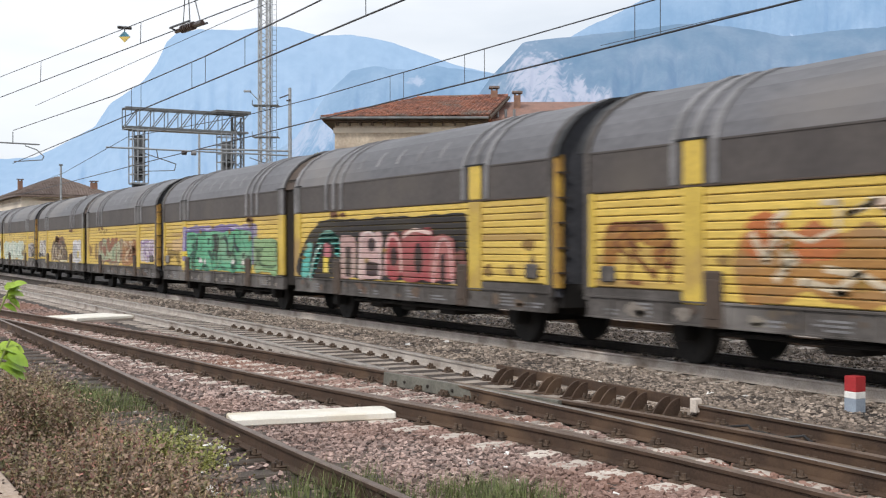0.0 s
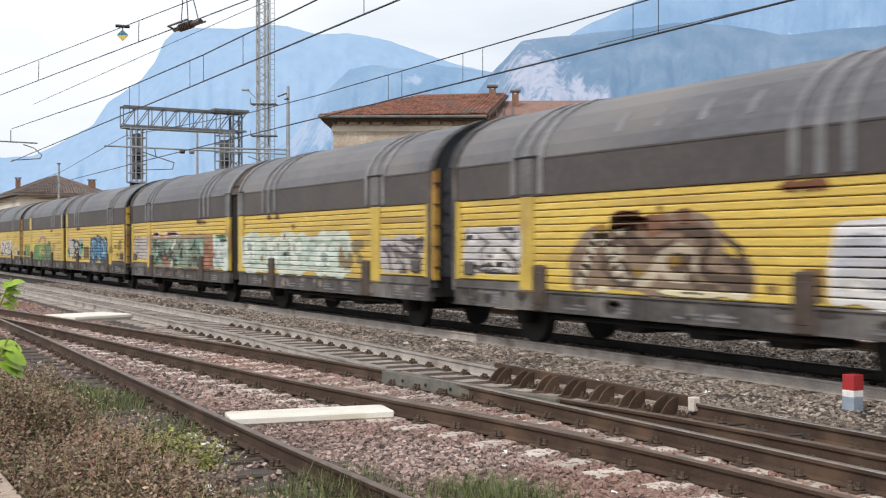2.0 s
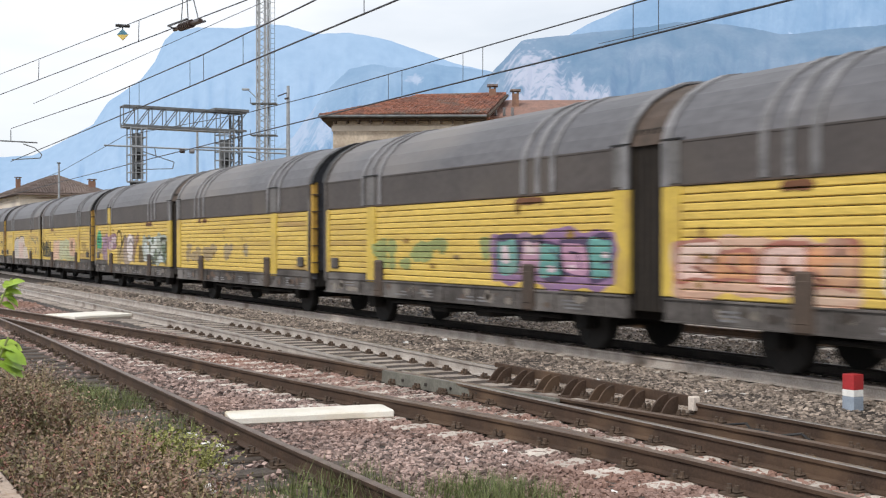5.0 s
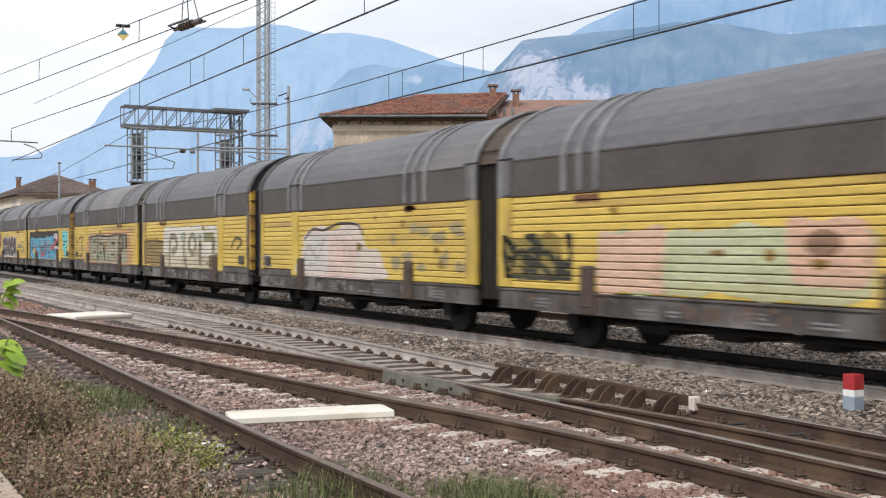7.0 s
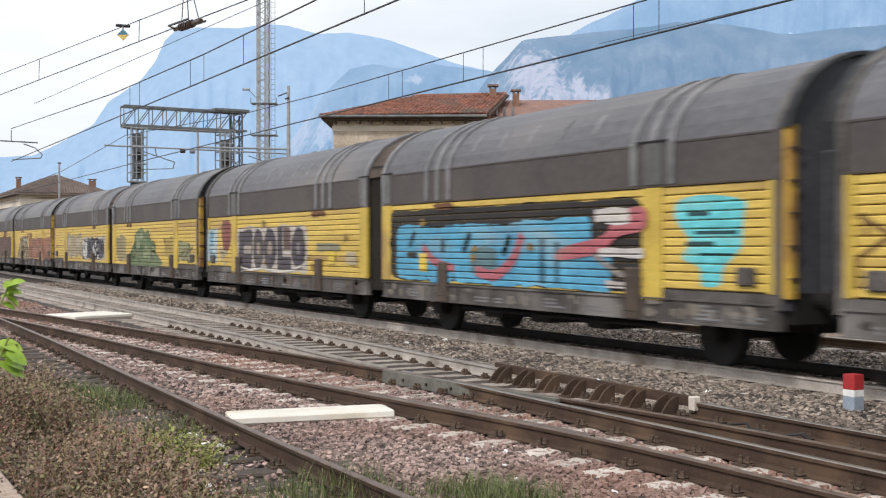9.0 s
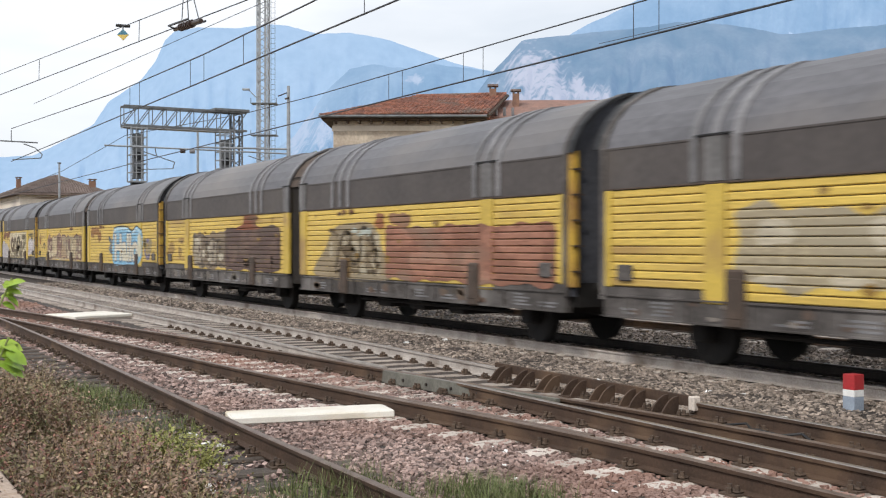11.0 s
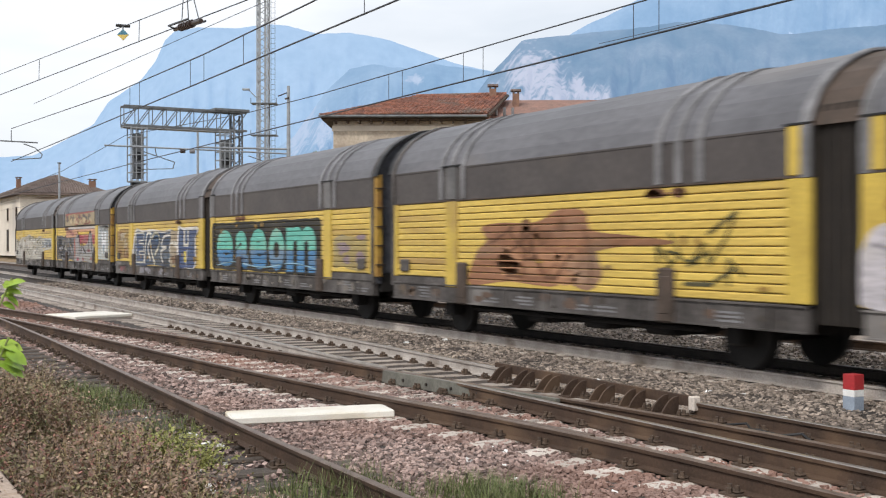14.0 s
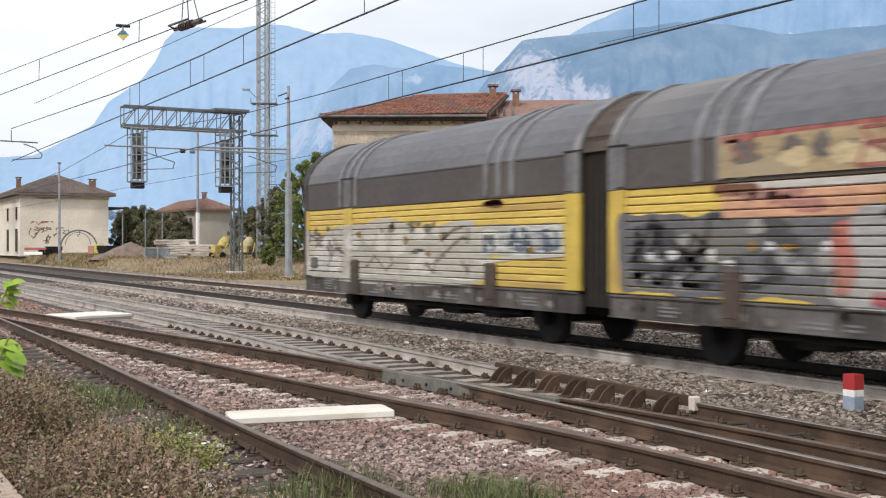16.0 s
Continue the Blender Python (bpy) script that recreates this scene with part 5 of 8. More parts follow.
    13: ("green mask, violet pieces and a white oval", [("ell", 0.25, 1.2, 1.42, 2.38, "34a87a"), ("box", 0.45, 0.6, 1.85, 2.1, "1e5a44"), ("box", 0.8, 0.95, 1.85, 2.1, "1e5a44"), ("spots", 0.3, 2.2, 1.2, 1.6, 7, "b9a888", 0.35), ("blob", 1.3, 2.25, 1.16, 2.18, "96788a", 0.14), ("spots", 1.3, 2.2, 1.3, 2.1, 6, "ad86a4", 0.22), ("blob", 2.3, 3.8, 1.6, 2.2, "987488", 0.16), ("spots", 2.6, 3.7, 1.5, 2.1, 5, "c9b4bc", 0.25), ("line", 3.8, 4.7, 1.2, 2.3, "6a5a30", 0.1, [(0, 0.4), (0.1, 0.9), (0.5, 1), (0.9, 0.8), (0.8, 0.4), (0.3, 0.1)]), ("blob", 3.9, 5.5, LOW, 1.7, "a8905a", 0.14), ("line", 4.3, 5.4, 1.15, 2.1, "5c5236", 0.13, [(0, 0.2), (0.4, 0.7), (0.8, 1), (1, 0.6), (0.6, 0.1)]), ("blob", 5.0, 6.7, LOW, 2.16, "a08a7e", 0.14), ("ell", 5.5, 6.5, 1.1, 2.18, "d6ccd0"), ("line", 5.7, 6.4, 1.75, 1.95, "8a8084", 0.1, [(0, 0), (0.5, 1), (1, 0.3)]), ("spots", 6.4, 7.3, 1.3, 2.2, 7, "94765e", 0.28), ("box", 7.3, 8.1, 1.12, 1.72, "6e5a34"), ("blob", 7.9, 11.1, 1.1, 2.12, "a4aca0", 0.16), ("spots", 8.0, 11.0, 1.15, 2.05, 12, "c6d0d2", 0.36), ("spots", 8.4, 11.0, 1.15, 2.05, 7, "66765e", 0.3), ("scrawl", 8.0, 11.0, 1.1, 2.0, 6, "4c5448", 0.08)]),
    14: ("black scribble and pale pink and green bubbles", [("blob", 0.2, 2.0, 1.18, 1.92, "93803f", 0.1), ("scrawl", 0.2, 2.2, 1.2, 1.9, 15, "34342c", 0.09), ("blob", 2.9, 8.3, LOW, 1.95, "b3b287", 0.08), ("blob", 2.9, 4.6, LOW, 1.98, "d4ad96", 0.1), ("blob", 4.5, 7.0, 1.18, 2.0, "b9bd96", 0.1), ("blob", 6.9, 8.2, 1.2, 2.08, "d3a990", 0.1), ("ell", 7.2, 7.8, 1.6, 1.95, "8e6e58"), ("spots", 9.6, 11.1, 1.3, 1.9, 5, "ab8c3e", 0.3)]),
    15: ("pink-white sprayed mound on clean yellow", [("shape", 2.9, 7.6, 1.0, 2.28, "d2c2bc", [(0.0, 0.0), (0.02, 0.4), (0.1, 0.85), (0.3, 0.95), (0.42, 0.86), (0.62, 1.0), (0.76, 0.92), (0.82, 0.55), (0.95, 0.5), (1.0, 0.25), (0.98, 0.0)]), ("blob", 3.1, 4.6, 1.1, 2.0, "c8c4c0", 0.12), ("blob", 4.6, 6.3, LOW, 1.9, "d8bcb4", 0.1), ("line", 3.2, 6.6, 1.9, 2.25, "4c4a46", 0.06, [(0, 0), (0.15, 0.7), (0.35, 0.6), (0.6, 1), (0.9, 0.9), (1, 0.2)]), ("line", 3.0, 4.4, 1.1, 1.9, "a89a98", 0.05, [(0, 0), (0.3, 0.8), (0.7, 0.4), (1, 1)]), ("spots", 8.0, 11.2, 1.2, 2.2, 16, "a3946e", 0.24), ("spots", 0.2, 0.9, 1.15, 1.5, 4, "b4a48c", 0.22)]),
    16: ("white panel with grey-brown lettering beside a brown block", [("blob", 0.2, 2.8, LOW, 1.95, "8f7648", 0.05), ("line", 0.3, 2.7, 1.7, 1.95, "6a5430", 0.06, [(0, 0.6), (0.5, 0.9), (1, 0.6)]), ("blob", 2.75, 8.72, LOW, 2.38, "d2cdc2", 0.04), ("blob", 2.8, 8.7, LOW, 1.4, "c4b9a0", 0.05), ("line", 3.4, 4.5, 1.05, 2.08, "978e78", 0.24, [(0.1, 0.0), (0.15, 0.6), (0.3, 0.95), (0.8, 0.9), (0.9, 0.6), (0.4, 0.45)]), ("line", 4.8, 5.5, 1.1, 2.1, "9c967e", 0.24, [(0.2, 0.9), (0.7, 0.95), (0.6, 0.5), (0.9, 0.1)]), ("ring", 5.7, 6.65, 1.38, 2.16, "88825e", "d2cdc2", 0.48), ("line", 5.2, 5.5, 1.05, 1.5, "7c735c", 0.2, [(0, 1), (1, 0)]), ("box", 6.85, 7.15, 1.1, 2.08, "847a64"), ("box", 7.4, 8.4, 1.86, 2.14, "868458"), ("box", 8.2, 8.5, 1.48, 2.0, "847a64"), ("spots", 3.4, 8.4, 1.9, 2.15, 6, "9fb0ac", 0.14), ("blob", 7.9, 8.75, 1.04, 1.45, "6c5c3e", 0.1), ("spots", 3.0, 8.5, 1.1, 1.6, 6, "b4a88c", 0.25), ("line", 10.0, 10.9, 1.55, 1.95, "5a4a28", 0.1, [(0, 0.3), (0.4, 1), (1, 0.8), (0.6, 0.2)])]),
    17: ("orange panel with grey-green lettering", [("scrawl", 0.3, 2.1, 1.2, 2.1, 5, "7a5a30", 0.08), ("shape", 2.9, 10.5, 1.0, 2.3, "cb9664", [(0, 0.05), (0.02, 0.9), (0.3, 0.97), (0.7, 1.0), (0.98, 0.98), (1.0, 0.5), (0.99, 0.02), (0.5, 0.0)]), ("blob", 3.3, 9.95, LOW, 2.18, "9e9884", 0.04), ("blob", 6.3, 6.7, 1.1, 2.1, "c08a5e", 0.1), ("blob", 8.2, 8.5, 1.1, 2.1, "c08a5e", 0.1), ("spots", 3.4, 9.9, 1.05, 2.1, 16, "b0a58e", 0.35), ("spots", 3.4, 9.9, 1.05, 1.5, 10, "86a088", 0.28), ("line", 3.35, 9.95, 1.9, 2.2, "4f4a42", 0.07, [(0, 0.6), (0.25, 0.9), (0.5, 0.7), (0.75, 0.95), (1, 0.8)]), ("line", 3.3, 3.4, 1.1, 2.1, "4f4a42", 0.09, [(0, 0), (1, 1)]), ("box", 4.1, 4.4, 1.85, 1.98, "3f3a36"), ("box", 4.2, 4.5, 1.4, 1.5, "4a443e"), ("box", 5.3, 5.7, 1.75, 1.86, "3f3a36"), ("box", 5.3, 5.6, 1.38, 1.48, "4a443e"), ("line", 4.8, 5.0, 1.1, 2.05, "6a6256", 0.16, [(0, 0), (1, 1)]), ("line", 6.0, 6.2, 1.15, 1.85, "5d564c", 0.18, [(0, 1), (0.3, 0.5), (1, 0)]), ("box", 7.4, 7.95, 1.78, 1.88, "34302e"), ("box", 7.4, 7.9, 1.32, 1.4, "5a4c44"), ("line", 8.6, 9.6, 1.2, 2.1, "5f584e", 0.16, [(0, 0), (0.1, 0.9), (0.6, 1), (0.7, 0.5), (0.2, 0.4)]), ("box", 9.75, 9.95, 1.6, 2.1, "4a463f"), ("box", 8.75, 9.05, 1.78, 1.86, "34302e"), ("box", 8.4, 8.8, 1.05, 1.4, "b08a3e")]),
    18: ("sky-blue lettering on black, red arrows and a turquoise ragged shape", [("blob", 0.4, 8.74, LOW, 2.48, "2c2827", 0.03), ("blob", 0.7, 2.2, LOW, 2.18, "4aa2c8", 0.05), ("blob", 2.05, 3.1, LOW, 2.12, "4a9ec4", 0.05), ("blob", 3.05, 4.5, LOW, 2.16, "4fa8ce", 0.05), ("blob", 4.4, 5.5, LOW, 2.14, "4a9ec4", 0.05), ("blob", 5.4, 7.5, LOW, 2.2, "4fa8ce", 0.04), ("blob", 6.9, 8.0, LOW, 1.65, "4a9ec4", 0.06), ("line", 1.3, 1.5, 1.75, 2.0, "24485a", 0.12, [(0, 0), (0.5, 0.6), (1, 1)]), ("box", 2.6, 2.75, 1.6, 1.85, "24485a"), ("line", 3.5, 3.7, 1.65, 1.95, "24485a", 0.16, [(0, 0), (1, 1)]), ("line", 4.9, 5.1, 1.6, 1.9, "2a5266", 0.14, [(0, 0), (1, 1)]), ("box", 6.05, 6.2, 1.1, 1.85, "2c6480"), ("box", 6.5, 6.62, 1.1, 1.8, "2c6480"), ("blob", 3.7, 4.7, 1.2, 1.7, "5c7c84", 0.1), ("line", 1.9, 3.1, 1.3, 1.7, "b4606c", 0.17, [(0, 1), (0.4, 0.3), (1, 0)]), ("line", 4.0, 5.5, 1.2, 1.9, "b4606c", 0.2, [(0, 0.1), (0.4, 0), (0.8, 0.4), (1, 1)]), ("box", 1.72, 2.05, 1.22, 1.58, "e3c23a"), ("box", 1.2, 1.6, 1.5, 1.6, "2c2827"), ("shape", 6.6, 8.85, 1.5, 2.32, "b8606a", [(0, 0.0), (0.05, 0.25), (0.55, 0.5), (0.7, 0.9), (1, 1), (1, 0.6), (0.7, 0.45), (0.5, 0.15)]), ("blob", 7.6, 8.5, 2.08, 2.34, "c9c2c0", 0.15), ("blob", 7.7, 8.85, 1.55, 1.7, "c9c2c0", 0.15), ("blob", 7.9, 8.6, 1.08, 1.2, "b8b0ae", 0.15), ("line", 7.6, 8.6, 1.2, 1.6, "8a8280", 0.1, [(0, 1), (0.5, 0.4), (1, 0)]), ("shape", 9.5, 10.9, 1.18, 2.45, "58c8d2", [(0.05, 0.95), (0.0, 0.75), (0.2, 0.5), (0.1, 0.3), (0.35, 0.2), (0.4, 0.0), (0.65, 0.02), (0.7, 0.2), (0.95, 0.45), (0.85, 0.65), (1.0, 0.9), (0.5, 1.0)]), ("box", 9.75, 10.2, 2.16, 2.22, "1f4a50"), ("box", 9.9, 10.75, 1.9, 1.95, "1f4a50"), ("box", 9.72, 10.3, 1.74, 1.8, "1f4a50"), ("box", 10.0, 10.7, 1.6, 1.64, "1f4a50")]),
    19: ("dark violet lettering outlined in white, with a blue and a red piece", [("blob", 0.15, 1.05, 1.2, 2.3, "a9bcc4", 0.1), ("spots", 0.2, 1.0, 1.3, 2.2, 5, "5f9ab4", 0.18), ("shape", 1.4, 2.3, 1.5, 2.5, "8a4c48", [(0.1, 0.95), (0.0, 0.6), (0.3, 0.0), (0.8, 0.2), (1.0, 0.6), (0.8, 0.95)]), ("spots", 1.2, 2.2, 1.15, 1.7, 4, "b0a08c", 0.25), ("blob", 2.8, 8.1, LOW, 2.26, "b9b0aa", 0.05), ("blob", 2.95, 4.1, 1.06, 2.2, "4a4450", 0.06), ("box", 3.4, 4.0, 1.5, 1.75, "a49a92"), ("ring", 4.15, 5.0, 1.08, 2.2, "4c4652", "a08f84", 0.34), ("ring", 5.0, 5.95, 1.1, 2.22, "4a4450", "a08f84", 0.36), ("box", 6.05, 6.4, 1.1, 2.22, "4c4652"), ("box", 6.05, 7.0, 1.1, 1.45, "4c4652"), ("blob", 6.5, 7.0, 1.6, 2.2, "6a5450", 0.1), ("ring", 7.05, 7.98, 1.12, 2.2, "4a4450", "8a7f80", 0.3), ("line", 2.9, 8.0, 1.05, 2.2, "d0c9c4", 0.06, [(0, 0.1), (0.2, 0.0), (0.4, 0.06), (0.6, 0.0), (0.8, 0.04), (1, 0.2)]), ("blob", 8.7, 10.1, 1.6, 1.8, "8f8a72", 0.1), ("box", 9.4, 9.8, 1.3, 1.6, "dcc03a"), ("blob", 10.4, 11.0, 1.3, 1.6, "b4a484", 0.12)]),
    20: ("dull green pine-shaped piece with grey patches", [("blob", 0.55, 2.2, 1.14, 2.1, "9a8e68", 0.14), ("shape", 2.5, 7.1, 1.02, 2.4, "6c7d58", [(0.0, 0.0), (0.08, 0.35), (0.2, 0.6), (0.25, 0.85), (0.45, 1.0), (0.55, 0.85), (0.65, 0.95), (0.72, 0.6), (0.9, 0.3), (1.0, 0.0)]), ("spots", 2.9, 6.6, 1.1, 2.0, 12, "57724e", 0.3), ("spots", 2.9, 6.6, 1.2, 2.2, 8, "8f9a74", 0.25), ("blob", 7.6, 8.7, 1.3, 2.0, "b0984e", 0.12), ("blob", 9.3, 10.6, 1.2, 1.85, "8f8f6c", 0.14), ("scrawl", 9.3, 10.9, 1.2, 1.8, 4, "6a6a4c", 0.08)]),
    21: ("grey worn patch beside black and white scribbles", [("blob", 2.9, 6.4, 1.2, 2.25, "a2957a", 0.14), ("spots", 3.0, 6.2, 1.2, 2.1, 7, "b9ae98", 0.3), ("blob", 6.4, 10.9, 1.12, 2.1, "a9a6a4", 0.08), ("bars", 6.6, 10.7, 1.15, 2.05, 4, ["c6c4c4", "5a5866"], "3c3a46", "2e2c36"), ("scrawl", 6.6, 10.7, 1.2, 2.0, 8, "34323c", 0.1)]),
    22: ("grey-brown dome of lettering beside a red-brown block", [("shape", 1.0, 5.0, 1.0, 2.26, "958468", [(0.0, 0.0), (0.15, 0.55), (0.28, 0.92), (0.55, 1.0), (0.8, 0.95), (0.92, 0.5), (1.0, 0.0)]), ("spots", 1.8, 4.6, 1.1, 2.1, 12, "b0a48c", 0.26), ("line", 2.2, 4.4, 1.2, 2.1, "5c4e3c", 0.12, [(0, 0), (0.15, 0.8), (0.35, 0.9), (0.4, 0.2), (0.6, 0.3), (0.65, 1), (0.9, 0.8), (1, 0)]), ("scrawl", 1.4, 4.6, 1.1, 2.1, 7, "6c5a42", 0.09), ("spots", 2.8, 4.2, 1.95, 2.15, 4, "a9b0a8", 0.2), ("box", 2.45, 3.0, 1.02, 1.45, "7c6038"), ("blob", 4.8, 11.2, LOW, 2.14, "90604c", 0.06), ("spots", 5.0, 11, 1.1, 2.1, 12, "a4705a", 0.45), ("spots", 4.3, 6.0, 2.1, 2.45, 5, "9a6038", 0.3)]),
    23: ("dull brown lettering beside a dark brown block", [("spots", 0.2, 2.2, 1.3, 2.0, 6, "a5803c", 0.4), ("blob", 3.2, 6.7, LOW, 2.14, "8a7862", 0.1), ("bars", 3.4, 6.4, 1.1, 2.05, 4, ["a29684", "7c6c5a"], "4e4238", "5c4c44"), ("spots", 3.3, 6.5, 1.2, 2.0, 6, "c0b6a4", 0.2), ("blob", 6.4, 10.95, LOW, 2.26, "5c4640", 0.05), ("spots", 6.6, 10.7, 1.1, 2.2, 9, "6e564c", 0.42), ("shape", 7.4, 9.5, 2.2, 2.6, "84482c", [(0, 0), (0.3, 0.4), (0.35, 1), (0.75, 1), (0.8, 0.3), (1, 0)])]),
    24: ("white greeting on a light blue cloud", [("spots", 0.6, 2.6, 1.9, 2.52, 8, "9a6a34", 0.4), ("line", 4.0, 4.8, 1.4, 2.1, "5c6878", 0.2, [(0, 0.9), (0.6, 0.6), (0.2, 0.3), (1, 0)]), ("spots", 4.0, 4.8, 1.4, 2.0, 4, "77808c", 0.22), ("shape", 4.75, 9.35, 1.0, 2.5, "80b8d8", [(0.0, 0.02), (0.02, 0.9), (0.2, 0.97), (0.5, 0.95), (0.66, 0.86), (0.82, 0.97), (0.98, 0.85), (1.0, 0.4), (0.9, 0.04), (0.5, 0.0)]), ("line", 4.85, 9.25, 2.16, 2.5, "3c4a52", 0.05, [(0, 0.8), (0.2, 1.0), (0.5, 0.9), (0.66, 0.4), (0.82, 0.9), (1, 0.5)]), ("line", 4.85, 9.2, 2.06, 2.4, "b8dcec", 0.08, [(0, 0.8), (0.2, 1.0), (0.5, 0.9), (0.66, 0.4), (0.82, 0.9), (1, 0.5)]), ("text", 5.0, 8.75, 1.1, 2.2, "Hallo", "d4ccb8", "4f86b0"), ("ell", 8.7, 9.3, 1.3, 2.2, "ccc6a8"), ("ring", 9.6, 10.5, 1.2, 2.0, "77718a", "b79a4a", 0.55), ("spots", 9.5, 11.1, 1.2, 2.0, 6, "9a8a62", 0.3)]),
    25: ("brown and cream lettering", [("line", 1.4, 2.0, 1.55, 1.8, "3c3a2a", 0.1, [(0, 0.2), (0.4, 1), (1, 0.8), (0.6, 0)]), ("spots", 0.2, 0.9, 1.8, 2.4, 5, "94682c", 0.22), ("blob", 2.7, 11.1, LOW, 2.14, "c0a884", 0.05), ("shape", 2.9, 6.4, 1.9, 2.36, "a4806a", [(0, 0), (0.1, 0.9), (0.25, 0.5), (0.6, 0.6), (0.85, 1.0), (1, 0.4), (0.9, 0)]), ("bars", 2.9, 10.9, 1.1, 2.2, 7, ["7f5f54", "c2b08c", "8c6a5e", "b59c7c"], "6c4e46", "d2c09c"), ("spots", 3.0, 10.8, 1.1, 1.5, 8, "d0c0a0", 0.3), ("scrawl", 3.0, 10.8, 1.1, 2.1, 8, "a99a80", 0.1)]),
    26: ("cream panel with dark brown lettering and white clouds", [("shape", 0.4, 3.0, 2.0, 2.56, "8a5430", [(0, 0.3), (0.1, 1), (0.5, 0.9), (0.95, 1), (1, 0.1), (0.8, 0.5), (0.6, 0.1), (0.4, 0.5), (0.2, 0.2)]), ("shape", 0.05, 2.5, LOW, 2.02, "bfb9bf", [(0.0, 0.0), (0.02, 0.8), (0.2, 1.0), (0.45, 0.8), (0.6, 0.85), (0.85, 0.6), (1.0, 0.5), (0.98, 0.0)]), ("line", 0.2, 2.3, 1.2, 1.9, "8f8a92", 0.05, [(0, 0.8), (0.3, 0.6), (0.5, 0.9), (0.8, 0.4), (1, 0.3)]), ("blob", 2.75, 8.75, LOW, 2.5, "cbbd9e", 0.02), ("blob", 2.8, 7.4, LOW, 1.45, "9a8a6a", 0.12), ("ring", 3.2, 4.3, 1.3, 2.24, "6a5440", "d2c6aa", 0.36), ("line", 3.25, 4.5, 1.05, 1.5, "d2c6aa", 0.16, [(0, 1), (0.4, 0.4), (1, 0.5)]), ("line", 4.35, 5.35, 1.06, 2.1, "6e5e46", 0.3, [(0.1, 0.0), (0.12, 0.7), (0.45, 0.98), (0.85, 0.7), (0.9, 0.0)]), ("box", 4.5, 5.2, 1.35, 1.5, "6e5e46"), ("line", 5.55, 6.5, 1.2, 2.16, "6a5a44", 0.32, [(0.1, 0.0), (0.1, 0.75), (0.5, 1.0), (0.9, 0.75), (0.6, 0.4), (0.2, 0.4)]), ("ring", 6.55, 7.45, 1.04, 2.02, "6a5a44", "cfc2a4", 0.36), ("box", 7.3, 8.5, 2.08, 2.36, "6e6248"), ("box", 7.75, 8.1, 1.3, 2.15, "6e6248"), ("blob", 8.2, 8.55, 1.75, 2.2, "746a50", 0.1), ("blob", 7.7, 8.75, LOW, 1.45, "7a6446", 0.12), ("spots", 3.0, 8.6, 1.1, 2.4, 10, "d8cdb2", 0.2), ("blob", 9.3, 11.1, 1.18, 2.05, "c0b9c0", 0.1), ("blob", 9.6, 10.7, 1.6, 2.18, "cbc6cc", 0.12), ("scrawl", 9.3, 11.2, 2.0, 2.35, 6, "5c5a48", 0.07)]),
    27: ("brown animal shape with thin black scribbles", [("shape", 3.2, 7.6, 1.02, 2.34, "98684a", [(0.0, 0.0), (0.06, 0.45), (0.14, 0.62), (0.1, 0.8), (0.25, 0.86), (0.5, 0.85), (0.66, 1.0), (0.82, 0.97), (0.86, 0.75), (1.0, 0.65), (0.9, 0.5), (0.93, 0.2), (0.85, 0.0), (0.7, 0.08), (0.6, 0.02), (0.3, 0.06)]), ("shape", 6.8, 8.9, 1.62, 1.94, "8a5e40", [(0, 0.0), (0.0, 0.9), (0.4, 0.95), (1, 0.6), (0.9, 0.4), (0.4, 0.3)]), ("spots", 3.6, 6.9, 1.1, 1.7, 9, "ab7a58", 0.35), ("spots", 5.0, 7.0, 1.7, 2.2, 5, "7e5438", 0.25), ("scrawl", 3.5, 7.0, 1.2, 2.1, 5, "6e4830", 0.06), ("scrawl", 8.6, 10.6, 1.2, 2.2, 6, "4c4828", 0.05)]),
    28: ("turquoise and blue bubble lettering on black", [("blob", 0.2, 8.6, LOW, 2.42, "2c2a27", 0.02), ("text", 0.6, 2.1, 1.1, 2.2, "e", "3f7cac", "2c2a27", "63bfae"), ("text", 2.35, 3.4, 1.08, 2.16, "a", "3f7cac", "2c2a27", "74b894"), ("text", 3.55, 4.9, 1.08, 2.2, "e", "3f7cac", "2c2a27", "63bfae"), ("text", 5.05, 6.2, 1.06, 2.2, "o", "4284b4", "2c2a27", "63bfae"), ("text", 6.35, 8.3, 1.06, 2.22, "m", "3f7cac", "2c2a27", "58c0a8"), ("line", 0.7, 8.3, 1.1, 1.3, "8fb8cc", 0.03, [(0, 0.2), (0.2, 0.8), (0.5, 0.2), (0.8, 0.9), (1, 0.3)]), ("spots", 2.6, 3.3, 1.05, 1.5, 3, "2f5a86", 0.2), ("blob", 9.3, 11.2, 1.2, 1.95, "a8945a", 0.1), ("spots", 9.3, 11.1, 1.3, 2.0, 6, "8f7a84", 0.25)]),
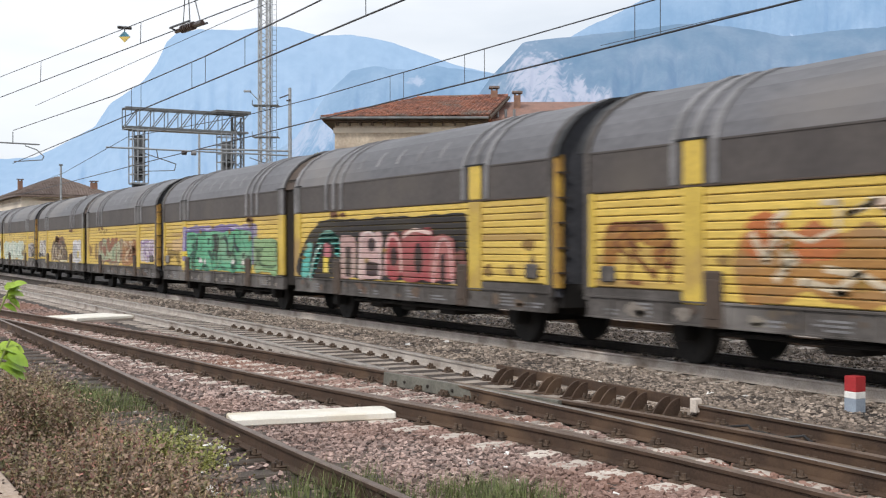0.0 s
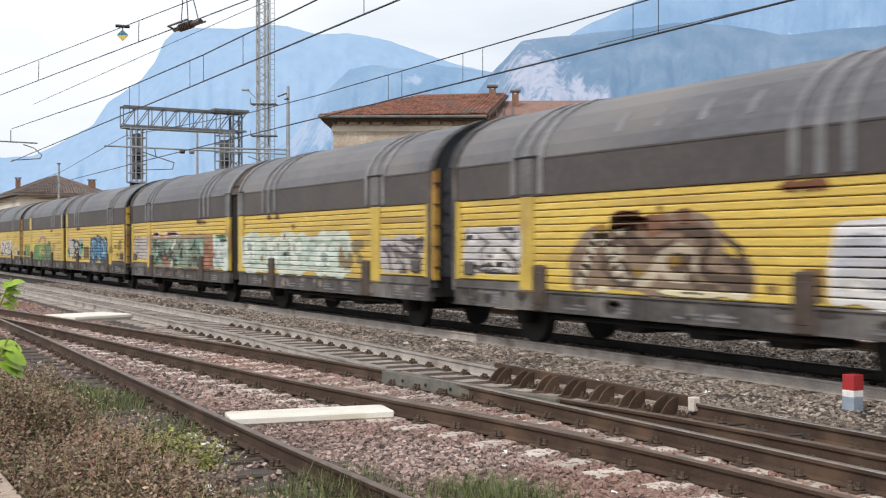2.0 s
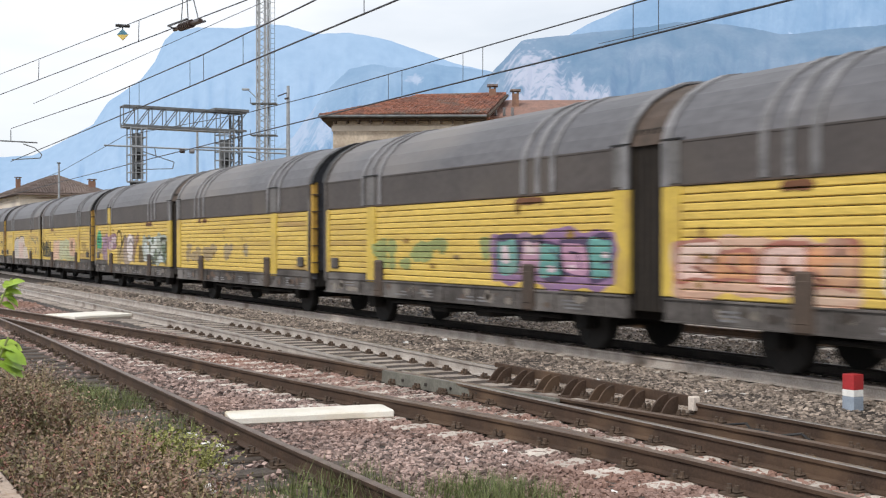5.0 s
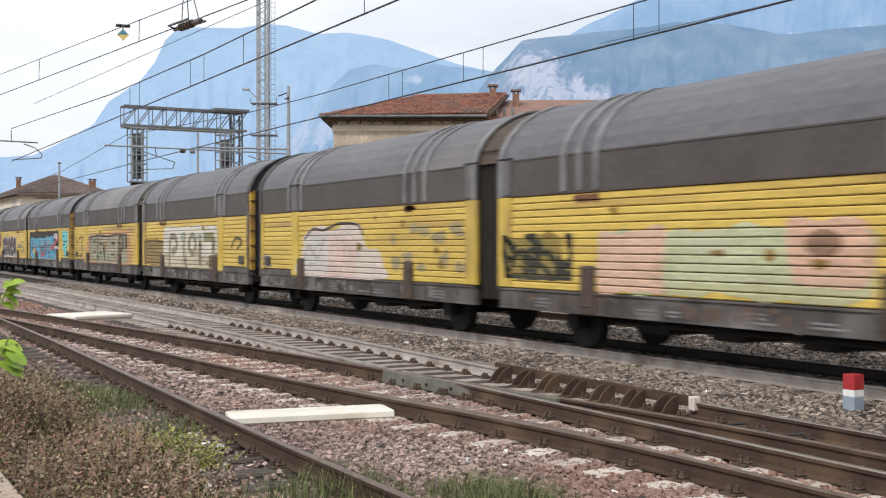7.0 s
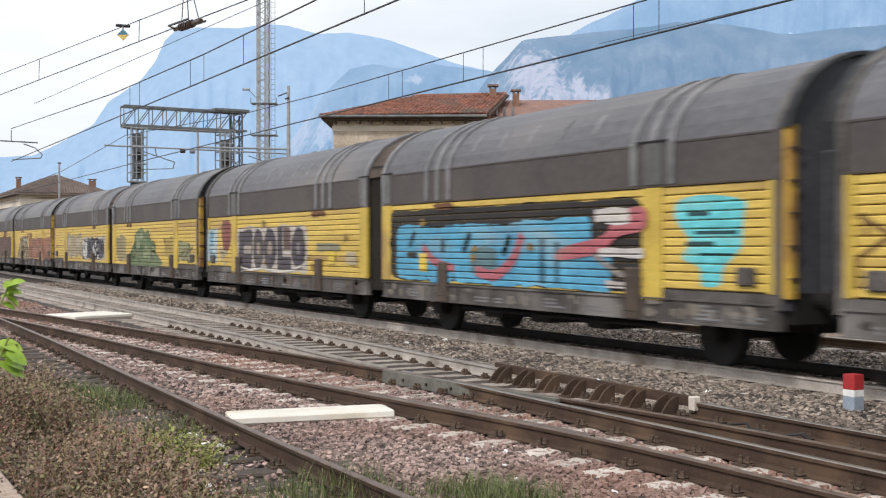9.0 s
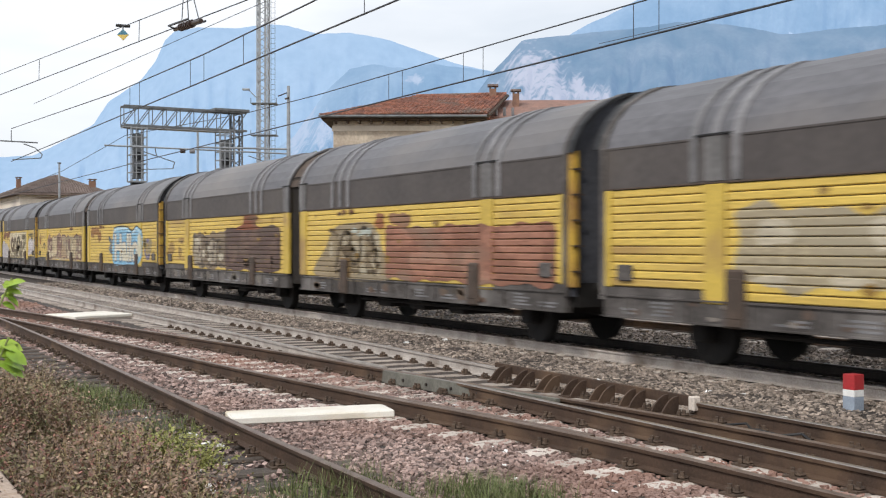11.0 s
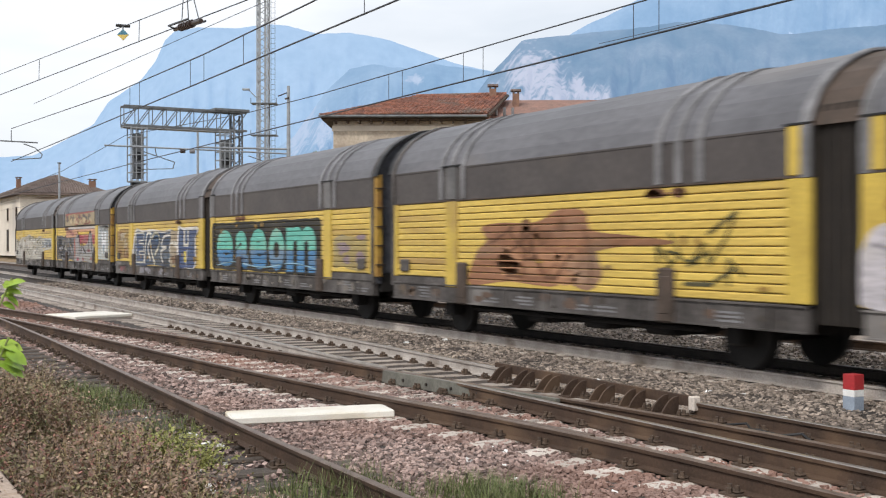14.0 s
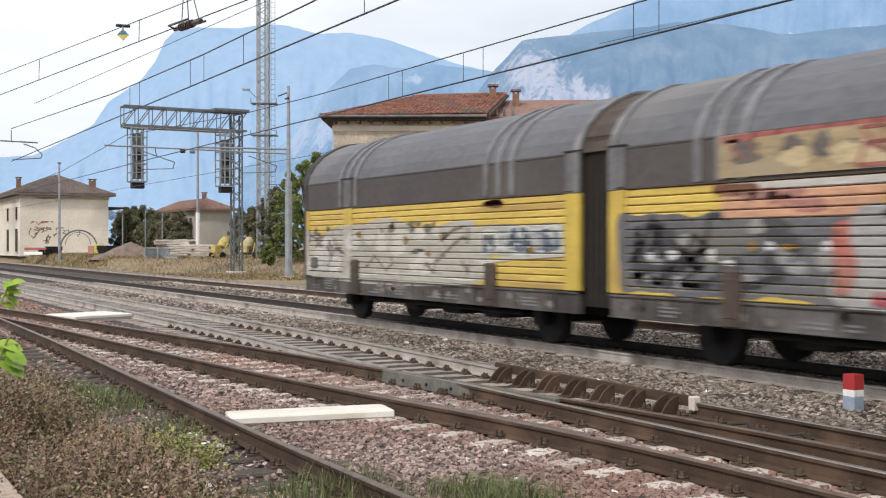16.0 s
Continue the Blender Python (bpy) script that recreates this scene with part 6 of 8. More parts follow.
    29: ("white-outlined blue-grey lettering on yellow", [("blob", 0.25, 2.05, 1.2, 2.4, "a5864e", 0.08), ("spots", 0.3, 2.1, 1.2, 2.3, 8, "8a6440", 0.26), ("scrawl", 0.3, 2.1, 1.2, 2.2, 5, "c8bca4", 0.07), ("shape", 2.9, 8.1, 1.0, 2.36, "d0ccc8", [(0.0, 0.05), (0.04, 0.95), (0.25, 0.95), (0.5, 0.97), (0.8, 0.92), (0.96, 0.95), (1.0, 0.8), (0.95, 0.5), (1.0, 0.2), (0.97, 0.0), (0.5, 0.03)]), ("shape", 3.1, 7.95, 1.0, 2.28, "3f4e68", [(0.0, 0.03), (0.03, 0.95), (0.25, 0.95), (0.5, 0.97), (0.8, 0.92), (0.96, 0.95), (1.0, 0.8), (0.95, 0.5), (1.0, 0.2), (0.97, 0.0), (0.5, 0.03)]), ("spots", 3.2, 7.9, 1.05, 2.2, 14, "56708c", 0.22), ("text", 3.3, 4.35, 1.14, 2.18, "E", "46587a", "dcd8cc"), ("line", 4.4, 5.5, 1.1, 2.2, "dcd8cc", 0.12, [(0.1, 0.0), (0.2, 0.6), (0.5, 1.0), (0.9, 0.9), (0.5, 0.5), (0.8, 0.1)]), ("line", 5.4, 6.6, 1.1, 2.2, "d8d2bc", 0.13, [(0.1, 0.8), (0.45, 1.0), (0.85, 0.9), (0.9, 0.6), (0.45, 0.3)]), ("line", 5.3, 5.9, 1.1, 1.9, "d8d2bc", 0.12, [(0, 1), (0.4, 0.4), (1, 0)]), ("line", 6.6, 7.9, 1.1, 2.15, "cfcac6", 0.09, [(1.0, 0.95), (0.4, 0.9), (0.15, 0.6), (0.6, 0.55), (0.1, 0.4), (0.3, 0.05), (1, 0.15)]), ("blob", 7.0, 7.7, LOW, 1.3, "2c3648", 0.1), ("blob", 7.9, 8.8, LOW, 2.3, "a8977c", 0.1), ("spots", 8.0, 8.8, 1.1, 1.9, 5, "7e5c40", 0.22), ("spots", 7.9, 8.7, 1.6, 1.9, 3, "d0cabc", 0.2), ("shape", 8.8, 11.05, 1.0, 2.38, "d4d0cc", [(0.0, 0.05), (0.01, 0.95), (0.3, 0.96), (0.95, 0.97), (1.0, 0.85), (0.9, 0.7), (0.88, 0.05), (0.4, 0.0)]), ("shape", 8.95, 10.9, 1.02, 2.28, "41527a", [(0.0, 0.04), (0.02, 0.96), (0.3, 0.96), (0.95, 0.97), (1.0, 0.87), (0.9, 0.7), (0.88, 0.05), (0.4, 0.0)]), ("spots", 9.0, 10.7, 1.1, 2.2, 7, "56688c", 0.22), ("box", 9.5, 9.66, 1.72, 2.24, "d8d2c0"), ("box", 9.96, 10.06, 1.72, 2.24, "d8d2c0"), ("box", 9.5, 10.06, 1.7, 1.8, "d8d2c0"), ("box", 9.56, 9.8, 1.18, 1.54, "dcc43a"), ("line", 9.8, 9.9, 1.1, 1.6, "cfcac4", 0.07, [(0, 0), (1, 1)]), ("spots", 3.0, 7.0, 0.72, 0.93, 6, "8a8690", 0.28), ("spots", 0.3, 1.6, 0.72, 0.93, 4, "8a4a54", 0.2)]),
    30: ("grey, red and silver lettering reaching up to the roof", [("blob", 0.25, 4.9, LOW, 2.22, "66666c", 0.07), ("spots", 0.5, 4.8, 1.1, 2.15, 14, "48484e", 0.32), ("spots", 0.5, 4.8, 1.1, 2.1, 9, "8f8e90", 0.22), ("scrawl", 0.5, 4.7, 1.2, 2.15, 12, "39383e", 0.1), ("spots", 0.8, 4.5, 1.2, 1.8, 6, "c9c7c8", 0.12), ("box", 2.5, 8.72, 2.1, 2.58, "cc9878"), ("box", 2.6, 8.72, 2.47, 2.58, "bdb6b2"), ("blob", 5.2, 7.6, 2.22, 2.36, "d8b23e", 0.1), ("blob", 5.3, 8.7, 1.8, 2.2, "b04c58", 0.1), ("spots", 2.8, 5.0, 2.15, 2.5, 6, "a8746a", 0.25), ("shape", 4.5, 8.7, 1.0, 2.26, "a09e9e", [(0.0, 0.0), (0.02, 0.6), (0.08, 0.95), (0.2, 0.95), (0.26, 0.6), (0.5, 0.58), (0.66, 0.7), (0.74, 1.0), (0.86, 1.0), (0.9, 0.62), (1.0, 0.4), (0.97, 0.0), (0.5, 0.02)]), ("line", 5.2, 6.0, 1.3, 2.2, "3c3438", 0.1, [(0, 0.9), (0.35, 0.95), (0.6, 0.4), (0.4, 0)]), ("line", 5.9, 6.9, 1.35, 1.85, "4a4246", 0.12, [(0, 0), (0.2, 0.9), (0.5, 0.5), (1, 0.1)]), ("line", 7.4, 8.2, 1.5, 2.3, "4c3c40", 0.1, [(0, 0.1), (0.3, 0.95), (0.7, 0.95), (0.9, 0)]), ("box", 7.25, 7.75, 1.45, 1.56, "8a4450"), ("shape", 8.2, 8.75, 1.0, 1.75, "4a3c3e", [(0, 0), (0.3, 0.6), (1, 1), (1, 0)]), ("spots", 5.0, 8.2, 1.02, 1.2, 5, "a04854", 0.2), ("blob", 4.4, 4.7, 1.1, 2.1, "b4685c", 0.12), ("box", 2.45, 8.75, 2.66, 3.24, "a8926e"), ("line", 2.5, 8.7, 3.1, 3.24, "a85a56", 0.07, [(0, 0.6), (0.3, 0.9), (0.6, 0.7), (1, 0.9)]), ("spots", 2.7, 8.6, 2.75, 3.15, 14, "6a625e", 0.28), ("spots", 2.7, 8.6, 2.72, 3.0, 8, "c2ac84", 0.28), ("scrawl", 2.6, 8.6, 2.7, 3.15, 7, "9c5a54", 0.05), ("box", 9.25, 11.2, 1.14, 2.58, "b0b4b4"), ("spots", 9.3, 11.1, 1.3, 2.5, 8, "a8b0b6", 0.3), ("box", 9.95, 10.2, 1.4, 2.3, "e0e0e4"), ("box", 10.5, 10.75, 1.4, 2.3, "e0e0e4"), ("box", 10.2, 10.5, 1.78, 1.95, "e0e0e4"), ("box", 10.2, 10.5, 1.4, 1.75, "8aa2b4"), ("scrawl", 9.3, 11.1, 2.4, 2.56, 6, "8a8482", 0.06)]),
    31: ("grey-white worn lettering over most of the side", [("shape", 0.05, 8.3, LOW, 2.36, "b4aea4", [(0.0, 0.0), (0.0, 0.8), (0.1, 0.7), (0.22, 0.86), (0.4, 0.9), (0.55, 0.98), (0.75, 0.8), (0.92, 0.9), (1.0, 0.8), (0.99, 0.0)]), ("spots", 0.2, 8.0, 1.1, 2.1, 18, "c8c4be", 0.35), ("spots", 2.9, 8.0, 2.0, 2.24, 9, "6c6658", 0.16), ("spots", 0.2, 2.2, 1.5, 2.2, 6, "6c5c44", 0.18), ("scrawl", 0.3, 8.0, 1.2, 2.1, 9, "6a655c", 0.05), ("line", 3.0, 8.2, 1.05, 1.2, "d2cec8", 0.05, [(0, 0.3), (0.5, 0.6), (1, 0.2)]), ("blob", 8.4, 11.1, 1.55, 2.12, "aaaaa8", 0.05), ("bars", 8.5, 11.05, 1.62, 2.05, 5, ["646e7e", "7c8494"], "c6c6c2", "b8b8b4"), ("line", 8.5, 11.1, 1.44, 1.6, "c6c2b8", 0.08, [(0, 0), (0.5, 0.6), (1, 1)])]),
}
GRIME = ["766e66", "5c4c42", "3f3732", "857c74", "644f42"]
for unit_no, (art_label, art) in ART.items():
    side = -1 if unit_no % 2 == 0 else 1
    rust = 2.3 if side < 0 else UNIT - 3.2
    # the short panel's painting is one part, the long panel's another, the dirt on the frame a third
    short = [p for p in art if (p[1] > 9.15 if side < 0 else p[2] < 2.5)]
    low = [p for p in art if p[4] < 0.95]
    main = [p for p in art if p not in short and p not in low]
    main = main + [("spots", rust, rust + 0.9, 2.44, 2.58, 4, "74492e", 0.25), ("spots", 2.9 if side > 0 else 0.5, 11.0 if side > 0 else 8.6, 1.14, 2.5, 5, "94722e", 0.12)]
    dirt = low + [("spots", 0.3, 11.1, 0.69, 0.94, 16, GRIME[unit_no % 5], 0.1), ("spots", 0.3, 11.1, 0.69, 0.94, 14, GRIME[(unit_no + 2) % 5], 0.16)]
    graffiti(wagons[unit_no // 2], side, main, unit_no, art_label)
    if short:
        graffiti(wagons[unit_no // 2], side, short, unit_no + 50, "smaller painting on the short end panel")
    grime = graffiti(wagons[unit_no // 2], side, dirt, unit_no + 90, "dirt stains along the frame")
    grime.name = "grime"
    tagged(grime, kind="stuff")

# ---- mountains ----
def ridge(name, depth, run, keys, material, seed, label, rough=1.0):
    """A mountain flank rising from the valley floor to a crest given by a few bearings and heights."""
    bm = bmesh.new()
    x0, x1 = keys[0][0], keys[-1][0]
    nx, nz = 220, 46
    rows = []
    for j in range(nz + 1):
        t = j / nz
        row = []
        for i in range(nx + 1):
            px = x0 + (x1 - x0) * i / nx
            py = float(np.interp(px, [k[0] for k in keys], [k[1] for k in keys]))
            py += rough * (5 * noise.noise(Vector((px * 0.011, seed, 0))) + 2.2 * noise.noise(Vector((px * 0.05, seed, 4))) + 1.0 * noise.noise(Vector((px * 0.17, seed, 9))))
            base = 440
            h = base + (py - base) * (t ** 0.9)
            d = depth - run * (1 - t)
            g = noise.noise(Vector((px * 0.022, t * 1.6, seed))) + 0.5 * noise.noise(Vector((px * 0.07, t * 5, seed + 3))) + 0.25 * noise.noise(Vector((px * 0.2, t * 14, seed + 5)))
            d += g * run * 0.2 * math.sin(math.pi * min(1, t * 1.02)) * rough
            row.append(bm.verts.new(far_point(px, h, d)))
        rows.append(row)
    for j in range(nz):
        for i in range(nx):
            bm.faces.new((rows[j][i], rows[j][i + 1], rows[j + 1][i + 1], rows[j + 1][i]))
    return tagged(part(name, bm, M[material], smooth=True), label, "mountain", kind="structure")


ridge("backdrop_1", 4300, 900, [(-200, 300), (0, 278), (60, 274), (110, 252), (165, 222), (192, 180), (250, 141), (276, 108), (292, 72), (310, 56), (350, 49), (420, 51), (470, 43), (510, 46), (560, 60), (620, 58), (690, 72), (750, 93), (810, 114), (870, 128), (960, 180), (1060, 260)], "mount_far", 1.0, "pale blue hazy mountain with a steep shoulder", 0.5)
ridge("backdrop_2", 3900, 700, [(880, 200), (960, 90), (1040, 44), (1092, 20), (1130, 0), (1240, -50), (1400, -80), (1568, -100), (1800, -60)], "mount_high", 5.0, "blue-grey hazy high mountain behind the ridge", 0.6)
ridge("backdrop_3", 3300, 800, [(430, 300), (520, 240), (580, 160), (620, 122), (660, 114), (720, 122), (765, 112), (830, 122), (880, 132), (940, 160), (1100, 260)], "mount_mid", 9.0, "blue hazy wooded middle hill", 0.8)
ridge("backdrop_4", 2700, 800, [(820, 200), (868, 130), (900, 98), (924, 72), (990, 64), (1060, 58), (1130, 48), (1200, 40), (1290, 44), (1380, 60), (1480, 52), (1568, 44), (1800, 30)], "mount_near", 13.0, "dark blue hazy wooded mountain with pale cliffs", 0.7)


# ---- overhead line ----
def cable(name, pts, r, label, group="overhead wires", sag=0.0):
    cu = bpy.data.curves.new(name, "CURVE")
    cu.dimensions, cu.bevel_depth, cu.bevel_resolution = "3D", r, 1
    n = 24
    sp = cu.splines.new("POLY")
    a, b = Vector(pts[0]), Vector(pts[-1])
    allp = []
    for p, q in zip(pts, pts[1:]):
        p, q = Vector(p), Vector(q)
        for i in range(n):
            t = i / n
            v = p.lerp(q, t)
            v.z -= sag * 4 * t * (1 - t)
            allp.append(v)
    allp.append(b)
    sp.points.add(len(allp) - 1)
    for k, v in zip(sp.points, allp):
        k.co = (*v, 1)
    ob = new(name, cu)
    me = bpy.data.meshes.new_from_object(ob.evaluated_get(bpy.context.evaluated_depsgraph_get()))
    bpy.data.objects.remove(ob)
    me.materials.append(M["wire"])
    o = new(name, me)
    return tagged(o, label, "overhead wire", group)


def catenary(contact, carrier, r1, r2, drops, label):
    """Contact wire below, carrying wire above, droppers between them."""
    e = empty("overhead_line", pose(0, 0, 0), label, "overhead line", "overhead lines")
    c = cable("contact_wire", contact, r1, "")
    m = cable("carrying_wire", carrier, r2, "")
    for o in (c, m):
        o.parent = e
        for key in ("category", "group"):
            del o[key]
    for p, q in drops:
        part("dropper", rod(bmesh.new(), p, q, 0.007, 6), M["wire"], e)
    return e


def on_line(px, py, x):
    """World point in the upright plane above a track at x, seen in that bearing and height."""
    a, b = (px - 784) / 2000, (434 - py) / 2000
    k = x / (SY + a * CY)
    return (x, k * (CY - a * SY), 1.75 + k * b)


XM = 12.39
catenary([on_line(1568, -42, XM), on_line(1400, 0, XM), on_line(980, 105, XM), on_line(560, 209, XM), on_line(280, 278, XM), on_line(0, 350, XM), on_line(-120, 378, XM)],
         [on_line(1450, -90, XM), on_line(1145, 0, XM), on_line(850, 85, XM), on_line(560, 169, XM), on_line(430, 202, XM), on_line(222, 240, XM), on_line(110, 303, XM), on_line(-60, 368, XM)], 0.018, 0.013,
         [(on_line(x, y0, XM), on_line(x, y1, XM)) for x, y0, y1 in ((1121, 7, 70), (1166, -6, 59), (688, 132, 177), (712, 125, 171), (820, 94, 144), (855, 84, 136))], "overhead line above the main track")
catenary([far_point(20, 286, 48), far_point(705, 0, 16.4), far_point(900, -82, 13.7)],
         [far_point(20, 228, 48), far_point(200, 166, 31.7), far_point(360, 97, 24.5), far_point(550, 5, 19.1), far_point(700, -70, 16.4)], 0.015, 0.014,
         [(far_point(x, y0, d), far_point(x, y1, d)) for x, y0, y1, d in ((230, 152, 197, 30), (247, 146, 190, 29.2), (337, 107, 153, 25.3), (361, 97, 143, 24.4), (431, 63, 114, 22.4), (645, -42, 25, 17.4))], "overhead line above the middle track")
catenary([far_point(-20, 176, 26), far_point(470, -12, 16), far_point(600, -62, 14.2)], [far_point(-20, 140, 26), far_point(345, -2, 18), far_point(480, -54, 15.8)], 0.0085, 0.007,
         [(far_point(70, 107, 23.6), far_point(69, 142, 23.6)), (far_point(247, 36, 20.2), far_point(246, 75, 20.2))], "overhead line above the turnout")
cable("overhead_wire", [far_point(60, 184, 30), far_point(470, 3, 20)], 0.006, "thin pale stay wire high over the tracks")
cable("overhead_wire", [far_point(1060, 78, 24), far_point(1380, 4, 18)], 0.006, "thin stay wire beside the main line")
cable("overhead_wire", [(17.6, -10, 5.3), (17.6, 68, 5.35), (17.6, 140, 5.3)], 0.012, "contact wire of the far track")


def section_insulator():
    c = Vector(far_point(332, 45, 17.4))
    e = empty("section_insulator", Matrix.Translation(c), "dark section insulator hanging in the contact wire", "insulator")
    d = (Vector(far_point(362, 34, 16.6)) - Vector(far_point(306, 53, 18.2)))
    d.normalize()
    bm = bmesh.new()
    rod(bm, -d * 0.75, d * 0.75, 0.035, 10)
    for k in range(7):
        rod(bm, d * (-0.35 + k * 0.1 - 0.015), d * (-0.35 + k * 0.1 + 0.015), 0.065, 10)
    part("body", bm, M["insulator"], e)
    for s in (-1, 1):
        side = Vector((s * 0.14, 0, 0.03))
        bm = rod(bmesh.new(), side - d * 0.6, side + d * 0.5, 0.018, 6)
        rod(bm, side - d * 0.6, -d * 0.7, 0.014, 6)
        part("runner", bm, M["wire"], e)
    for a in (-0.55, -0.1, 0.5):
        part("hanger", rod(bmesh.new(), d * a + Vector((0.05, 0, 0)), d * (a * 0.4) + Vector((0, 0, 0.55)), 0.008, 6), M["wire"], e)
    return e


section_insulator()


def line_marker():
    c = Vector(far_point(218, 62, 21.5))
    e = empty("line_marker", Matrix.Translation(c) @ pose(0, 0, 0, 0, 0, -YAW), "small blue and yellow diamond plate hung from a wire", "marker")
    s = 0.11
    for k, pts in (("blue", [(0, s), (s, 0), (0, 0), (-s, 0)]), ("yel", [(-s, 0), (0, 0), (s, 0), (0, -s)])):
        bm = bmesh.new()
        lo = [bm.verts.new((x, -0.012, z)) for x, z in pts]
        hi = [bm.verts.new((x, 0.012, z)) for x, z in pts]
        bm.faces.new(lo)
        bm.faces.new(hi[::-1])
        for i in range(4):
            bm.faces.new((lo[i], hi[i], hi[(i + 1) % 4], lo[(i + 1) % 4]))
        bmesh.ops.recalc_face_normals(bm, faces=bm.faces[:])
        part("plate", bm, paint("2f7f9c") if k == "blue" else paint("d8b83a"), e, k.replace("yel", "yellow") + " half of the plate")
    bm = rod(bmesh.new(), (0, 0, s), (0, 0, s + 0.08), 0.012, 6)
    rod(bm, (-0.13, 0, s + 0.07), (0.13, 0, s + 0.05), 0.03, 8)
    part("clamp", bm, M["black"], e)
    return e


line_marker()


# ---- masts, gantry, tower ----
def lattice(bm, base, w, h, leg, brace, step, d=None):
    """Square lattice column on base, w wide, h high."""
    bx, by, bz = base
    d = w if d is None else d
    cs = [(bx - w / 2, by - d / 2), (bx + w / 2, by - d / 2), (bx + w / 2, by + d / 2), (bx - w / 2, by + d / 2)]
    for x, y in cs:
        box(bm, x - leg, x + leg, y - leg, y + leg, bz, bz + h)
    z, k = bz, 0
    while z + step <= bz + h:
        for i in range(4):
            a, b = cs[i], cs[(i + 1) % 4]
            if k % 2:
                a, b = b, a
            rod(bm, (*a, z), (*b, z + step), brace, 4)
        z += step
        k += 1
    return bm


def signal_gantry():
    gx, gy = 26.75, 77.3
    e = empty("signal_gantry", pose(gx, gy, -0.3), "grey lattice signal gantry reaching over the tracks", "signal gantry")
    part("column", lattice(bmesh.new(), (0, 0, 0), 0.62, 11.3, 0.05, 0.03, 0.55), M["galv_dark"], e)
    bm = bmesh.new()
    x0, x1 = -8.05, 0.6
    for y in (-0.45, 0.45):
        for z in (10.15, 11.45):
            box(bm, x0, x1, y - 0.07, y + 0.07, z - 0.07, z + 0.07)
        n = 9
        for i in range(n):
            xa, xb = x0 + (x1 - x0) * i / n, x0 + (x1 - x0) * (i + 1) / n
            rod(bm, (xa, y, 10.15), (xb, y, 11.45), 0.035, 5)
            rod(bm, (xa, y, 10.15), (xa, y, 11.45), 0.035, 5)
    for i in range(10):
        xa = x0 + (x1 - x0) * i / 9
        rod(bm, (xa, -0.45, 10.15), (xa, 0.45, 10.15), 0.035, 5)
        rod(bm, (xa, -0.45, 11.45), (xa, 0.45, 11.45), 0.035, 5)
    part("beam", bm, M["galv_dark"], e, "grey lattice cantilever beam")
    bm = box(bmesh.new(), x0, x1 - 1, -0.5, 0.5, 10.0, 10.06)
    part("walkway", bm, M["galv"], e)
    part("head_plate", box(bmesh.new(), -1.8, 0.75, -0.62, 0.62, 11.5, 11.66), M["galv_dark"], e)
    for i, (cx, z0) in enumerate(((-7.05, 6.35), (-0.85, 6.2))):
        bm = bmesh.new()
        for dx in (-0.54, -0.18, 0.18, 0.54):
            for dy in (-0.5, 0.5):
                box(bm, cx + dx - 0.035, cx + dx + 0.035, dy - 0.035, dy + 0.035, z0, 10.1)
        z = z0
        while z < 10:
            for dy in (-0.5, 0.5):
                box(bm, cx - 0.56, cx + 0.56, dy - 0.02, dy + 0.02, z, z + 0.06)
            for dx in (-0.54, 0.54):
                box(bm, cx + dx - 0.02, cx + dx + 0.02, -0.5, 0.5, z, z + 0.06)
            z += 0.6
        box(bm, cx - 0.52, cx + 0.52, -0.52, 0.52, z0 - 0.05, z0)
        part("cage", bm, M["galv"], e, "grey ladder cage")
        bm = box(bmesh.new(), cx - 0.33, cx + 0.33, -0.2, 0.1, z0 + 0.2, z0 + 3.3, bevel=0.04)
        part("signal_board", bm, M["galv_dark"], e)
        for q in range(2):
            bm = rod(bmesh.new(), (cx, -0.42, z0 + 0.75 + q * 1.0), (cx, -0.18, z0 + 0.75 + q * 1.0), 0.27, 16)
            rod(bm, (cx, -0.46, z0 + 0.75 + q * 1.0), (cx, -0.41, z0 + 0.75 + q * 1.0), 0.13, 12)
            part("signal_lamp", bm, M["black"], e)
        part("lamp_box", box(bmesh.new(), cx - 0.42, cx + 0.42, -0.35, 0.25, z0 - 0.45, z0 - 0.05, bevel=0.03), M["black"], e)
    part("foundation", box(bmesh.new(), -0.6, 0.6, -0.6, 0.6, -0.3, 0.18, bevel=0.03), M["concrete"], e)
    return e


signal_gantry()


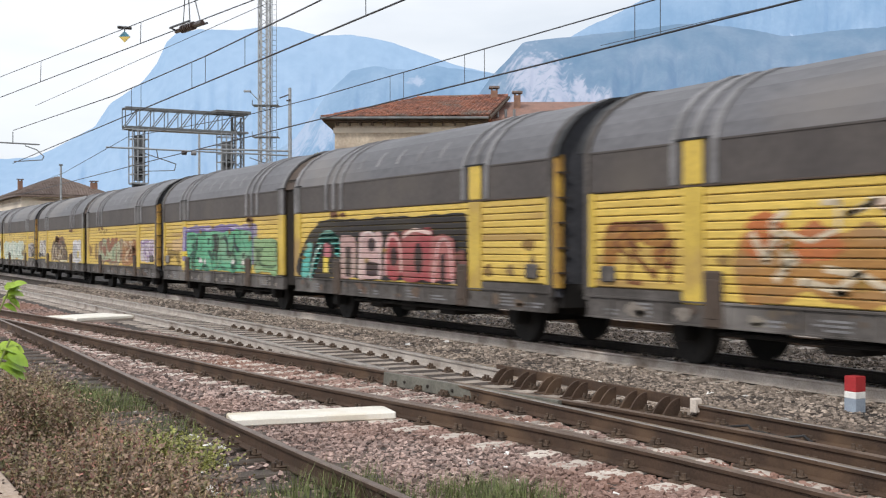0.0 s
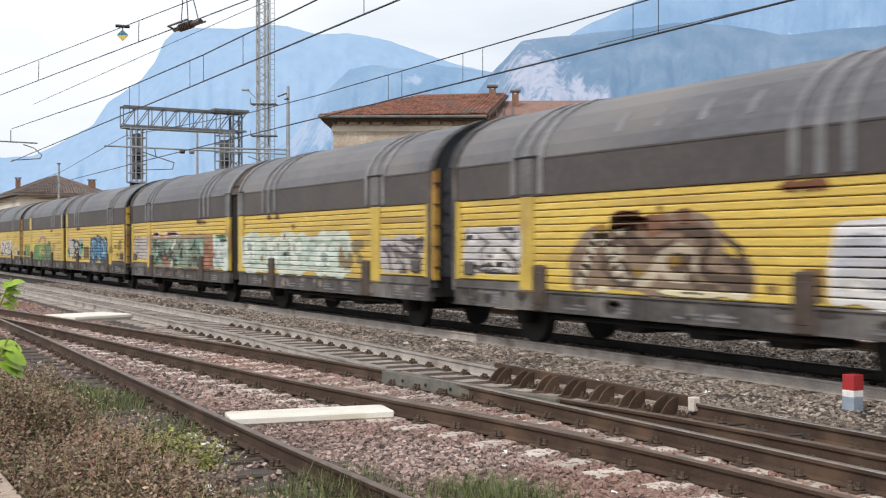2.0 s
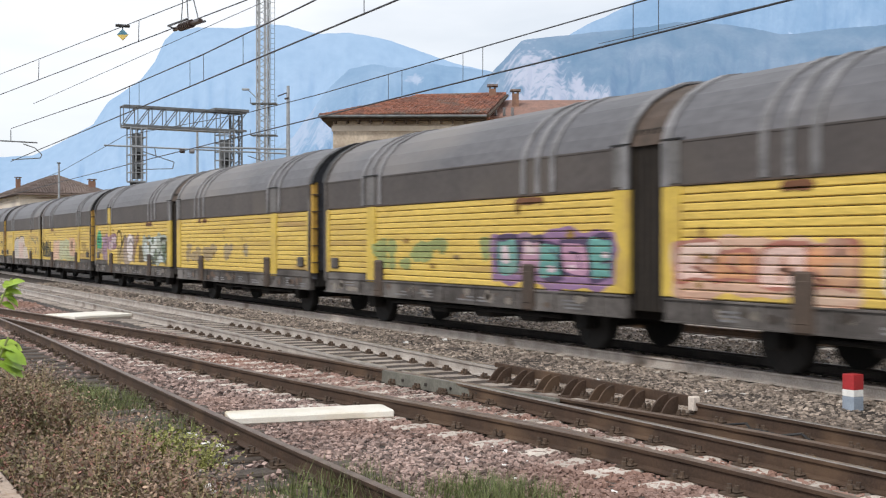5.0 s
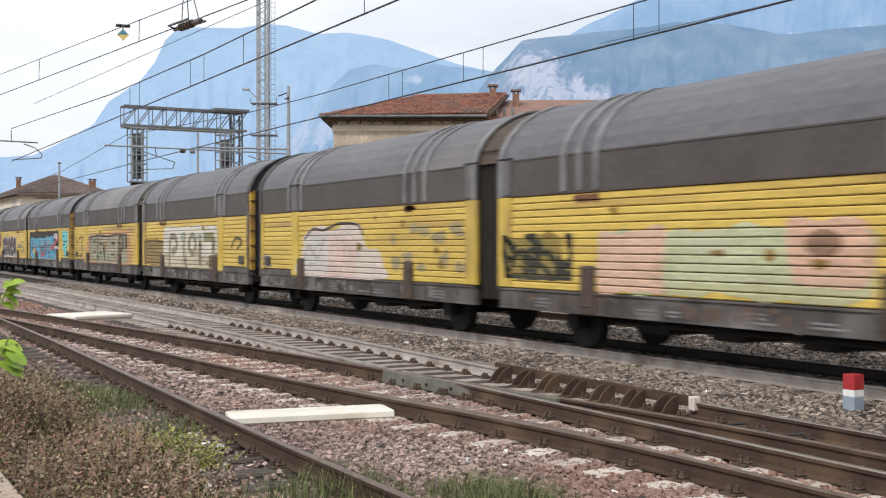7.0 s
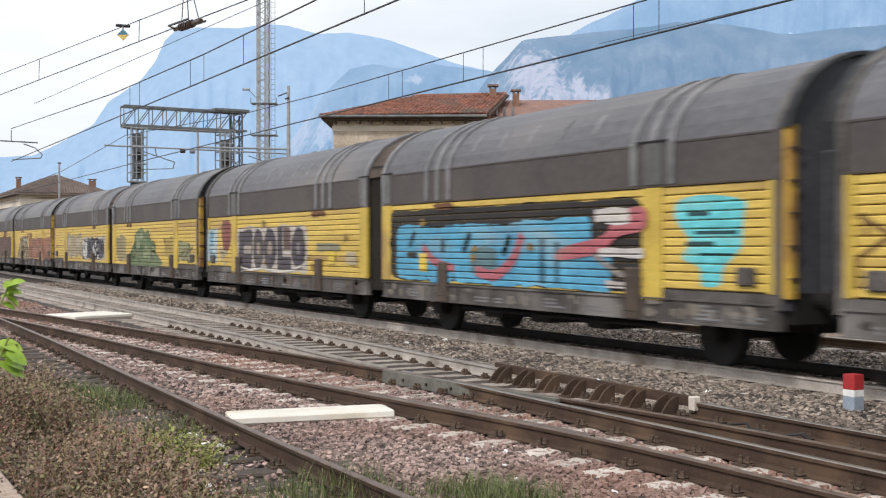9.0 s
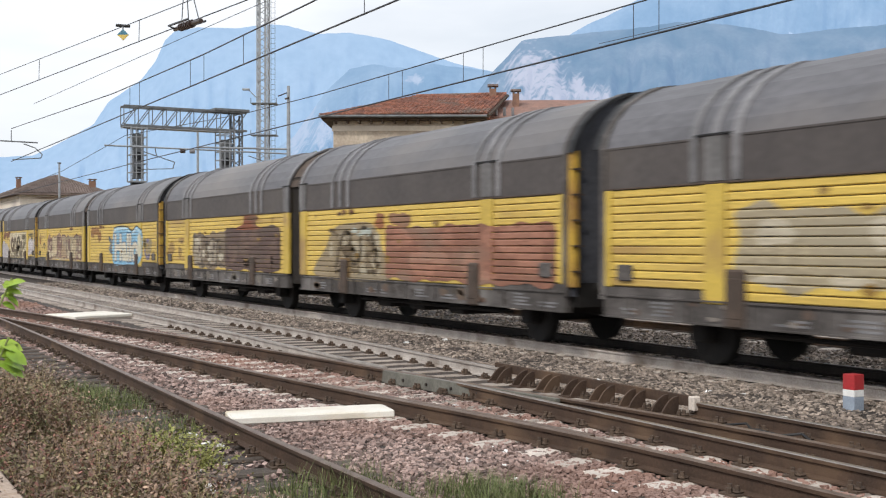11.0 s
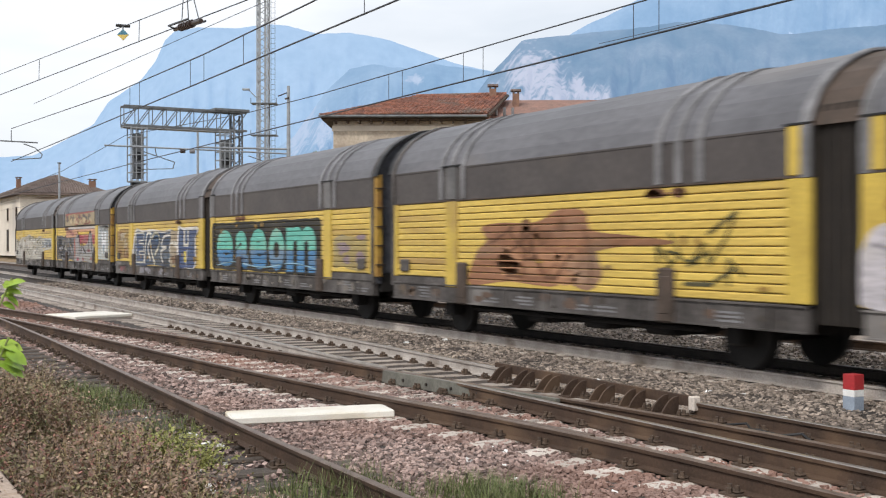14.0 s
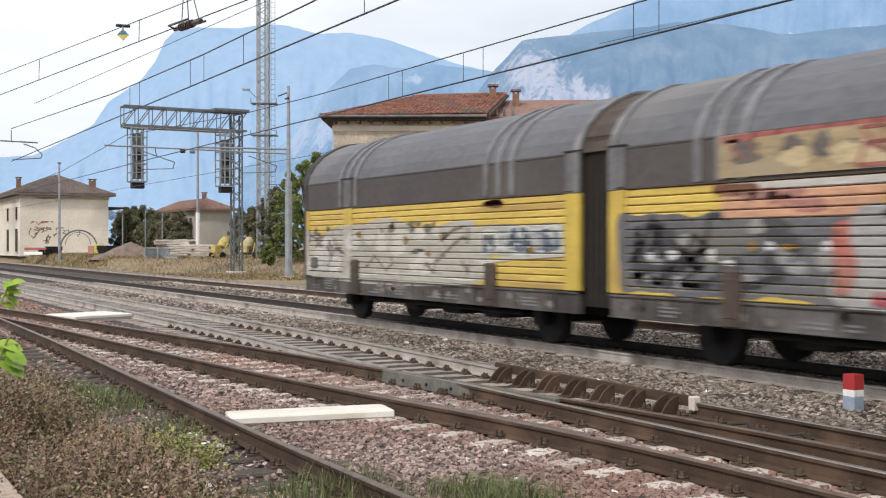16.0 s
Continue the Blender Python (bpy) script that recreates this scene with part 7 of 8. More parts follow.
def mast_wide():
    e = empty("overhead_line_mast", pose(27.0, 68.0, -0.35), "grey steel mast with a long horizontal bracket over the tracks", "mast", "masts")
    bm = rod(bmesh.new(), (0, 0, 0), (0, 0, 6.2), 0.23, 14)
    rod(bm, (0, 0, 6.2), (0, 0, 12.3), 0.14, 12, 0.1)
    part("pole", bm, M["galv"], e)
    bm = rod(bmesh.new(), (0, 0, 8.25), (-6.0, 0, 8.12), 0.06, 8)
    rod(bm, (0, 0, 7.95), (-11.6, 0, 8.0), 0.05, 8)
    part("bracket", bm, M["galv"], e)
    for x in (-2.0, -8.6):
        bm = rod(bmesh.new(), (x, 0, 8.0), (x + 0.1, 0, 7.48), 0.03, 6)
        rod(bm, (x - 0.7, 0, 7.72), (x + 1.2, 0, 7.15), 0.03, 6)
        rod(bm, (x + 1.2, 0, 7.15), (x + 1.1, 0, 6.75), 0.03, 6)
        rod(bm, (x + 1.1, 0, 6.75), (x - 1.2, 0, 6.62), 0.025, 6)
        part("steady_arm", bm, M["galv_dark"], e)
    for x in (-6.9, -6.3):
        bm = rod(bmesh.new(), (x - 0.14, 0, 7.85), (x + 0.14, 0, 7.85), 0.13, 10)
        part("insulator", bm, M["insulator"] if x < -6.5 else M["rib"], e)
    bm = rod(bmesh.new(), (0, 0, 11.9), (-0.7, 0, 11.6), 0.04, 6)
    rod(bm, (-0.1, 0.25, 11.5), (-0.1, -0.25, 11.5), 0.06, 8)
    part("wire_clamp", bm, M["insulator"], e)
    part("foundation", box(bmesh.new(), -0.45, 0.45, -0.45, 0.45, -0.3, 0.12, bevel=0.03), M["concrete"], e)
    return e


mast_wide()


def steady_arm_left():
    o = far_point(-60, 250, 48)
    e = empty("overhead_line_mast", pose(o[0], o[1], -0.3), "steel mast outside the yard with a curved bracket", "mast", "masts")
    top = o[2] + 0.3
    part("pole", rod(bmesh.new(), (0, 0, 0), (0, 0, top + 0.8), 0.12, 12), M["galv"], e)
    def rel(px, py):
        p = far_point(px, py, 48)
        return (p[0] - o[0], p[1] - o[1], p[2] + 0.3)
    bm = rod(bmesh.new(), rel(-60, 246), rel(67, 253), 0.03, 6)
    part("bracket", bm, M["galv_dark"], e)
    part("wire_hanger", rod(bmesh.new(), rel(20, 250), rel(20, 230), 0.02, 6), M["galv_dark"], e)
    bm = bmesh.new()
    for a, b in (((42, 255), (62, 262)), ((62, 262), (75, 274)), ((75, 274), (72, 280)), ((72, 280), (22, 283))):
        rod(bm, rel(*a), rel(*b), 0.022, 6)
    part("steady_arm", bm, M["galv_dark"], e)
    return e


steady_arm_left()


def radio_tower():
    p = far_point(466, 450, 100)
    e = empty("lattice_tower", pose(p[0], p[1], 0.4, 0, 0, -YAW), "tall thin grey lattice radio tower with a ladder", "lattice tower")
    bm = lattice(bmesh.new(), (0, 0, 0), 0.95, 34, 0.055, 0.03, 0.6)
    part("column", bm, M["galv"], e)
    bm = bmesh.new()
    for x in (0.75, 1.1):
        rod(bm, (x, -0.4, 2), (x, -0.4, 34), 0.02, 5)
    z = 2.0
    while z < 34:
        rod(bm, (0.75, -0.4, z), (1.1, -0.4, z), 0.016, 4)
        z += 0.45
    part("ladder", bm, M["galv_dark"], e)
    for z in (11.0, 13.8):
        bm = box(bmesh.new(), -1.0, 1.25, -0.6, 0.6, z, z + 0.08)
        for x in (-1.0, 1.25):
            rod(bm, (x, -0.6, z), (x, -0.6, z + 0.5), 0.03, 5)
        part("platform", bm, M["galv_dark"], e)
    for s in (-1, 1):
        part("cable_duct", box(bmesh.new(), s * 0.25 - 0.1, s * 0.25 + 0.1, -0.46, -0.40, 0, 34), M["galv"], e)
    bm = rod(bmesh.new(), (-0.4, -0.4, 14.2), (-1.2, -0.6, 15.0), 0.04, 6)
    box(bm, -1.75, -1.1, -0.75, -0.45, 14.95, 15.12, bevel=0.04)
    part("floodlight", bm, M["galv"], e)
    for k in range(3):
        part("antenna", rod(bmesh.new(), (1.9 + 0.1 * k, -0.2, 3.5 + k * 1.6), (0.3, -0.2, 3.5 + k * 1.6), 0.03, 5), M["galv_dark"], e)
    return e


radio_tower()


def plain_pole(px, depth, top_py, base_py, r, label, plinth=False):
    p = far_point(px, base_py, depth)
    t = far_point(px, top_py, depth)
    e = empty("pole", pose(p[0], p[1], p[2] - 0.8), label, "pole", "slender poles")
    h = t[2] - p[2] + 0.8
    part("shaft", rod(bmesh.new(), (0, 0, 0), (0, 0, h), r, 10, r * 0.7), M["galv"], e)
    bm = rod(bmesh.new(), (0, 0, h), (0, 0, h + 0.12), r * 1.4, 8)
    part("cap", bm, M["galv_dark"], e)
    if plinth:
        part("plinth", rod(bmesh.new(), (0, 0, 0), (0, 0, 0.8 + (430 - 375) / 2000 * depth + 0.4), r * 1.35, 10), M["white"], e, "white lower sleeve")
    return e


plain_pole(350, 95, 232, 440, 0.13, "tall slender grey pole with a white lower sleeve", True)
plain_pole(105, 108, 290, 448, 0.13, "slender grey pole before the cream house")
plain_pole(257, 100, 372, 455, 0.05, "thin low pole beside the yard")
plain_pole(217, 110, 380, 440, 0.06, "thin pole under the lean-to roof")
plain_pole(287, 120, 375, 440, 0.06, "thin post by the dark trees")


# ---- buildings ----
def hip_roof(bm, x0, x1, y0, y1, z, rise, inset, over, ridge_axis="x", thick=0.14):
    ex0, ex1, ey0, ey1 = x0 - over, x1 + over, y0 - over, y1 + over
    if ridge_axis == "x":
        ra, rb = ((x0 + inset), (y0 + y1) / 2), ((x1 - inset), (y0 + y1) / 2)
    else:
        ra, rb = ((x0 + x1) / 2, y0 + inset), ((x0 + x1) / 2, y1 - inset)
    c = [bm.verts.new((x, y, z)) for x, y in ((ex0, ey0), (ex1, ey0), (ex1, ey1), (ex0, ey1))]
    cu = [bm.verts.new((x, y, z - thick)) for x, y in ((ex0, ey0), (ex1, ey0), (ex1, ey1), (ex0, ey1))]
    r = [bm.verts.new((*ra, z + rise)), bm.verts.new((*rb, z + rise))]
    if ridge_axis == "x":
        bm.faces.new((c[0], c[1], r[1], r[0]))
        bm.faces.new((c[1], c[2], r[1]))
        bm.faces.new((c[2], c[3], r[0], r[1]))
        bm.faces.new((c[3], c[0], r[0]))
    else:
        bm.faces.new((c[0], c[1], r[0]))
        bm.faces.new((c[1], c[2], r[1], r[0]))
        bm.faces.new((c[2], c[3], r[1]))
        bm.faces.new((c[3], c[0], r[0], r[1]))
    for i in range(4):
        bm.faces.new((c[i], cu[i], cu[(i + 1) % 4], c[(i + 1) % 4]))
    bm.faces.new(cu)
    bmesh.ops.recalc_face_normals(bm, faces=bm.faces[:])
    return bm


def tile_rows(a, b, c, d, pitch, r, seed):
    """Rounded cover tiles in courses over the slope a-b (eave), d-c (ridge); slightly uneven."""
    rnd = random.Random(seed)
    bm = bmesh.new()
    a, b, c, d = map(Vector, (a, b, c, d))
    n = max(2, int((b - a).length / pitch))
    courses = max(2, int((d - a).length / 0.42))
    nrm = (b - a).cross(d - a).normalized()
    if nrm.z < 0:
        nrm = -nrm
    for k in range(courses):
        t0, t1 = k / courses, (k + 1.12) / courses
        lo0, lo1 = a.lerp(d, t0), b.lerp(c, t0)
        hi0, hi1 = a.lerp(d, min(t1, 1)), b.lerp(c, min(t1, 1))
        m = max(1, int(round((lo1 - lo0).length / pitch)))
        across = (b - a).normalized()
        for i in range(m):
            if rnd.random() < 0.012:
                continue
            f = (i + 0.5) / m
            p, q = lo0.lerp(lo1, f), hi0.lerp(hi1, f)
            off = nrm * rnd.uniform(0.0, 0.025)
            vs = []
            for pp, up in ((p, 0.055), (q, 0.02)):
                vs.append([bm.verts.new(pp + across * (r * x) + nrm * (up + r * h) + off) for x, h in ((-1, -0.1), (-0.5, 0.62), (0.5, 0.62), (1, -0.1))])
            for j in range(3):
                bm.faces.new((vs[0][j], vs[0][j + 1], vs[1][j + 1], vs[1][j]))
            bm.faces.new(vs[0][::-1])
    bmesh.ops.recalc_face_normals(bm, faces=bm.faces[:])
    return bm


def window(e, x, y, z, w, h, face):
    """A recessed window with frame and sill in a wall that faces -y (face 'y') or -x (face 'x')."""
    m = pose(x, y, z) if face == "y" else pose(x, y, z, 0, 0, -90)
    bm = box(bmesh.new(), -w / 2, w / 2, -0.012, 0.02, 0, h, m=m)
    pane = part("window", bm, M["glass_dark"], e)
    bm = bmesh.new()
    for x0, x1, z0, z1 in ((-w / 2 - 0.08, -w / 2, -0.08, h + 0.08), (w / 2, w / 2 + 0.08, -0.08, h + 0.08), (-w / 2, w / 2, h, h + 0.08), (-w / 2, w / 2, -0.08, 0), (-0.03, 0.03, 0, h)):
        box(bm, x0, x1, -0.05, 0.02, z0, z1, m=m)
    part("frame", bm, M["wood_dark"], pane)
    part("sill", box(bmesh.new(), -w / 2 - 0.15, w / 2 + 0.15, -0.14, 0.02, -0.16, -0.08, m=m), M["concrete"], pane)


def chimney(e, x, y, z0, z1, w=0.45):
    bm = box(bmesh.new(), x - w / 2, x + w / 2, y - w / 2, y + w / 2, z0, z1, bevel=0.01)
    c = part("chimney", bm, M["brick_ch"], e)
    bm = box(bmesh.new(), x - w / 2 - 0.1, x + w / 2 + 0.1, y - w / 2 - 0.1, y + w / 2 + 0.1, z1 + 0.12, z1 + 0.22)
    for sx in (-1, 1):
        for sy in (-1, 1):
            box(bm, x + sx * w * 0.36 - 0.05, x + sx * w * 0.36 + 0.05, y + sy * w * 0.36 - 0.05, y + sy * w * 0.36 + 0.05, z1, z1 + 0.12)
    part("cap", bm, M["tile_dark"], c)


def station_house():
    """Cream house with a sagging red tile roof behind the train, and its lower wing."""
    o = far_point(590, 434, 56)
    e = empty("station_house", pose(o[0], o[1], -0.3, 0, 0, -YAW - 1.0), "old cream plastered house with a worn red tile roof", "house", "houses")
    W, D, H = 7.3, 9.0, 8.25
    wall = part("wall", box(bmesh.new(), 0, W, 0, D, 0, H), M["plaster"], e)
    part("cornice", box(bmesh.new(), -0.06, W + 0.06, -0.06, D + 0.06, H - 0.55, H - 0.3), M["plaster_pale"], e)
    part("eave_boards", box(bmesh.new(), -0.5, W + 0.3, -0.5, D + 0.3, H - 0.06, H + 0.04), M["wood_dark"], e)
    for i in range(12):
        part("rafter_end", box(bmesh.new(), 0.1 + i * 0.58, 0.2 + i * 0.58, -0.52, 0.0, H - 0.2, H - 0.064), M["wood_dark"], e)
    bm = bmesh.new()
    ze, zr = H + 0.13, H + 1.72
    c = [bm.verts.new(v) for v in ((-0.6, -0.6, ze), (7.6, -0.6, ze + 0.08), (8.75, D + 0.6, ze), (-0.6, D + 0.6, ze), (3.95, D / 2, zr), (8.75, D / 2, zr + 0.1))]
    lo = [bm.verts.new(v.co - Vector((0, 0, 0.08))) for v in c[:4]]
    for f in ((0, 1, 5, 4), (2, 3, 4, 5), (3, 0, 4)):
        bm.faces.new([c[i] for i in f])
    bm.faces.new((c[1], c[2], c[5]))
    for i in range(4):
        bm.faces.new((c[i], lo[i], lo[(i + 1) % 4], c[(i + 1) % 4]))
    bm.faces.new(lo)
    bmesh.ops.recalc_face_normals(bm, faces=bm.faces[:])
    roof = part("roof", bm, M["tile"], e, "uneven red clay tile roof")
    tagged(part("tiles", tile_rows((-0.6, -0.6, ze), (7.6, -0.6, ze + 0.08), (8.75, D / 2, zr + 0.1), (3.95, D / 2, zr), 0.22, 0.1, 3), M["tile"], roof), kind="stuff")
    tagged(part("tiles", tile_rows((-0.6, D + 0.6, ze), (-0.6, -0.6, ze), (3.95, D / 2, zr), (3.94, D / 2, zr), 0.24, 0.1, 4), M["tile"], roof), kind="stuff")
    part("ridge_cap", rod(bmesh.new(), (3.9, D / 2, zr + 0.03), (8.75, D / 2, zr + 0.13), 0.12, 8), M["tile"], roof)
    part("verge_board", rod(bmesh.new(), (7.66, -0.62, ze - 0.02), (8.8, D / 2, zr + 0.05), 0.09, 6), M["wood_dark"], e)
    part("gutter", rod(bmesh.new(), (-0.65, -0.68, ze - 0.02), (7.6, -0.68, ze - 0.02), 0.07, 8), M["galv_dark"], e)
    for k in range(4):
        part("loose_board", box(bmesh.new(), 4.0 + k * 0.7, 4.55 + k * 0.7, -0.7, -0.2, ze + 0.14, ze + 0.18, m=pose(0, 0, 0.03 * k, 0, 2 - k, 3 * k)), M["concrete"], e)
    for x in (1.6, 4.0, 6.4):
        window(e, x, -0.004, 5.0, 1.0, 1.5, "y")
        window(e, x, -0.004, 1.4, 1.0, 1.6, "y")
    chimney(e, 8.0, 3.9, H + 1.3, H + 2.05, 0.36)
    # gable end of the cross roof and the lower wing beside it
    w2 = empty("station_wing", pose(o[0], o[1], -0.3, 0, 0, -YAW - 1.0), "lower wing with a brown and red tile roof", "house", "houses")
    part("wall", box(bmesh.new(), W + 0.02, W + 7.2, 1.5, D - 0.5, 0, H + 0.1), M["plaster"], w2)
    part("roof", hip_roof(bmesh.new(), W + 0.1, W + 7.2, 1.5, D - 0.5, H + 0.25, 1.35, 0.3, 0.45, "x", 0.1), M["tile_pink"], w2)
    chimney(w2, W + 1.9, 3.6, H + 0.6, H + 1.75, 0.34)
    for k in range(3):
        part("vent_pipe", rod(bmesh.new(), (W + 0.8 + k * 0.42, 1.3, H + 0.35), (W + 0.8 + k * 0.42, 1.3, H + 0.75), 0.07, 8), M["rib"], w2)
    return e


station_house()


def goods_house():
    gp = far_point(35, 434, 126)
    e = empty("goods_house", pose(gp[0], gp[1], 0.5), "cream railway house with graffiti and a low brown hipped roof", "house", "houses")
    W, D, H = 9.7, 19.0, 6.95
    part("wall", box(bmesh.new(), 0, W, 0, D, 0, H), M["plaster_pale"], e)
    part("cornice", box(bmesh.new(), -0.08, W + 0.08, -0.08, D + 0.08, H - 0.5, H - 0.25), M["plaster"], e)
    bm = hip_roof(bmesh.new(), 0, W, 0, D, H + 0.12, 2.35, 4.8, 0.75, "y", 0.2)
    roof = part("roof", bm, M["tile_dark"], e, "brown tile hipped roof")
    ze, zr = H + 0.12, H + 2.47
    tagged(part("tiles", tile_rows((-0.75, -0.75, ze), (W + 0.75, -0.75, ze), (W / 2 + 0.05, 4.8, zr), (W / 2 - 0.05, 4.8, zr), 0.3, 0.12, 7), M["tile_dark"], roof), kind="stuff")
    tagged(part("tiles", tile_rows((-0.75, D, ze), (-0.75, -0.75, ze), (W / 2, 4.8, zr), (W / 2, D - 4.8, zr), 0.34, 0.13, 8), M["tile_dark"], roof), kind="stuff")
    chimney(e, 8.2, 1.4, H + 0.4, H + 1.75, 0.7)
    chimney(e, 0.8, 6.0, H + 0.5, H + 2.0, 0.5)
    for y in (2.2, 8.5):
        window(e, -0.004, y, 4.2, 0.9, 1.3, "x")
        window(e, -0.004, y, 0.6, 1.3, 2.4, "x")
    # wall drawings: a big wheel-like arch and scribbles
    bm = bmesh.new()
    for r0, r1, cx, cz in ((1.95, 2.12, 6.4, 0.9), (1.35, 1.42, 6.3, 1.3)):
        n = 28
        for i in range(n):
            a0, a1 = math.pi * (i / n), math.pi * ((i + 1) / n)
            vs = [bm.verts.new((cx + rr * math.cos(a), -0.006, cz + rr * math.sin(a))) for rr, a in ((r0, a0), (r1, a0), (r1, a1), (r0, a1))]
            bm.faces.new(vs)
    part("wall_drawing", bm, M["galv_dark"], e, "grey sprayed arch on the wall")
    rnd = random.Random(5)
    for colour, x0, x1, z0, z1, n in (("b0645a", 0.5, 3.6, 3.0, 3.9, 9), ("6a5c50", 1.0, 5.0, 1.5, 3.2, 11), ("8a8078", 2.0, 6.5, 1.4, 3.0, 6)):
        bm = bmesh.new()
        for k in range(n):
            a, b = rnd.uniform(x0, x1), rnd.uniform(z0, z1)
            for q in range(4):
                c, d = min(max(a + rnd.uniform(-0.4, 0.5), x0), x1), min(max(b + rnd.uniform(-0.4, 0.4), z0), z1)
                nn = Vector((-(d - b), c - a))
                if nn.length < 0.02:
                    continue
                nn = nn.normalized() * 0.045
                bm.faces.new([bm.verts.new((x, -0.005 - 0.0005 * k, z)) for x, z in ((a + nn.x, b + nn.y), (c + nn.x, d + nn.y), (c - nn.x, d - nn.y), (a - nn.x, b - nn.y))])
                a, b = c, d
        part("wall_scribble", bm, paint(colour), e)
    # lean-to roof on the far side
    bm = box(bmesh.new(), W, W + 2.6, 1.0, 10, H - 1.4, H - 1.25, m=pose(0, 0, 0))
    for i in range(6):
        rod(bm, (W, 1.0 + i * 1.6, H - 1.5), (W + 2.5, 1.0 + i * 1.6, H - 2.6), 0.06, 5)
    part("canopy", bm, M["wood_dark"], e, "dark timber canopy")
    return e


goods_house()


def far_house():
    p = far_point(352, 434, 150)
    e = empty("far_house", pose(p[0] - 0.6, p[1], 0.4, 0, 0, 2), "grey plaster house with a red-brown hipped roof", "house", "houses")
    W, D, H = 5.2, 16.0, 6.0
    part("wall", box(bmesh.new(), 0, W, 0, D, 0, H), M["plaster_grey"], e)
    bm = hip_roof(bmesh.new(), 0, W, 0, D, H + 0.1, 1.5, 2.6, 0.7, "y", 0.15)
    roof = part("roof", bm, M["tile_pink"], e)
    ze, zr = H + 0.1, H + 1.6
    tagged(part("tiles", tile_rows((-0.7, -0.7, ze), (W + 0.7, -0.7, ze), (W / 2 + 0.05, 2.6, zr), (W / 2 - 0.05, 2.6, zr), 0.35, 0.14, 11), M["tile_pink"], roof), kind="stuff")
    tagged(part("tiles", tile_rows((-0.7, D, ze), (-0.7, -0.7, ze), (W / 2, 2.6, zr), (W / 2, D - 2.6, zr), 0.35, 0.14, 12), M["tile_pink"], roof), kind="stuff")
    chimney(e, 2.4, 3.0, H + 1.0, H + 2.3, 0.5)
    for y in (1.5, 4.5):
        window(e, -0.004, y, 3.6, 0.8, 1.3, "x")
        window(e, -0.004, y, 1.0, 0.8, 1.3, "x")
    part("lean_to", box(bmesh.new(), -3.2, -0.02, 1.5, 5, 0, 4.0), M["plaster_grey"], e)
    part("lean_to_roof", box(bmesh.new(), -3.5, -0.02, 1.2, 5.3, 4.02, 4.18), M["tile_dark"], e)
    return e


far_house()


# ---- plants ----
def foliage_mesh(rnd, clumps, per, size):
    """Small leaf-shaped faces gathered in clumps (x, y, z, radius)."""
    verts, faces = [], []
    for cx, cy, cz, r in clumps:
        for _ in range(per):
            d = Vector((rnd.gauss(0, 1), rnd.gauss(0, 1), rnd.gauss(0, 1))).normalized() * r * (rnd.random() ** 0.4)
            p = Vector((cx, cy, cz)) + Vector((d.x, d.y, d.z * 0.8))
            a = Vector((rnd.uniform(-1, 1), rnd.uniform(-1, 1), rnd.uniform(-0.6, 0.6))).normalized()
            b = a.cross(Vector((rnd.uniform(-1, 1), rnd.uniform(-1, 1), rnd.uniform(-1, 1)))).normalized()
            s = size * rnd.uniform(0.6, 1.3)
            k = len(verts)
            verts += [p - a * s, p + b * s * 0.45, p + a * s, p - b * s * 0.45]
            faces.append((k, k + 1, k + 2, k + 3))
    return verts, faces


def mesh_from(name, verts, faces, material, parent=None, label=""):
    me = bpy.data.meshes.new(name)
    me.from_pydata([tuple(v) for v in verts], [], faces)
    me.materials.append(material)
    ob = new(name, me)
    ob.parent = parent
    return tagged(ob, label)


def tree(p, h, w, seed, material, label, per=110, size=0.16, low=0.25):
    rnd = random.Random(seed)
    e = empty("tree", pose(*p), label, "tree", "trees")
    bm = rod(bmesh.new(), (0, 0, 0), (0, 0, h * 0.55), 0.035 * h * 0.5, 8, 0.03 * h * 0.25)
    clumps = []
    for i in range(64):
        a, z = rnd.uniform(0, 6.28), h * rnd.uniform(low, 0.95)
        prof = math.sin(math.pi * min(1, (z / h - low + 0.18) / (1.12 - low))) ** 0.7
        r = w / 2 * prof * rnd.uniform(0.3, 1.0)
        c = (r * math.cos(a), r * math.sin(a), z, w * rnd.uniform(0.08, 0.17))
        clumps.append(c)
        rod(bm, (0, 0, min(z * 0.7, h * 0.5)), c[:3], 0.035, 5, 0.015)
    part("trunk", bm, M["wood_dark"], e)
    v, f = foliage_mesh(rnd, clumps, per, size)
    mesh_from("crown", v, f, material, e)
    return e


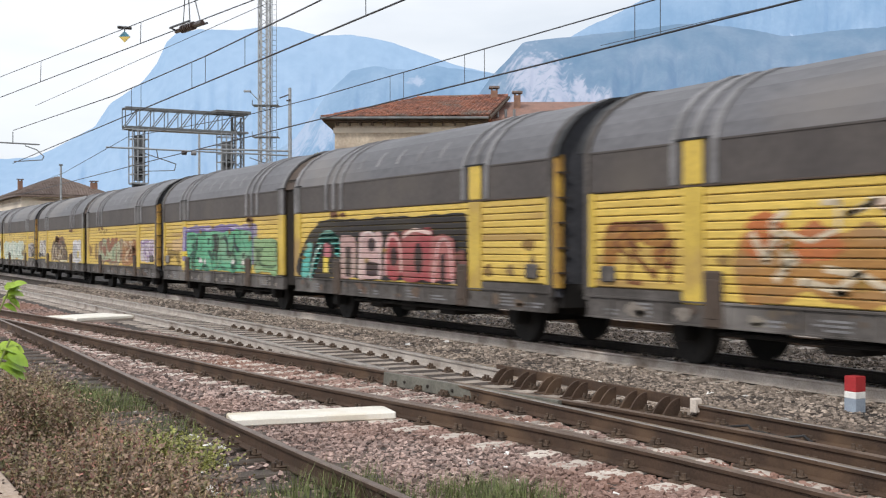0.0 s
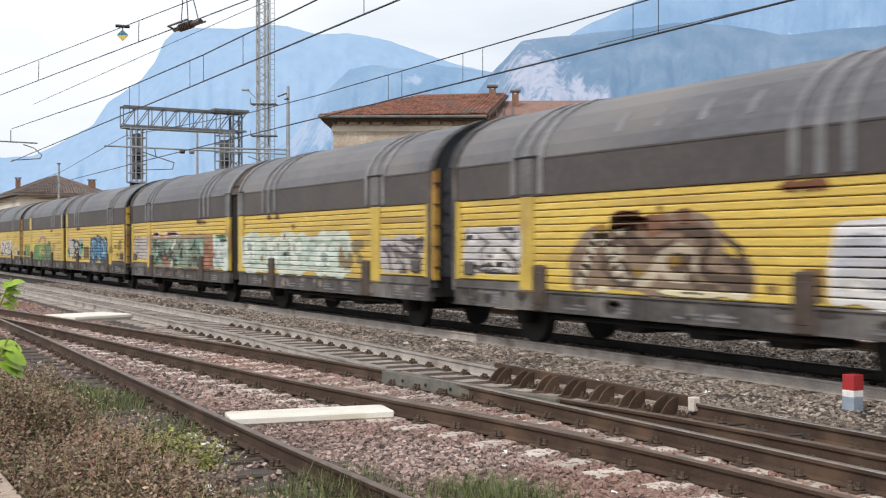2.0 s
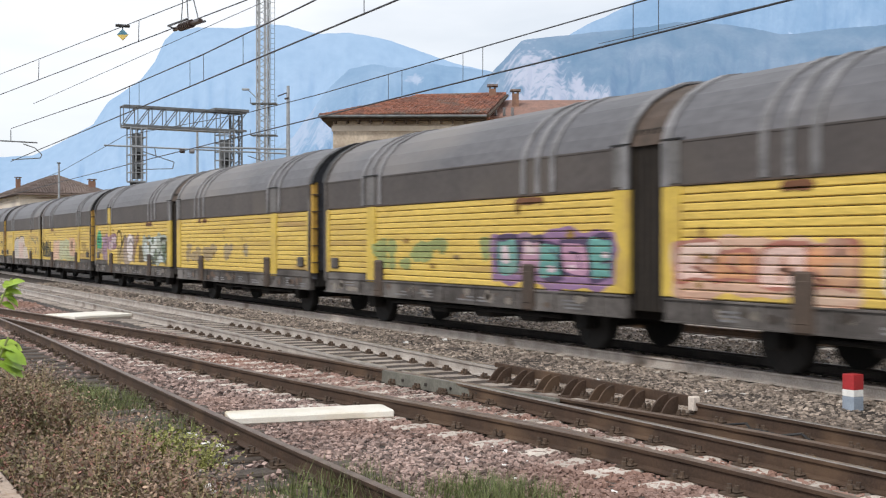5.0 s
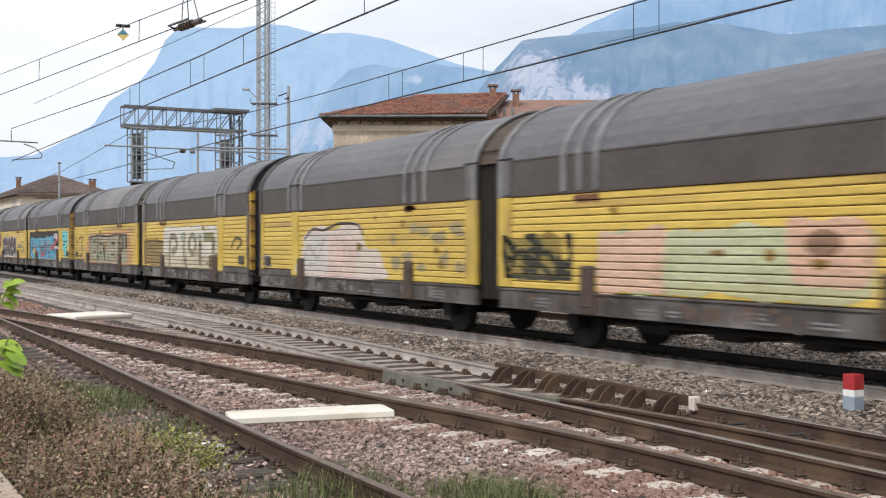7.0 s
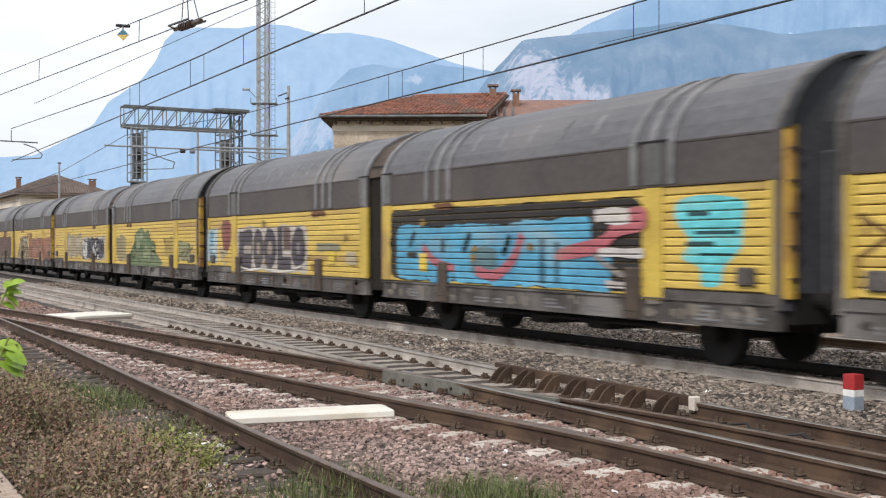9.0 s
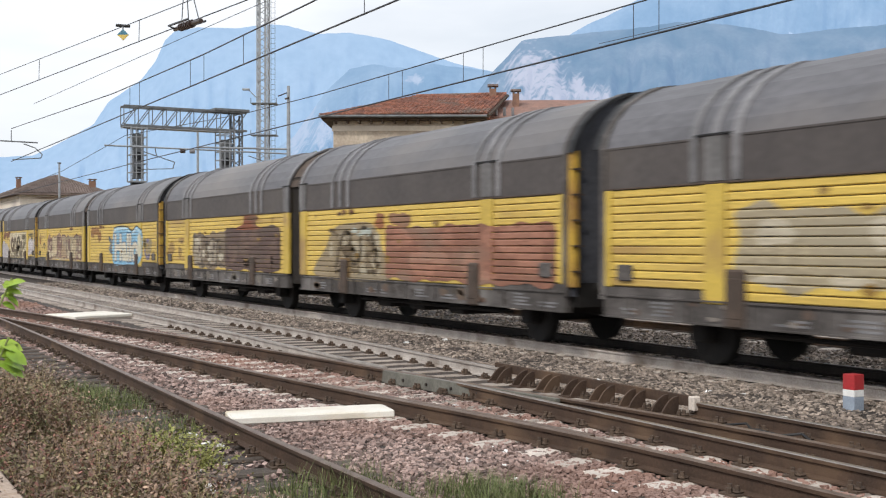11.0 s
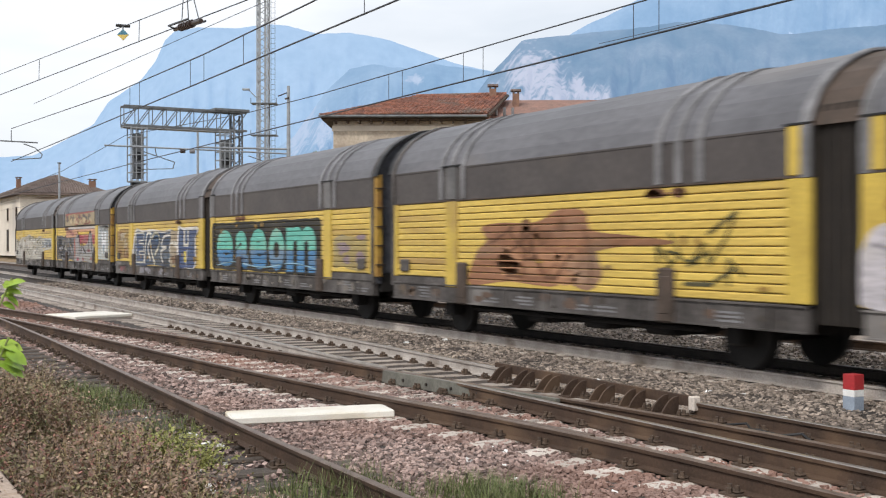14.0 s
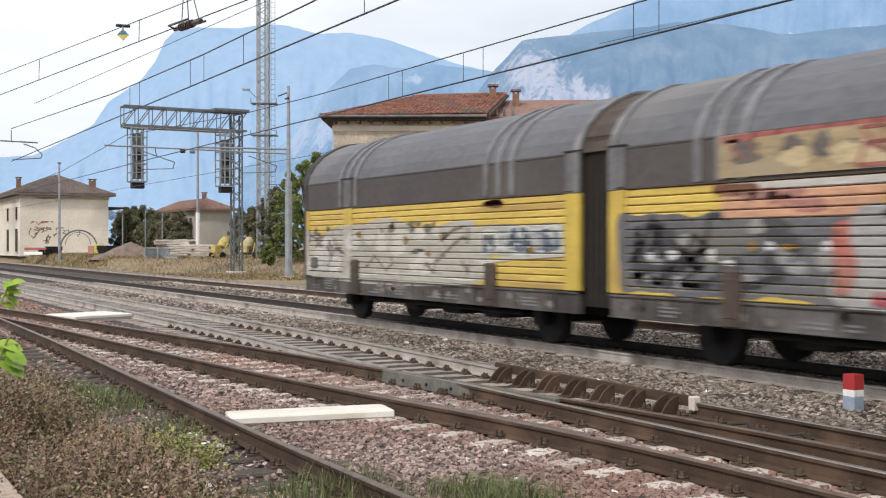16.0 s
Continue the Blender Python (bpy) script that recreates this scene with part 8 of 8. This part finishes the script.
for i, (px, d, top, wpx, k) in enumerate(((540, 88, 272, 70, "leaf"), (512, 92, 300, 64, "leaf"), (562, 90, 262, 66, "leaf"), (490, 96, 326, 60, "leaf_far"), (468, 100, 346, 56, "leaf_far"), (446, 106, 366, 54, "leaf_far"), (590, 92, 275, 60, "leaf"), (475, 80, 428, 26, "leaf"))):
    p = far_point(px, 448, d)
    tree((p[0], p[1], 0.3), far_point(px, top, d)[2] - 0.3, wpx * d / 2000, 40 + i, M[k], "green leafy tree beside the yard", 150, 0.11, 0.06)
for i, (px, d, top, wpx) in enumerate(((212, 150, 372, 40), (238, 146, 364, 44), (266, 144, 368, 44), (294, 142, 376, 44), (318, 150, 372, 44), (258, 132, 392, 50), (280, 131, 394, 50), (225, 140, 362, 44), (252, 138, 360, 40), (280, 136, 374, 44), (308, 134, 378, 40), (330, 170, 366, 40), (240, 137, 385, 60), (300, 133, 390, 50), (425, 150, 366, 40), (440, 140, 384, 40), (415, 160, 390, 50))):
    p = far_point(px, 440, d)
    tree((p[0], p[1], 0.3), far_point(px, top, d)[2] - 0.3, wpx * d / 2000, 60 + i, M["leaf_far"], "dark green tree behind the yard", 170, 0.12, 0.04)


def blades(name, spots, material, label, seed, height, width, lean=0.35, leaves=0, kind_cat="grass"):
    """Grass or weeds as bent tapered blades, some with small side leaves."""
    rnd = random.Random(seed)
    verts, faces = [], []
    for x, y, z, k in spots:
        h = height * k * rnd.uniform(0.5, 1.2)
        a = rnd.uniform(0, 6.28)
        dx, dy = math.cos(a), math.sin(a)
        l = lean * rnd.uniform(0.2, 1.2) * h
        wx, wy = -dy * width * rnd.uniform(0.7, 1.3), dx * width * rnd.uniform(0.7, 1.3)
        b = len(verts)
        verts += [(x - wx, y - wy, z), (x + wx, y + wy, z), (x + dx * l * 0.3 - wx * 0.8, y + dy * l * 0.3 - wy * 0.8, z + h * 0.55), (x + dx * l * 0.3 + wx * 0.8, y + dy * l * 0.3 + wy * 0.8, z + h * 0.55), (x + dx * l, y + dy * l, z + h)]
        faces += [(b, b + 1, b + 3, b + 2), (b + 2, b + 3, b + 4)]
        for q in range(leaves):
            t = rnd.uniform(0.3, 1.0)
            p = Vector((x + dx * l * t * t, y + dy * l * t * t, z + h * t))
            u = Vector((rnd.uniform(-1, 1), rnd.uniform(-1, 1), rnd.uniform(-0.2, 0.8))).normalized() * rnd.uniform(0.02, 0.045)
            v = u.cross(Vector((rnd.uniform(-1, 1), rnd.uniform(-1, 1), 1))).normalized() * rnd.uniform(0.006, 0.014)
            b = len(verts)
            verts += [p, p + u * 0.5 + v, p + u, p + u * 0.5 - v]
            faces.append((b, b + 1, b + 2, b + 3))
    o = mesh_from(name, verts, faces, material)
    return tagged(o, label, kind_cat, kind="stuff")


rv = random.Random(21)


def field(x0, x1, y0, y1, n, keep, k=1.0, z=-0.26):
    out = []
    while len(out) < n:
        x, y = rv.uniform(x0, x1), rv.uniform(y0, y1)
        q = noise.noise(Vector((x * 0.9, y * 0.9, 7))) + keep(x, y)
        if q > rv.random() - 0.5:
            out.append((x, y, z, k * (0.7 + 0.6 * max(0, q + 0.3))))
    return out


def edge_fade(x, y):
    return 0.3 - max(0, x - 2.2) * 1.5 - max(0, y - 13) * 0.12


blades("weeds", field(1.22, 3.1, 5.0, 16, 5200, edge_fade), M["weed_brown"], "dry brown bushy weeds beside the siding", 1, 0.46, 0.0026, 0.7, 14, "weeds")
blades("weeds", field(1.22, 3.0, 5.0, 14, 2900, edge_fade), M["weed_olive"], "olive bushy weeds beside the siding", 2, 0.42, 0.0026, 0.7, 14, "weeds")
blades("weeds", field(1.22, 2.8, 5.0, 12, 800, edge_fade), M["weed_red"], "reddish dry weeds beside the siding", 13, 0.46, 0.0026, 0.6, 12, "weeds")
blades("weeds", field(1.22, 3.2, 5.0, 17, 2600, edge_fade), M["grass_dry"], "straw-coloured dry stalks beside the siding", 16, 0.54, 0.0024, 0.6, 0, "weeds")
blades("weeds", field(1.22, 3.2, 5.0, 16, 3200, edge_fade), M["grass_green"], "green weeds among dry stalks", 3, 0.34, 0.0036, 0.7, 5, "weeds")
blades("grass", field(2.6, 3.6, 11.0, 16.5, 2500, lambda x, y: 0.5 - abs(y - 13.8) * 0.25 - abs(x - 3.1)), M["grass_green"], "soft green grass tuft by the rail", 4, 0.22, 0.004, 0.7)
blades("grass", field(2.4, 4.0, 5.2, 8.4, 3200, lambda x, y: 0.3 - abs(x - 3.3) * 0.3), M["grass_green"], "green grass at the siding", 5, 0.27, 0.003, 0.6)
blades("grass", field(2.2, 3.2, 9.4, 10.9, 420, lambda x, y: 0.5 - abs(x - 2.8)), M["weed_yellow"], "yellow-green low weeds on the timbers", 6, 0.3, 0.003, 0.9, 14, "weeds")
blades("weeds", field(1.5, 2.6, 11.0, 14.5, 900, lambda x, y: 0.2), M["weed_pale"], "pale olive seed stalks beside the siding", 12, 0.5, 0.003, 0.5, 3, "weeds")


blades("grass", field(4.2, 5.2, 6.8, 7.8, 1500, lambda x, y: 0.4 - abs(x - 4.75)), M["grass_green"], "green grass tuft between the rails", 7, 0.26, 0.003, 0.6)


def bank_spots(n):
    out = []
    while len(out) < n:
        d, px = rv.uniform(66, 125), rv.uniform(-40, 640)
        p = far_point(px, 450, d)
        if p[0] > 20.2:
            t = min(max((d - 80) / 10, 0), 1)
            k = min(max((p[0] - 20.5) / 1.5, 0), 1)
            out.append((p[0], p[1], -0.34 + t * t * (3 - 2 * t) * k, rv.uniform(0.5, 1.1)))
    return out


blades("grass", bank_spots(24000), M["grass_bank"], "dry tan grass on the bank behind the tracks", 8, 0.2, 0.02, 1.2)
blades("grass", bank_spots(9000), M["weed_brown"], "brown stalks on the bank behind the tracks", 10, 0.26, 0.016, 1.1)
blades("grass", bank_spots(6000), M["grass_green"], "green tufts on the bank behind the tracks", 9, 0.26, 0.02, 1.1)


def slope_spots(n):
    out = []
    while len(out) < n:
        d, px = rv.uniform(92, 126), rv.uniform(-30, 330)
        p = far_point(px, 450, d)
        if p[0] > 20.3:
            k = min(max((p[0] - 20.5) / 1.5, 0), 1)
            out.append((p[0], p[1], -0.34 + k, rv.uniform(0.5, 1.3)))
    return out


blades("grass", slope_spots(12000), M["grass_bank"], "dry grass on the slope before the houses", 14, 0.26, 0.024, 1.1)
blades("grass", slope_spots(5000), M["grass_green"], "green grass on the slope before the houses", 15, 0.3, 0.024, 1.1)


def leafy_shoot(p, seed, n, size, label):
    """A shoot with broad pointed leaves on short stalks."""
    rnd = random.Random(seed)
    e = empty("leafy_shoot", pose(*p), label, "plant", "leafy shoots")
    top = Vector((0.1, 0.0, 0.9))
    bm = rod(bmesh.new(), (-0.35, 0, -0.75), top * 0.1, 0.006, 6)
    part("stem", bm, M["leaf"], e)
    for i in range(n):
        a = rnd.uniform(-0.9, 0.9)
        c = Vector((rnd.uniform(-0.05, 0.0), rnd.uniform(-0.05, 0.05), rnd.uniform(-0.07, 0.06)))
        d = Vector((math.cos(a), math.sin(a) * 0.6, rnd.uniform(-0.5, 0.4))).normalized()
        side = d.cross(Vector((rnd.uniform(-0.3, 0.3), -0.6, 1))).normalized()
        up = side.cross(d)
        s = size * rnd.uniform(0.7, 1.2)
        bm = bmesh.new()
        rows = []
        for k in range(7):
            t = k / 6
            w = s * 0.36 * math.sin(math.pi * min(0.98, t * 0.9 + 0.08)) ** 0.8
            mid = c + d * s * t - up * s * 0.25 * t * t
            rows.append([bm.verts.new(mid - side * w + up * w * 0.25), bm.verts.new(mid), bm.verts.new(mid + side * w + up * w * 0.25)])
        for r0, r1 in zip(rows, rows[1:]):
            for j in range(2):
                bm.faces.new((r0[j], r0[j + 1], r1[j + 1], r1[j]))
        part("leaf", bm, M["leaf_bright"], e, smooth=True)
    return e


q = far_point(18, 518, 7.0)
leafy_shoot(q, 3, 15, 0.085, "bright green leafy shoot at the platform edge")
q = far_point(12, 626, 6.2)
leafy_shoot(q, 5, 15, 0.11, "broad green leaves hanging at the platform edge")


# ---- platform edge ----
def platform_edge():
    e = empty("pavement", pose(0, 0, 0), "worn pinkish stone platform edge", "platform", kind="structure")
    part("platform_fill", box(bmesh.new(), -6, 0.72, -25, 30, -0.3, 0.22), M["earth"], e)
    first = None
    for i in range(30):
        if first is None:
            first = o = part("kerb_stone", box(bmesh.new(), 0.73, 1.14, 0.01, 1.19, -0.3, 0.25, bevel=0.02), M["kerb"], e)
        else:
            o = share("kerb_stone", first, e)
        o.location = (0, -12 + i * 1.2, 0)


M["kerb"] = mat("pink_stone", (0.42, 0.33, 0.26), (0.33, 0.25, 0.2), scale=3, fine=40, bump=0.4)
platform_edge()


# ---- yard clutter ----
def yard(px, py, d):
    p = far_point(px, py, d)
    return p


def mixer(px, d, label, colour, seed):
    p = yard(px, 452, d)
    e = empty("cement_mixer", Matrix.Translation((p[0], p[1], 0.62)) @ pose(0, 0, 0, 0, 0, 20 + seed * 30), label, "cement mixer", "cement mixers")
    bm = rod(bmesh.new(), (0, 0, 0.95), (0.2, 0, 1.3), 0.36, 16, 0.46)
    rod(bm, (0.2, 0, 1.3), (0.4, 0, 1.72), 0.46, 16, 0.24)
    part("drum", bm, colour, e)
    bm = bmesh.new()
    for y in (-0.6, 0.6):
        rod(bm, (-0.6, y, 0.1), (0.1, y, 1.3), 0.05, 6)
        rod(bm, (0.6, y, 0.1), (0.1, y, 1.3), 0.05, 6)
    rod(bm, (-0.6, -0.6, 0.3), (-0.6, 0.6, 0.3), 0.05, 6)
    part("frame", bm, colour, e)
    for y in (-0.7, 0.7):
        part("wheel", rod(bmesh.new(), (-0.5, y - 0.06, 0.28), (-0.5, y + 0.06, 0.28), 0.28, 14), M["black"], e)
    part("motor_box", box(bmesh.new(), -0.95, -0.35, -0.3, 0.3, 0.5, 1.1, bevel=0.04), colour, e)


mixer(393, 92, "yellow cement mixer in the yard", paint("c4ae58"), 0)
mixer(438, 93, "pale yellow cement mixer in the yard", paint("bfae7c"), 1)


def heap():
    p = yard(232, 452, 98)
    bm = bmesh.new()
    rows = []
    for j in range(15):
        for i in range(29):
            x, y = (i / 14 - 1) * 3.4, (j / 7 - 1) * 2.4
            r = math.sqrt((x / 3.4) ** 2 + (y / 2.4) ** 2)
            z = max(0, 1.45 * (1 - r) + 0.12 * noise.noise(Vector((x * 2, y * 2, 1)))) if r < 1 else -0.1
            rows.append(bm.verts.new((p[0] + x, p[1] + y, 0.6 + z)))
    for j in range(14):
        for i in range(28):
            bm.faces.new((rows[j * 29 + i], rows[j * 29 + i + 1], rows[(j + 1) * 29 + i + 1], rows[(j + 1) * 29 + i]))
    tagged(part("gravel_heap", bm, M["heap"]), "heap of brown gravel in the yard", "gravel heap")


M["heap"] = mat("brown_gravel", (0.22, 0.16, 0.125), (0.15, 0.11, 0.085), scale=2, fine=14, bump=0.9, spread=0.3)
heap()


def sleeper_stack(px, d, rows, cols, label, length=2.4, loose=0.06):
    p = yard(px, 452, d)
    e = empty("sleeper_stack", pose(p[0], p[1], 0.62, 0, 0, -YAW), label, "stack", "stacks in the yard")
    first = None
    rnd = random.Random(int(px))
    for r in range(rows):
        for c in range(cols):
            if first is None:
                first = o = part("sleeper", box(bmesh.new(), -length / 2, length / 2, -0.12, 0.12, 0, 0.17, bevel=0.02), M["concrete"], e)
            else:
                o = share("sleeper", first, e)
            o.location = (rnd.uniform(-0.3, 0.3) * (1 + r * 0.12), c * 0.27 - cols * 0.13, r * 0.2)
            o.rotation_euler = (0, rnd.uniform(-loose, loose) * 0.2, rnd.uniform(-loose, loose))


sleeper_stack(314, 96, 8, 4, "jumbled stack of weathered beams", 2.8, 0.3)
sleeper_stack(357, 94, 6, 4, "lower stack of pale concrete sleepers", 1.5)


def crate(px, d, w, h, k, label):
    p = yard(px, 452, d)
    e = empty("crate", pose(p[0], p[1], 0.6, 0, 0, -YAW + 12), label, "crate", "crates in the yard")
    part("body", box(bmesh.new(), -w / 2, w / 2, -w / 2, w / 2, 0, h, bevel=0.02), M[k], e)
    bm = bmesh.new()
    for x in (-w / 2, w / 2):
        for y in (-w / 2, w / 2):
            box(bm, x - 0.06, x + 0.06, y - 0.06, y + 0.06, 0, h + 0.02)
    for z in (0.0, h - 0.08):
        box(bm, -w / 2 - 0.05, w / 2 + 0.05, -w / 2 - 0.05, -w / 2 - 0.01, z, z + 0.1)
    part("rim", bm, M["galv"], e)


crate(268, 92, 1.0, 0.95, "galv_dark", "grey metal crate with a pale rim")
crate(290, 94, 0.8, 0.9, "galv", "pale grey metal crate")
crate(302, 90, 1.1, 0.3, "white", "low white box on the ground")


# a round tub shape stands in for each black tarp-covered hump
def tub(px, d, r, k, label):
    p = yard(px, 450, d)
    e = empty("tub", pose(p[0], p[1], 0.75), label, "tub", "tubs in the yard")
    bm = rod(bmesh.new(), (0, 0, 0), (0, 0, r * 0.9), r * 0.85, 18, r)
    rod(bm, (0, 0, r * 0.9), (0, 0, r * 1.0), r * 1.06, 18)
    part("body", bm, M[k], e)
    for s in (-1, 1):
        part("handle", box(bmesh.new(), s * r - 0.08, s * r + 0.08, -0.1, 0.1, r * 0.6, r * 0.7), M[k], e)


tub(95, 118, 0.85, "black", "large black tub-shaped hump before the cream house")
tub(78, 117, 0.6, "black", "black tub-shaped hump before the cream house")
tub(188, 116, 0.95, "black", "large black tub-shaped hump beside a yellow board")


def board(px, d, w, h, colour, label, z=1.0):
    p = yard(px, 450, d)
    e = empty("board", pose(p[0], p[1], z, -14, 0, -YAW), label, "board", "boards in the yard")
    part("panel", box(bmesh.new(), -w / 2, w / 2, -0.04, 0.04, 0, h, bevel=0.01), colour, e)
    for s in (-1, 1):
        part("stay", rod(bmesh.new(), (s * w * 0.4, 0.04, h * 0.8), (s * w * 0.4, 0.5, -0.2), 0.03, 6), M["galv"], e)


board(62, 116, 2.2, 0.24, paint("a84440"), "red and white barrier board", 1.25)
board(173, 117, 0.9, 1.1, paint("c4b84c"), "yellow panel leaning in the yard", 0.8)
board(160, 115, 0.6, 0.9, paint("b07060"), "orange panel leaning in the yard", 0.8)
board(58, 115.5, 1.9, 0.3, M["white"], "white plank before the house", 0.75)


# ---- loose stones ----
def stones(name, regions, material, label, seed):
    rs = np.random.RandomState(seed)
    cube = np.array([(x, y, z) for x in (-1, 1) for y in (-1, 1) for z in (-1, 1)], float)
    quads = np.array([(0, 1, 3, 2), (4, 6, 7, 5), (0, 4, 5, 1), (2, 3, 7, 6), (0, 2, 6, 4), (1, 5, 7, 3)])
    vs, fs, base = [], [], 0
    for x0, x1, y0, y1, n, r, base_z in regions:
        x, y = rs.uniform(x0, x1, n), rs.uniform(y0, y1, n)
        keep = np.ones(n, bool)
        for keys in (N1, N2, N3, MN, MF, TN, TF):
            xr = np.interp(y, [k[0] for k in keys], [k[1] for k in keys])
            keep &= np.abs(x - xr) > 0.1
        x, y = x[keep], y[keep]
        n = len(x)
        rad = r * rs.uniform(0.55, 1.3, n)
        pts = cube[None] * rs.uniform(0.35, 1.1, (n, 8, 3)) * rad[:, None, None] * np.array([1, 0.85, 0.62])
        a, b = rs.uniform(0, 6.28, n), rs.uniform(-0.6, 0.6, n)
        ca, sa, cb, sb = np.cos(a), np.sin(a), np.cos(b), np.sin(b)
        xx, zz = pts[:, :, 0] * cb[:, None] + pts[:, :, 2] * sb[:, None], -pts[:, :, 0] * sb[:, None] + pts[:, :, 2] * cb[:, None]
        px, py = xx * ca[:, None] - pts[:, :, 1] * sa[:, None], xx * sa[:, None] + pts[:, :, 1] * ca[:, None]
        z = base_z + rs.uniform(-0.01, 0.022, n)
        p = np.stack([px + x[:, None], py + y[:, None], zz + z[:, None]], 2).reshape(-1, 3)
        f = (quads[None] + (np.arange(n) * 8)[:, None, None]).reshape(-1, 4) + base
        base += n * 8
        vs.append(p)
        fs.append(f)
    v, f = np.concatenate(vs), np.concatenate(fs)
    me = bpy.data.meshes.new(name)
    me.vertices.add(len(v))
    me.vertices.foreach_set("co", v.astype(np.float32).ravel())
    me.loops.add(len(f) * 4)
    me.loops.foreach_set("vertex_index", f.astype(np.int32).ravel())
    me.polygons.add(len(f))
    me.polygons.foreach_set("loop_start", np.arange(0, len(f) * 4, 4, dtype=np.int32))
    me.polygons.foreach_set("loop_total", np.full(len(f), 4, dtype=np.int32))
    me.polygons.foreach_set("use_smooth", np.zeros(len(f), dtype=bool))
    me.update(calc_edges=True)
    me.materials.append(material)
    return tagged(new(name, me), label, "ballast", kind="stuff")


B = -0.205
stones("ballast_stones", [(3.7, 7.9, 5.0, 14, 33000, 0.027, B), (2.4, 3.6, 5.5, 20, 2200, 0.028, B), (3.7, 7.0, 14, 26, 20000, 0.033, B), (2.8, 6.6, 26, 45, 9000, 0.048, B)], M["stone"], "reddish brown crushed ballast stones", 1)
stones("ballast_stones", [(8.9, 11.55, 7, 16, 14000, 0.033, B), (8.9, 11.55, 16, 30, 10000, 0.04, B), (8.9, 11.55, 30, 60, 5000, 0.055, B), (11.7, 16.6, 8, 24, 11000, 0.042, B), (13.2, 20, 24, 60, 6000, 0.06, B)], M["stone_grey"], "grey-brown crushed ballast stones", 2)
stones("ballast_stones", [(7.4, 8.9, 13.8, 32, 5000, 0.02, -0.208), (7.4, 9.0, 32, 60, 2000, 0.028, -0.212)], M["stone_dark"], "dark brown ballast stones between the rails", 4)
stones("pale_stones", [(3.8, 7.2, 6.0, 18, 50, 0.04, B), (2.4, 3.5, 8, 14, 26, 0.05, B), (9, 11.4, 8, 20, 16, 0.06, B)], M["white"], "scattered white stones", 3)

TRAVEL = [(0.0, 0.0), (1.0, 22.6), (2.0, 45.31), (3.0, 68.03), (4.0, 90.76), (6.5, 147.12), (7.5, 169.6), (8.8, 198.67), (11.5, 259.16), (13.3, 299.35), (14.2, 319.4), (15.2, 341.8), (16.0, 359.6)]


def motions():
    for wagon, s0 in zip(wagons, START):
        walk(wagon, [(t, pose(XC, s0 - d, 0)) for t, d in TRAVEL])
    # wheels turn as the train rolls by; the copies take over the same keys
    turning = {}
    for wheelset in [o for o in first_wagon.children if o.name.startswith("wheelset")]:
        b = wheelset.location.copy()
        walk(wheelset, [(i / FPS, pose(b.x, b.y, b.z, 86.0 * i, 0, 0)) for i in range(int(16 * FPS) + 1)])
        turning[round(b.y, 2)] = wheelset.animation_data
    for wagon in wagons[1:]:
        for o in wagon.children:
            if o.name.startswith("wheelset"):
                keys = turning[round(o.location.y, 2)]
                o.rotation_mode = "QUATERNION"
                o.animation_data_create()
                o.animation_data.action = keys.action
                o.animation_data.action_slot = keys.action_slot


motions()
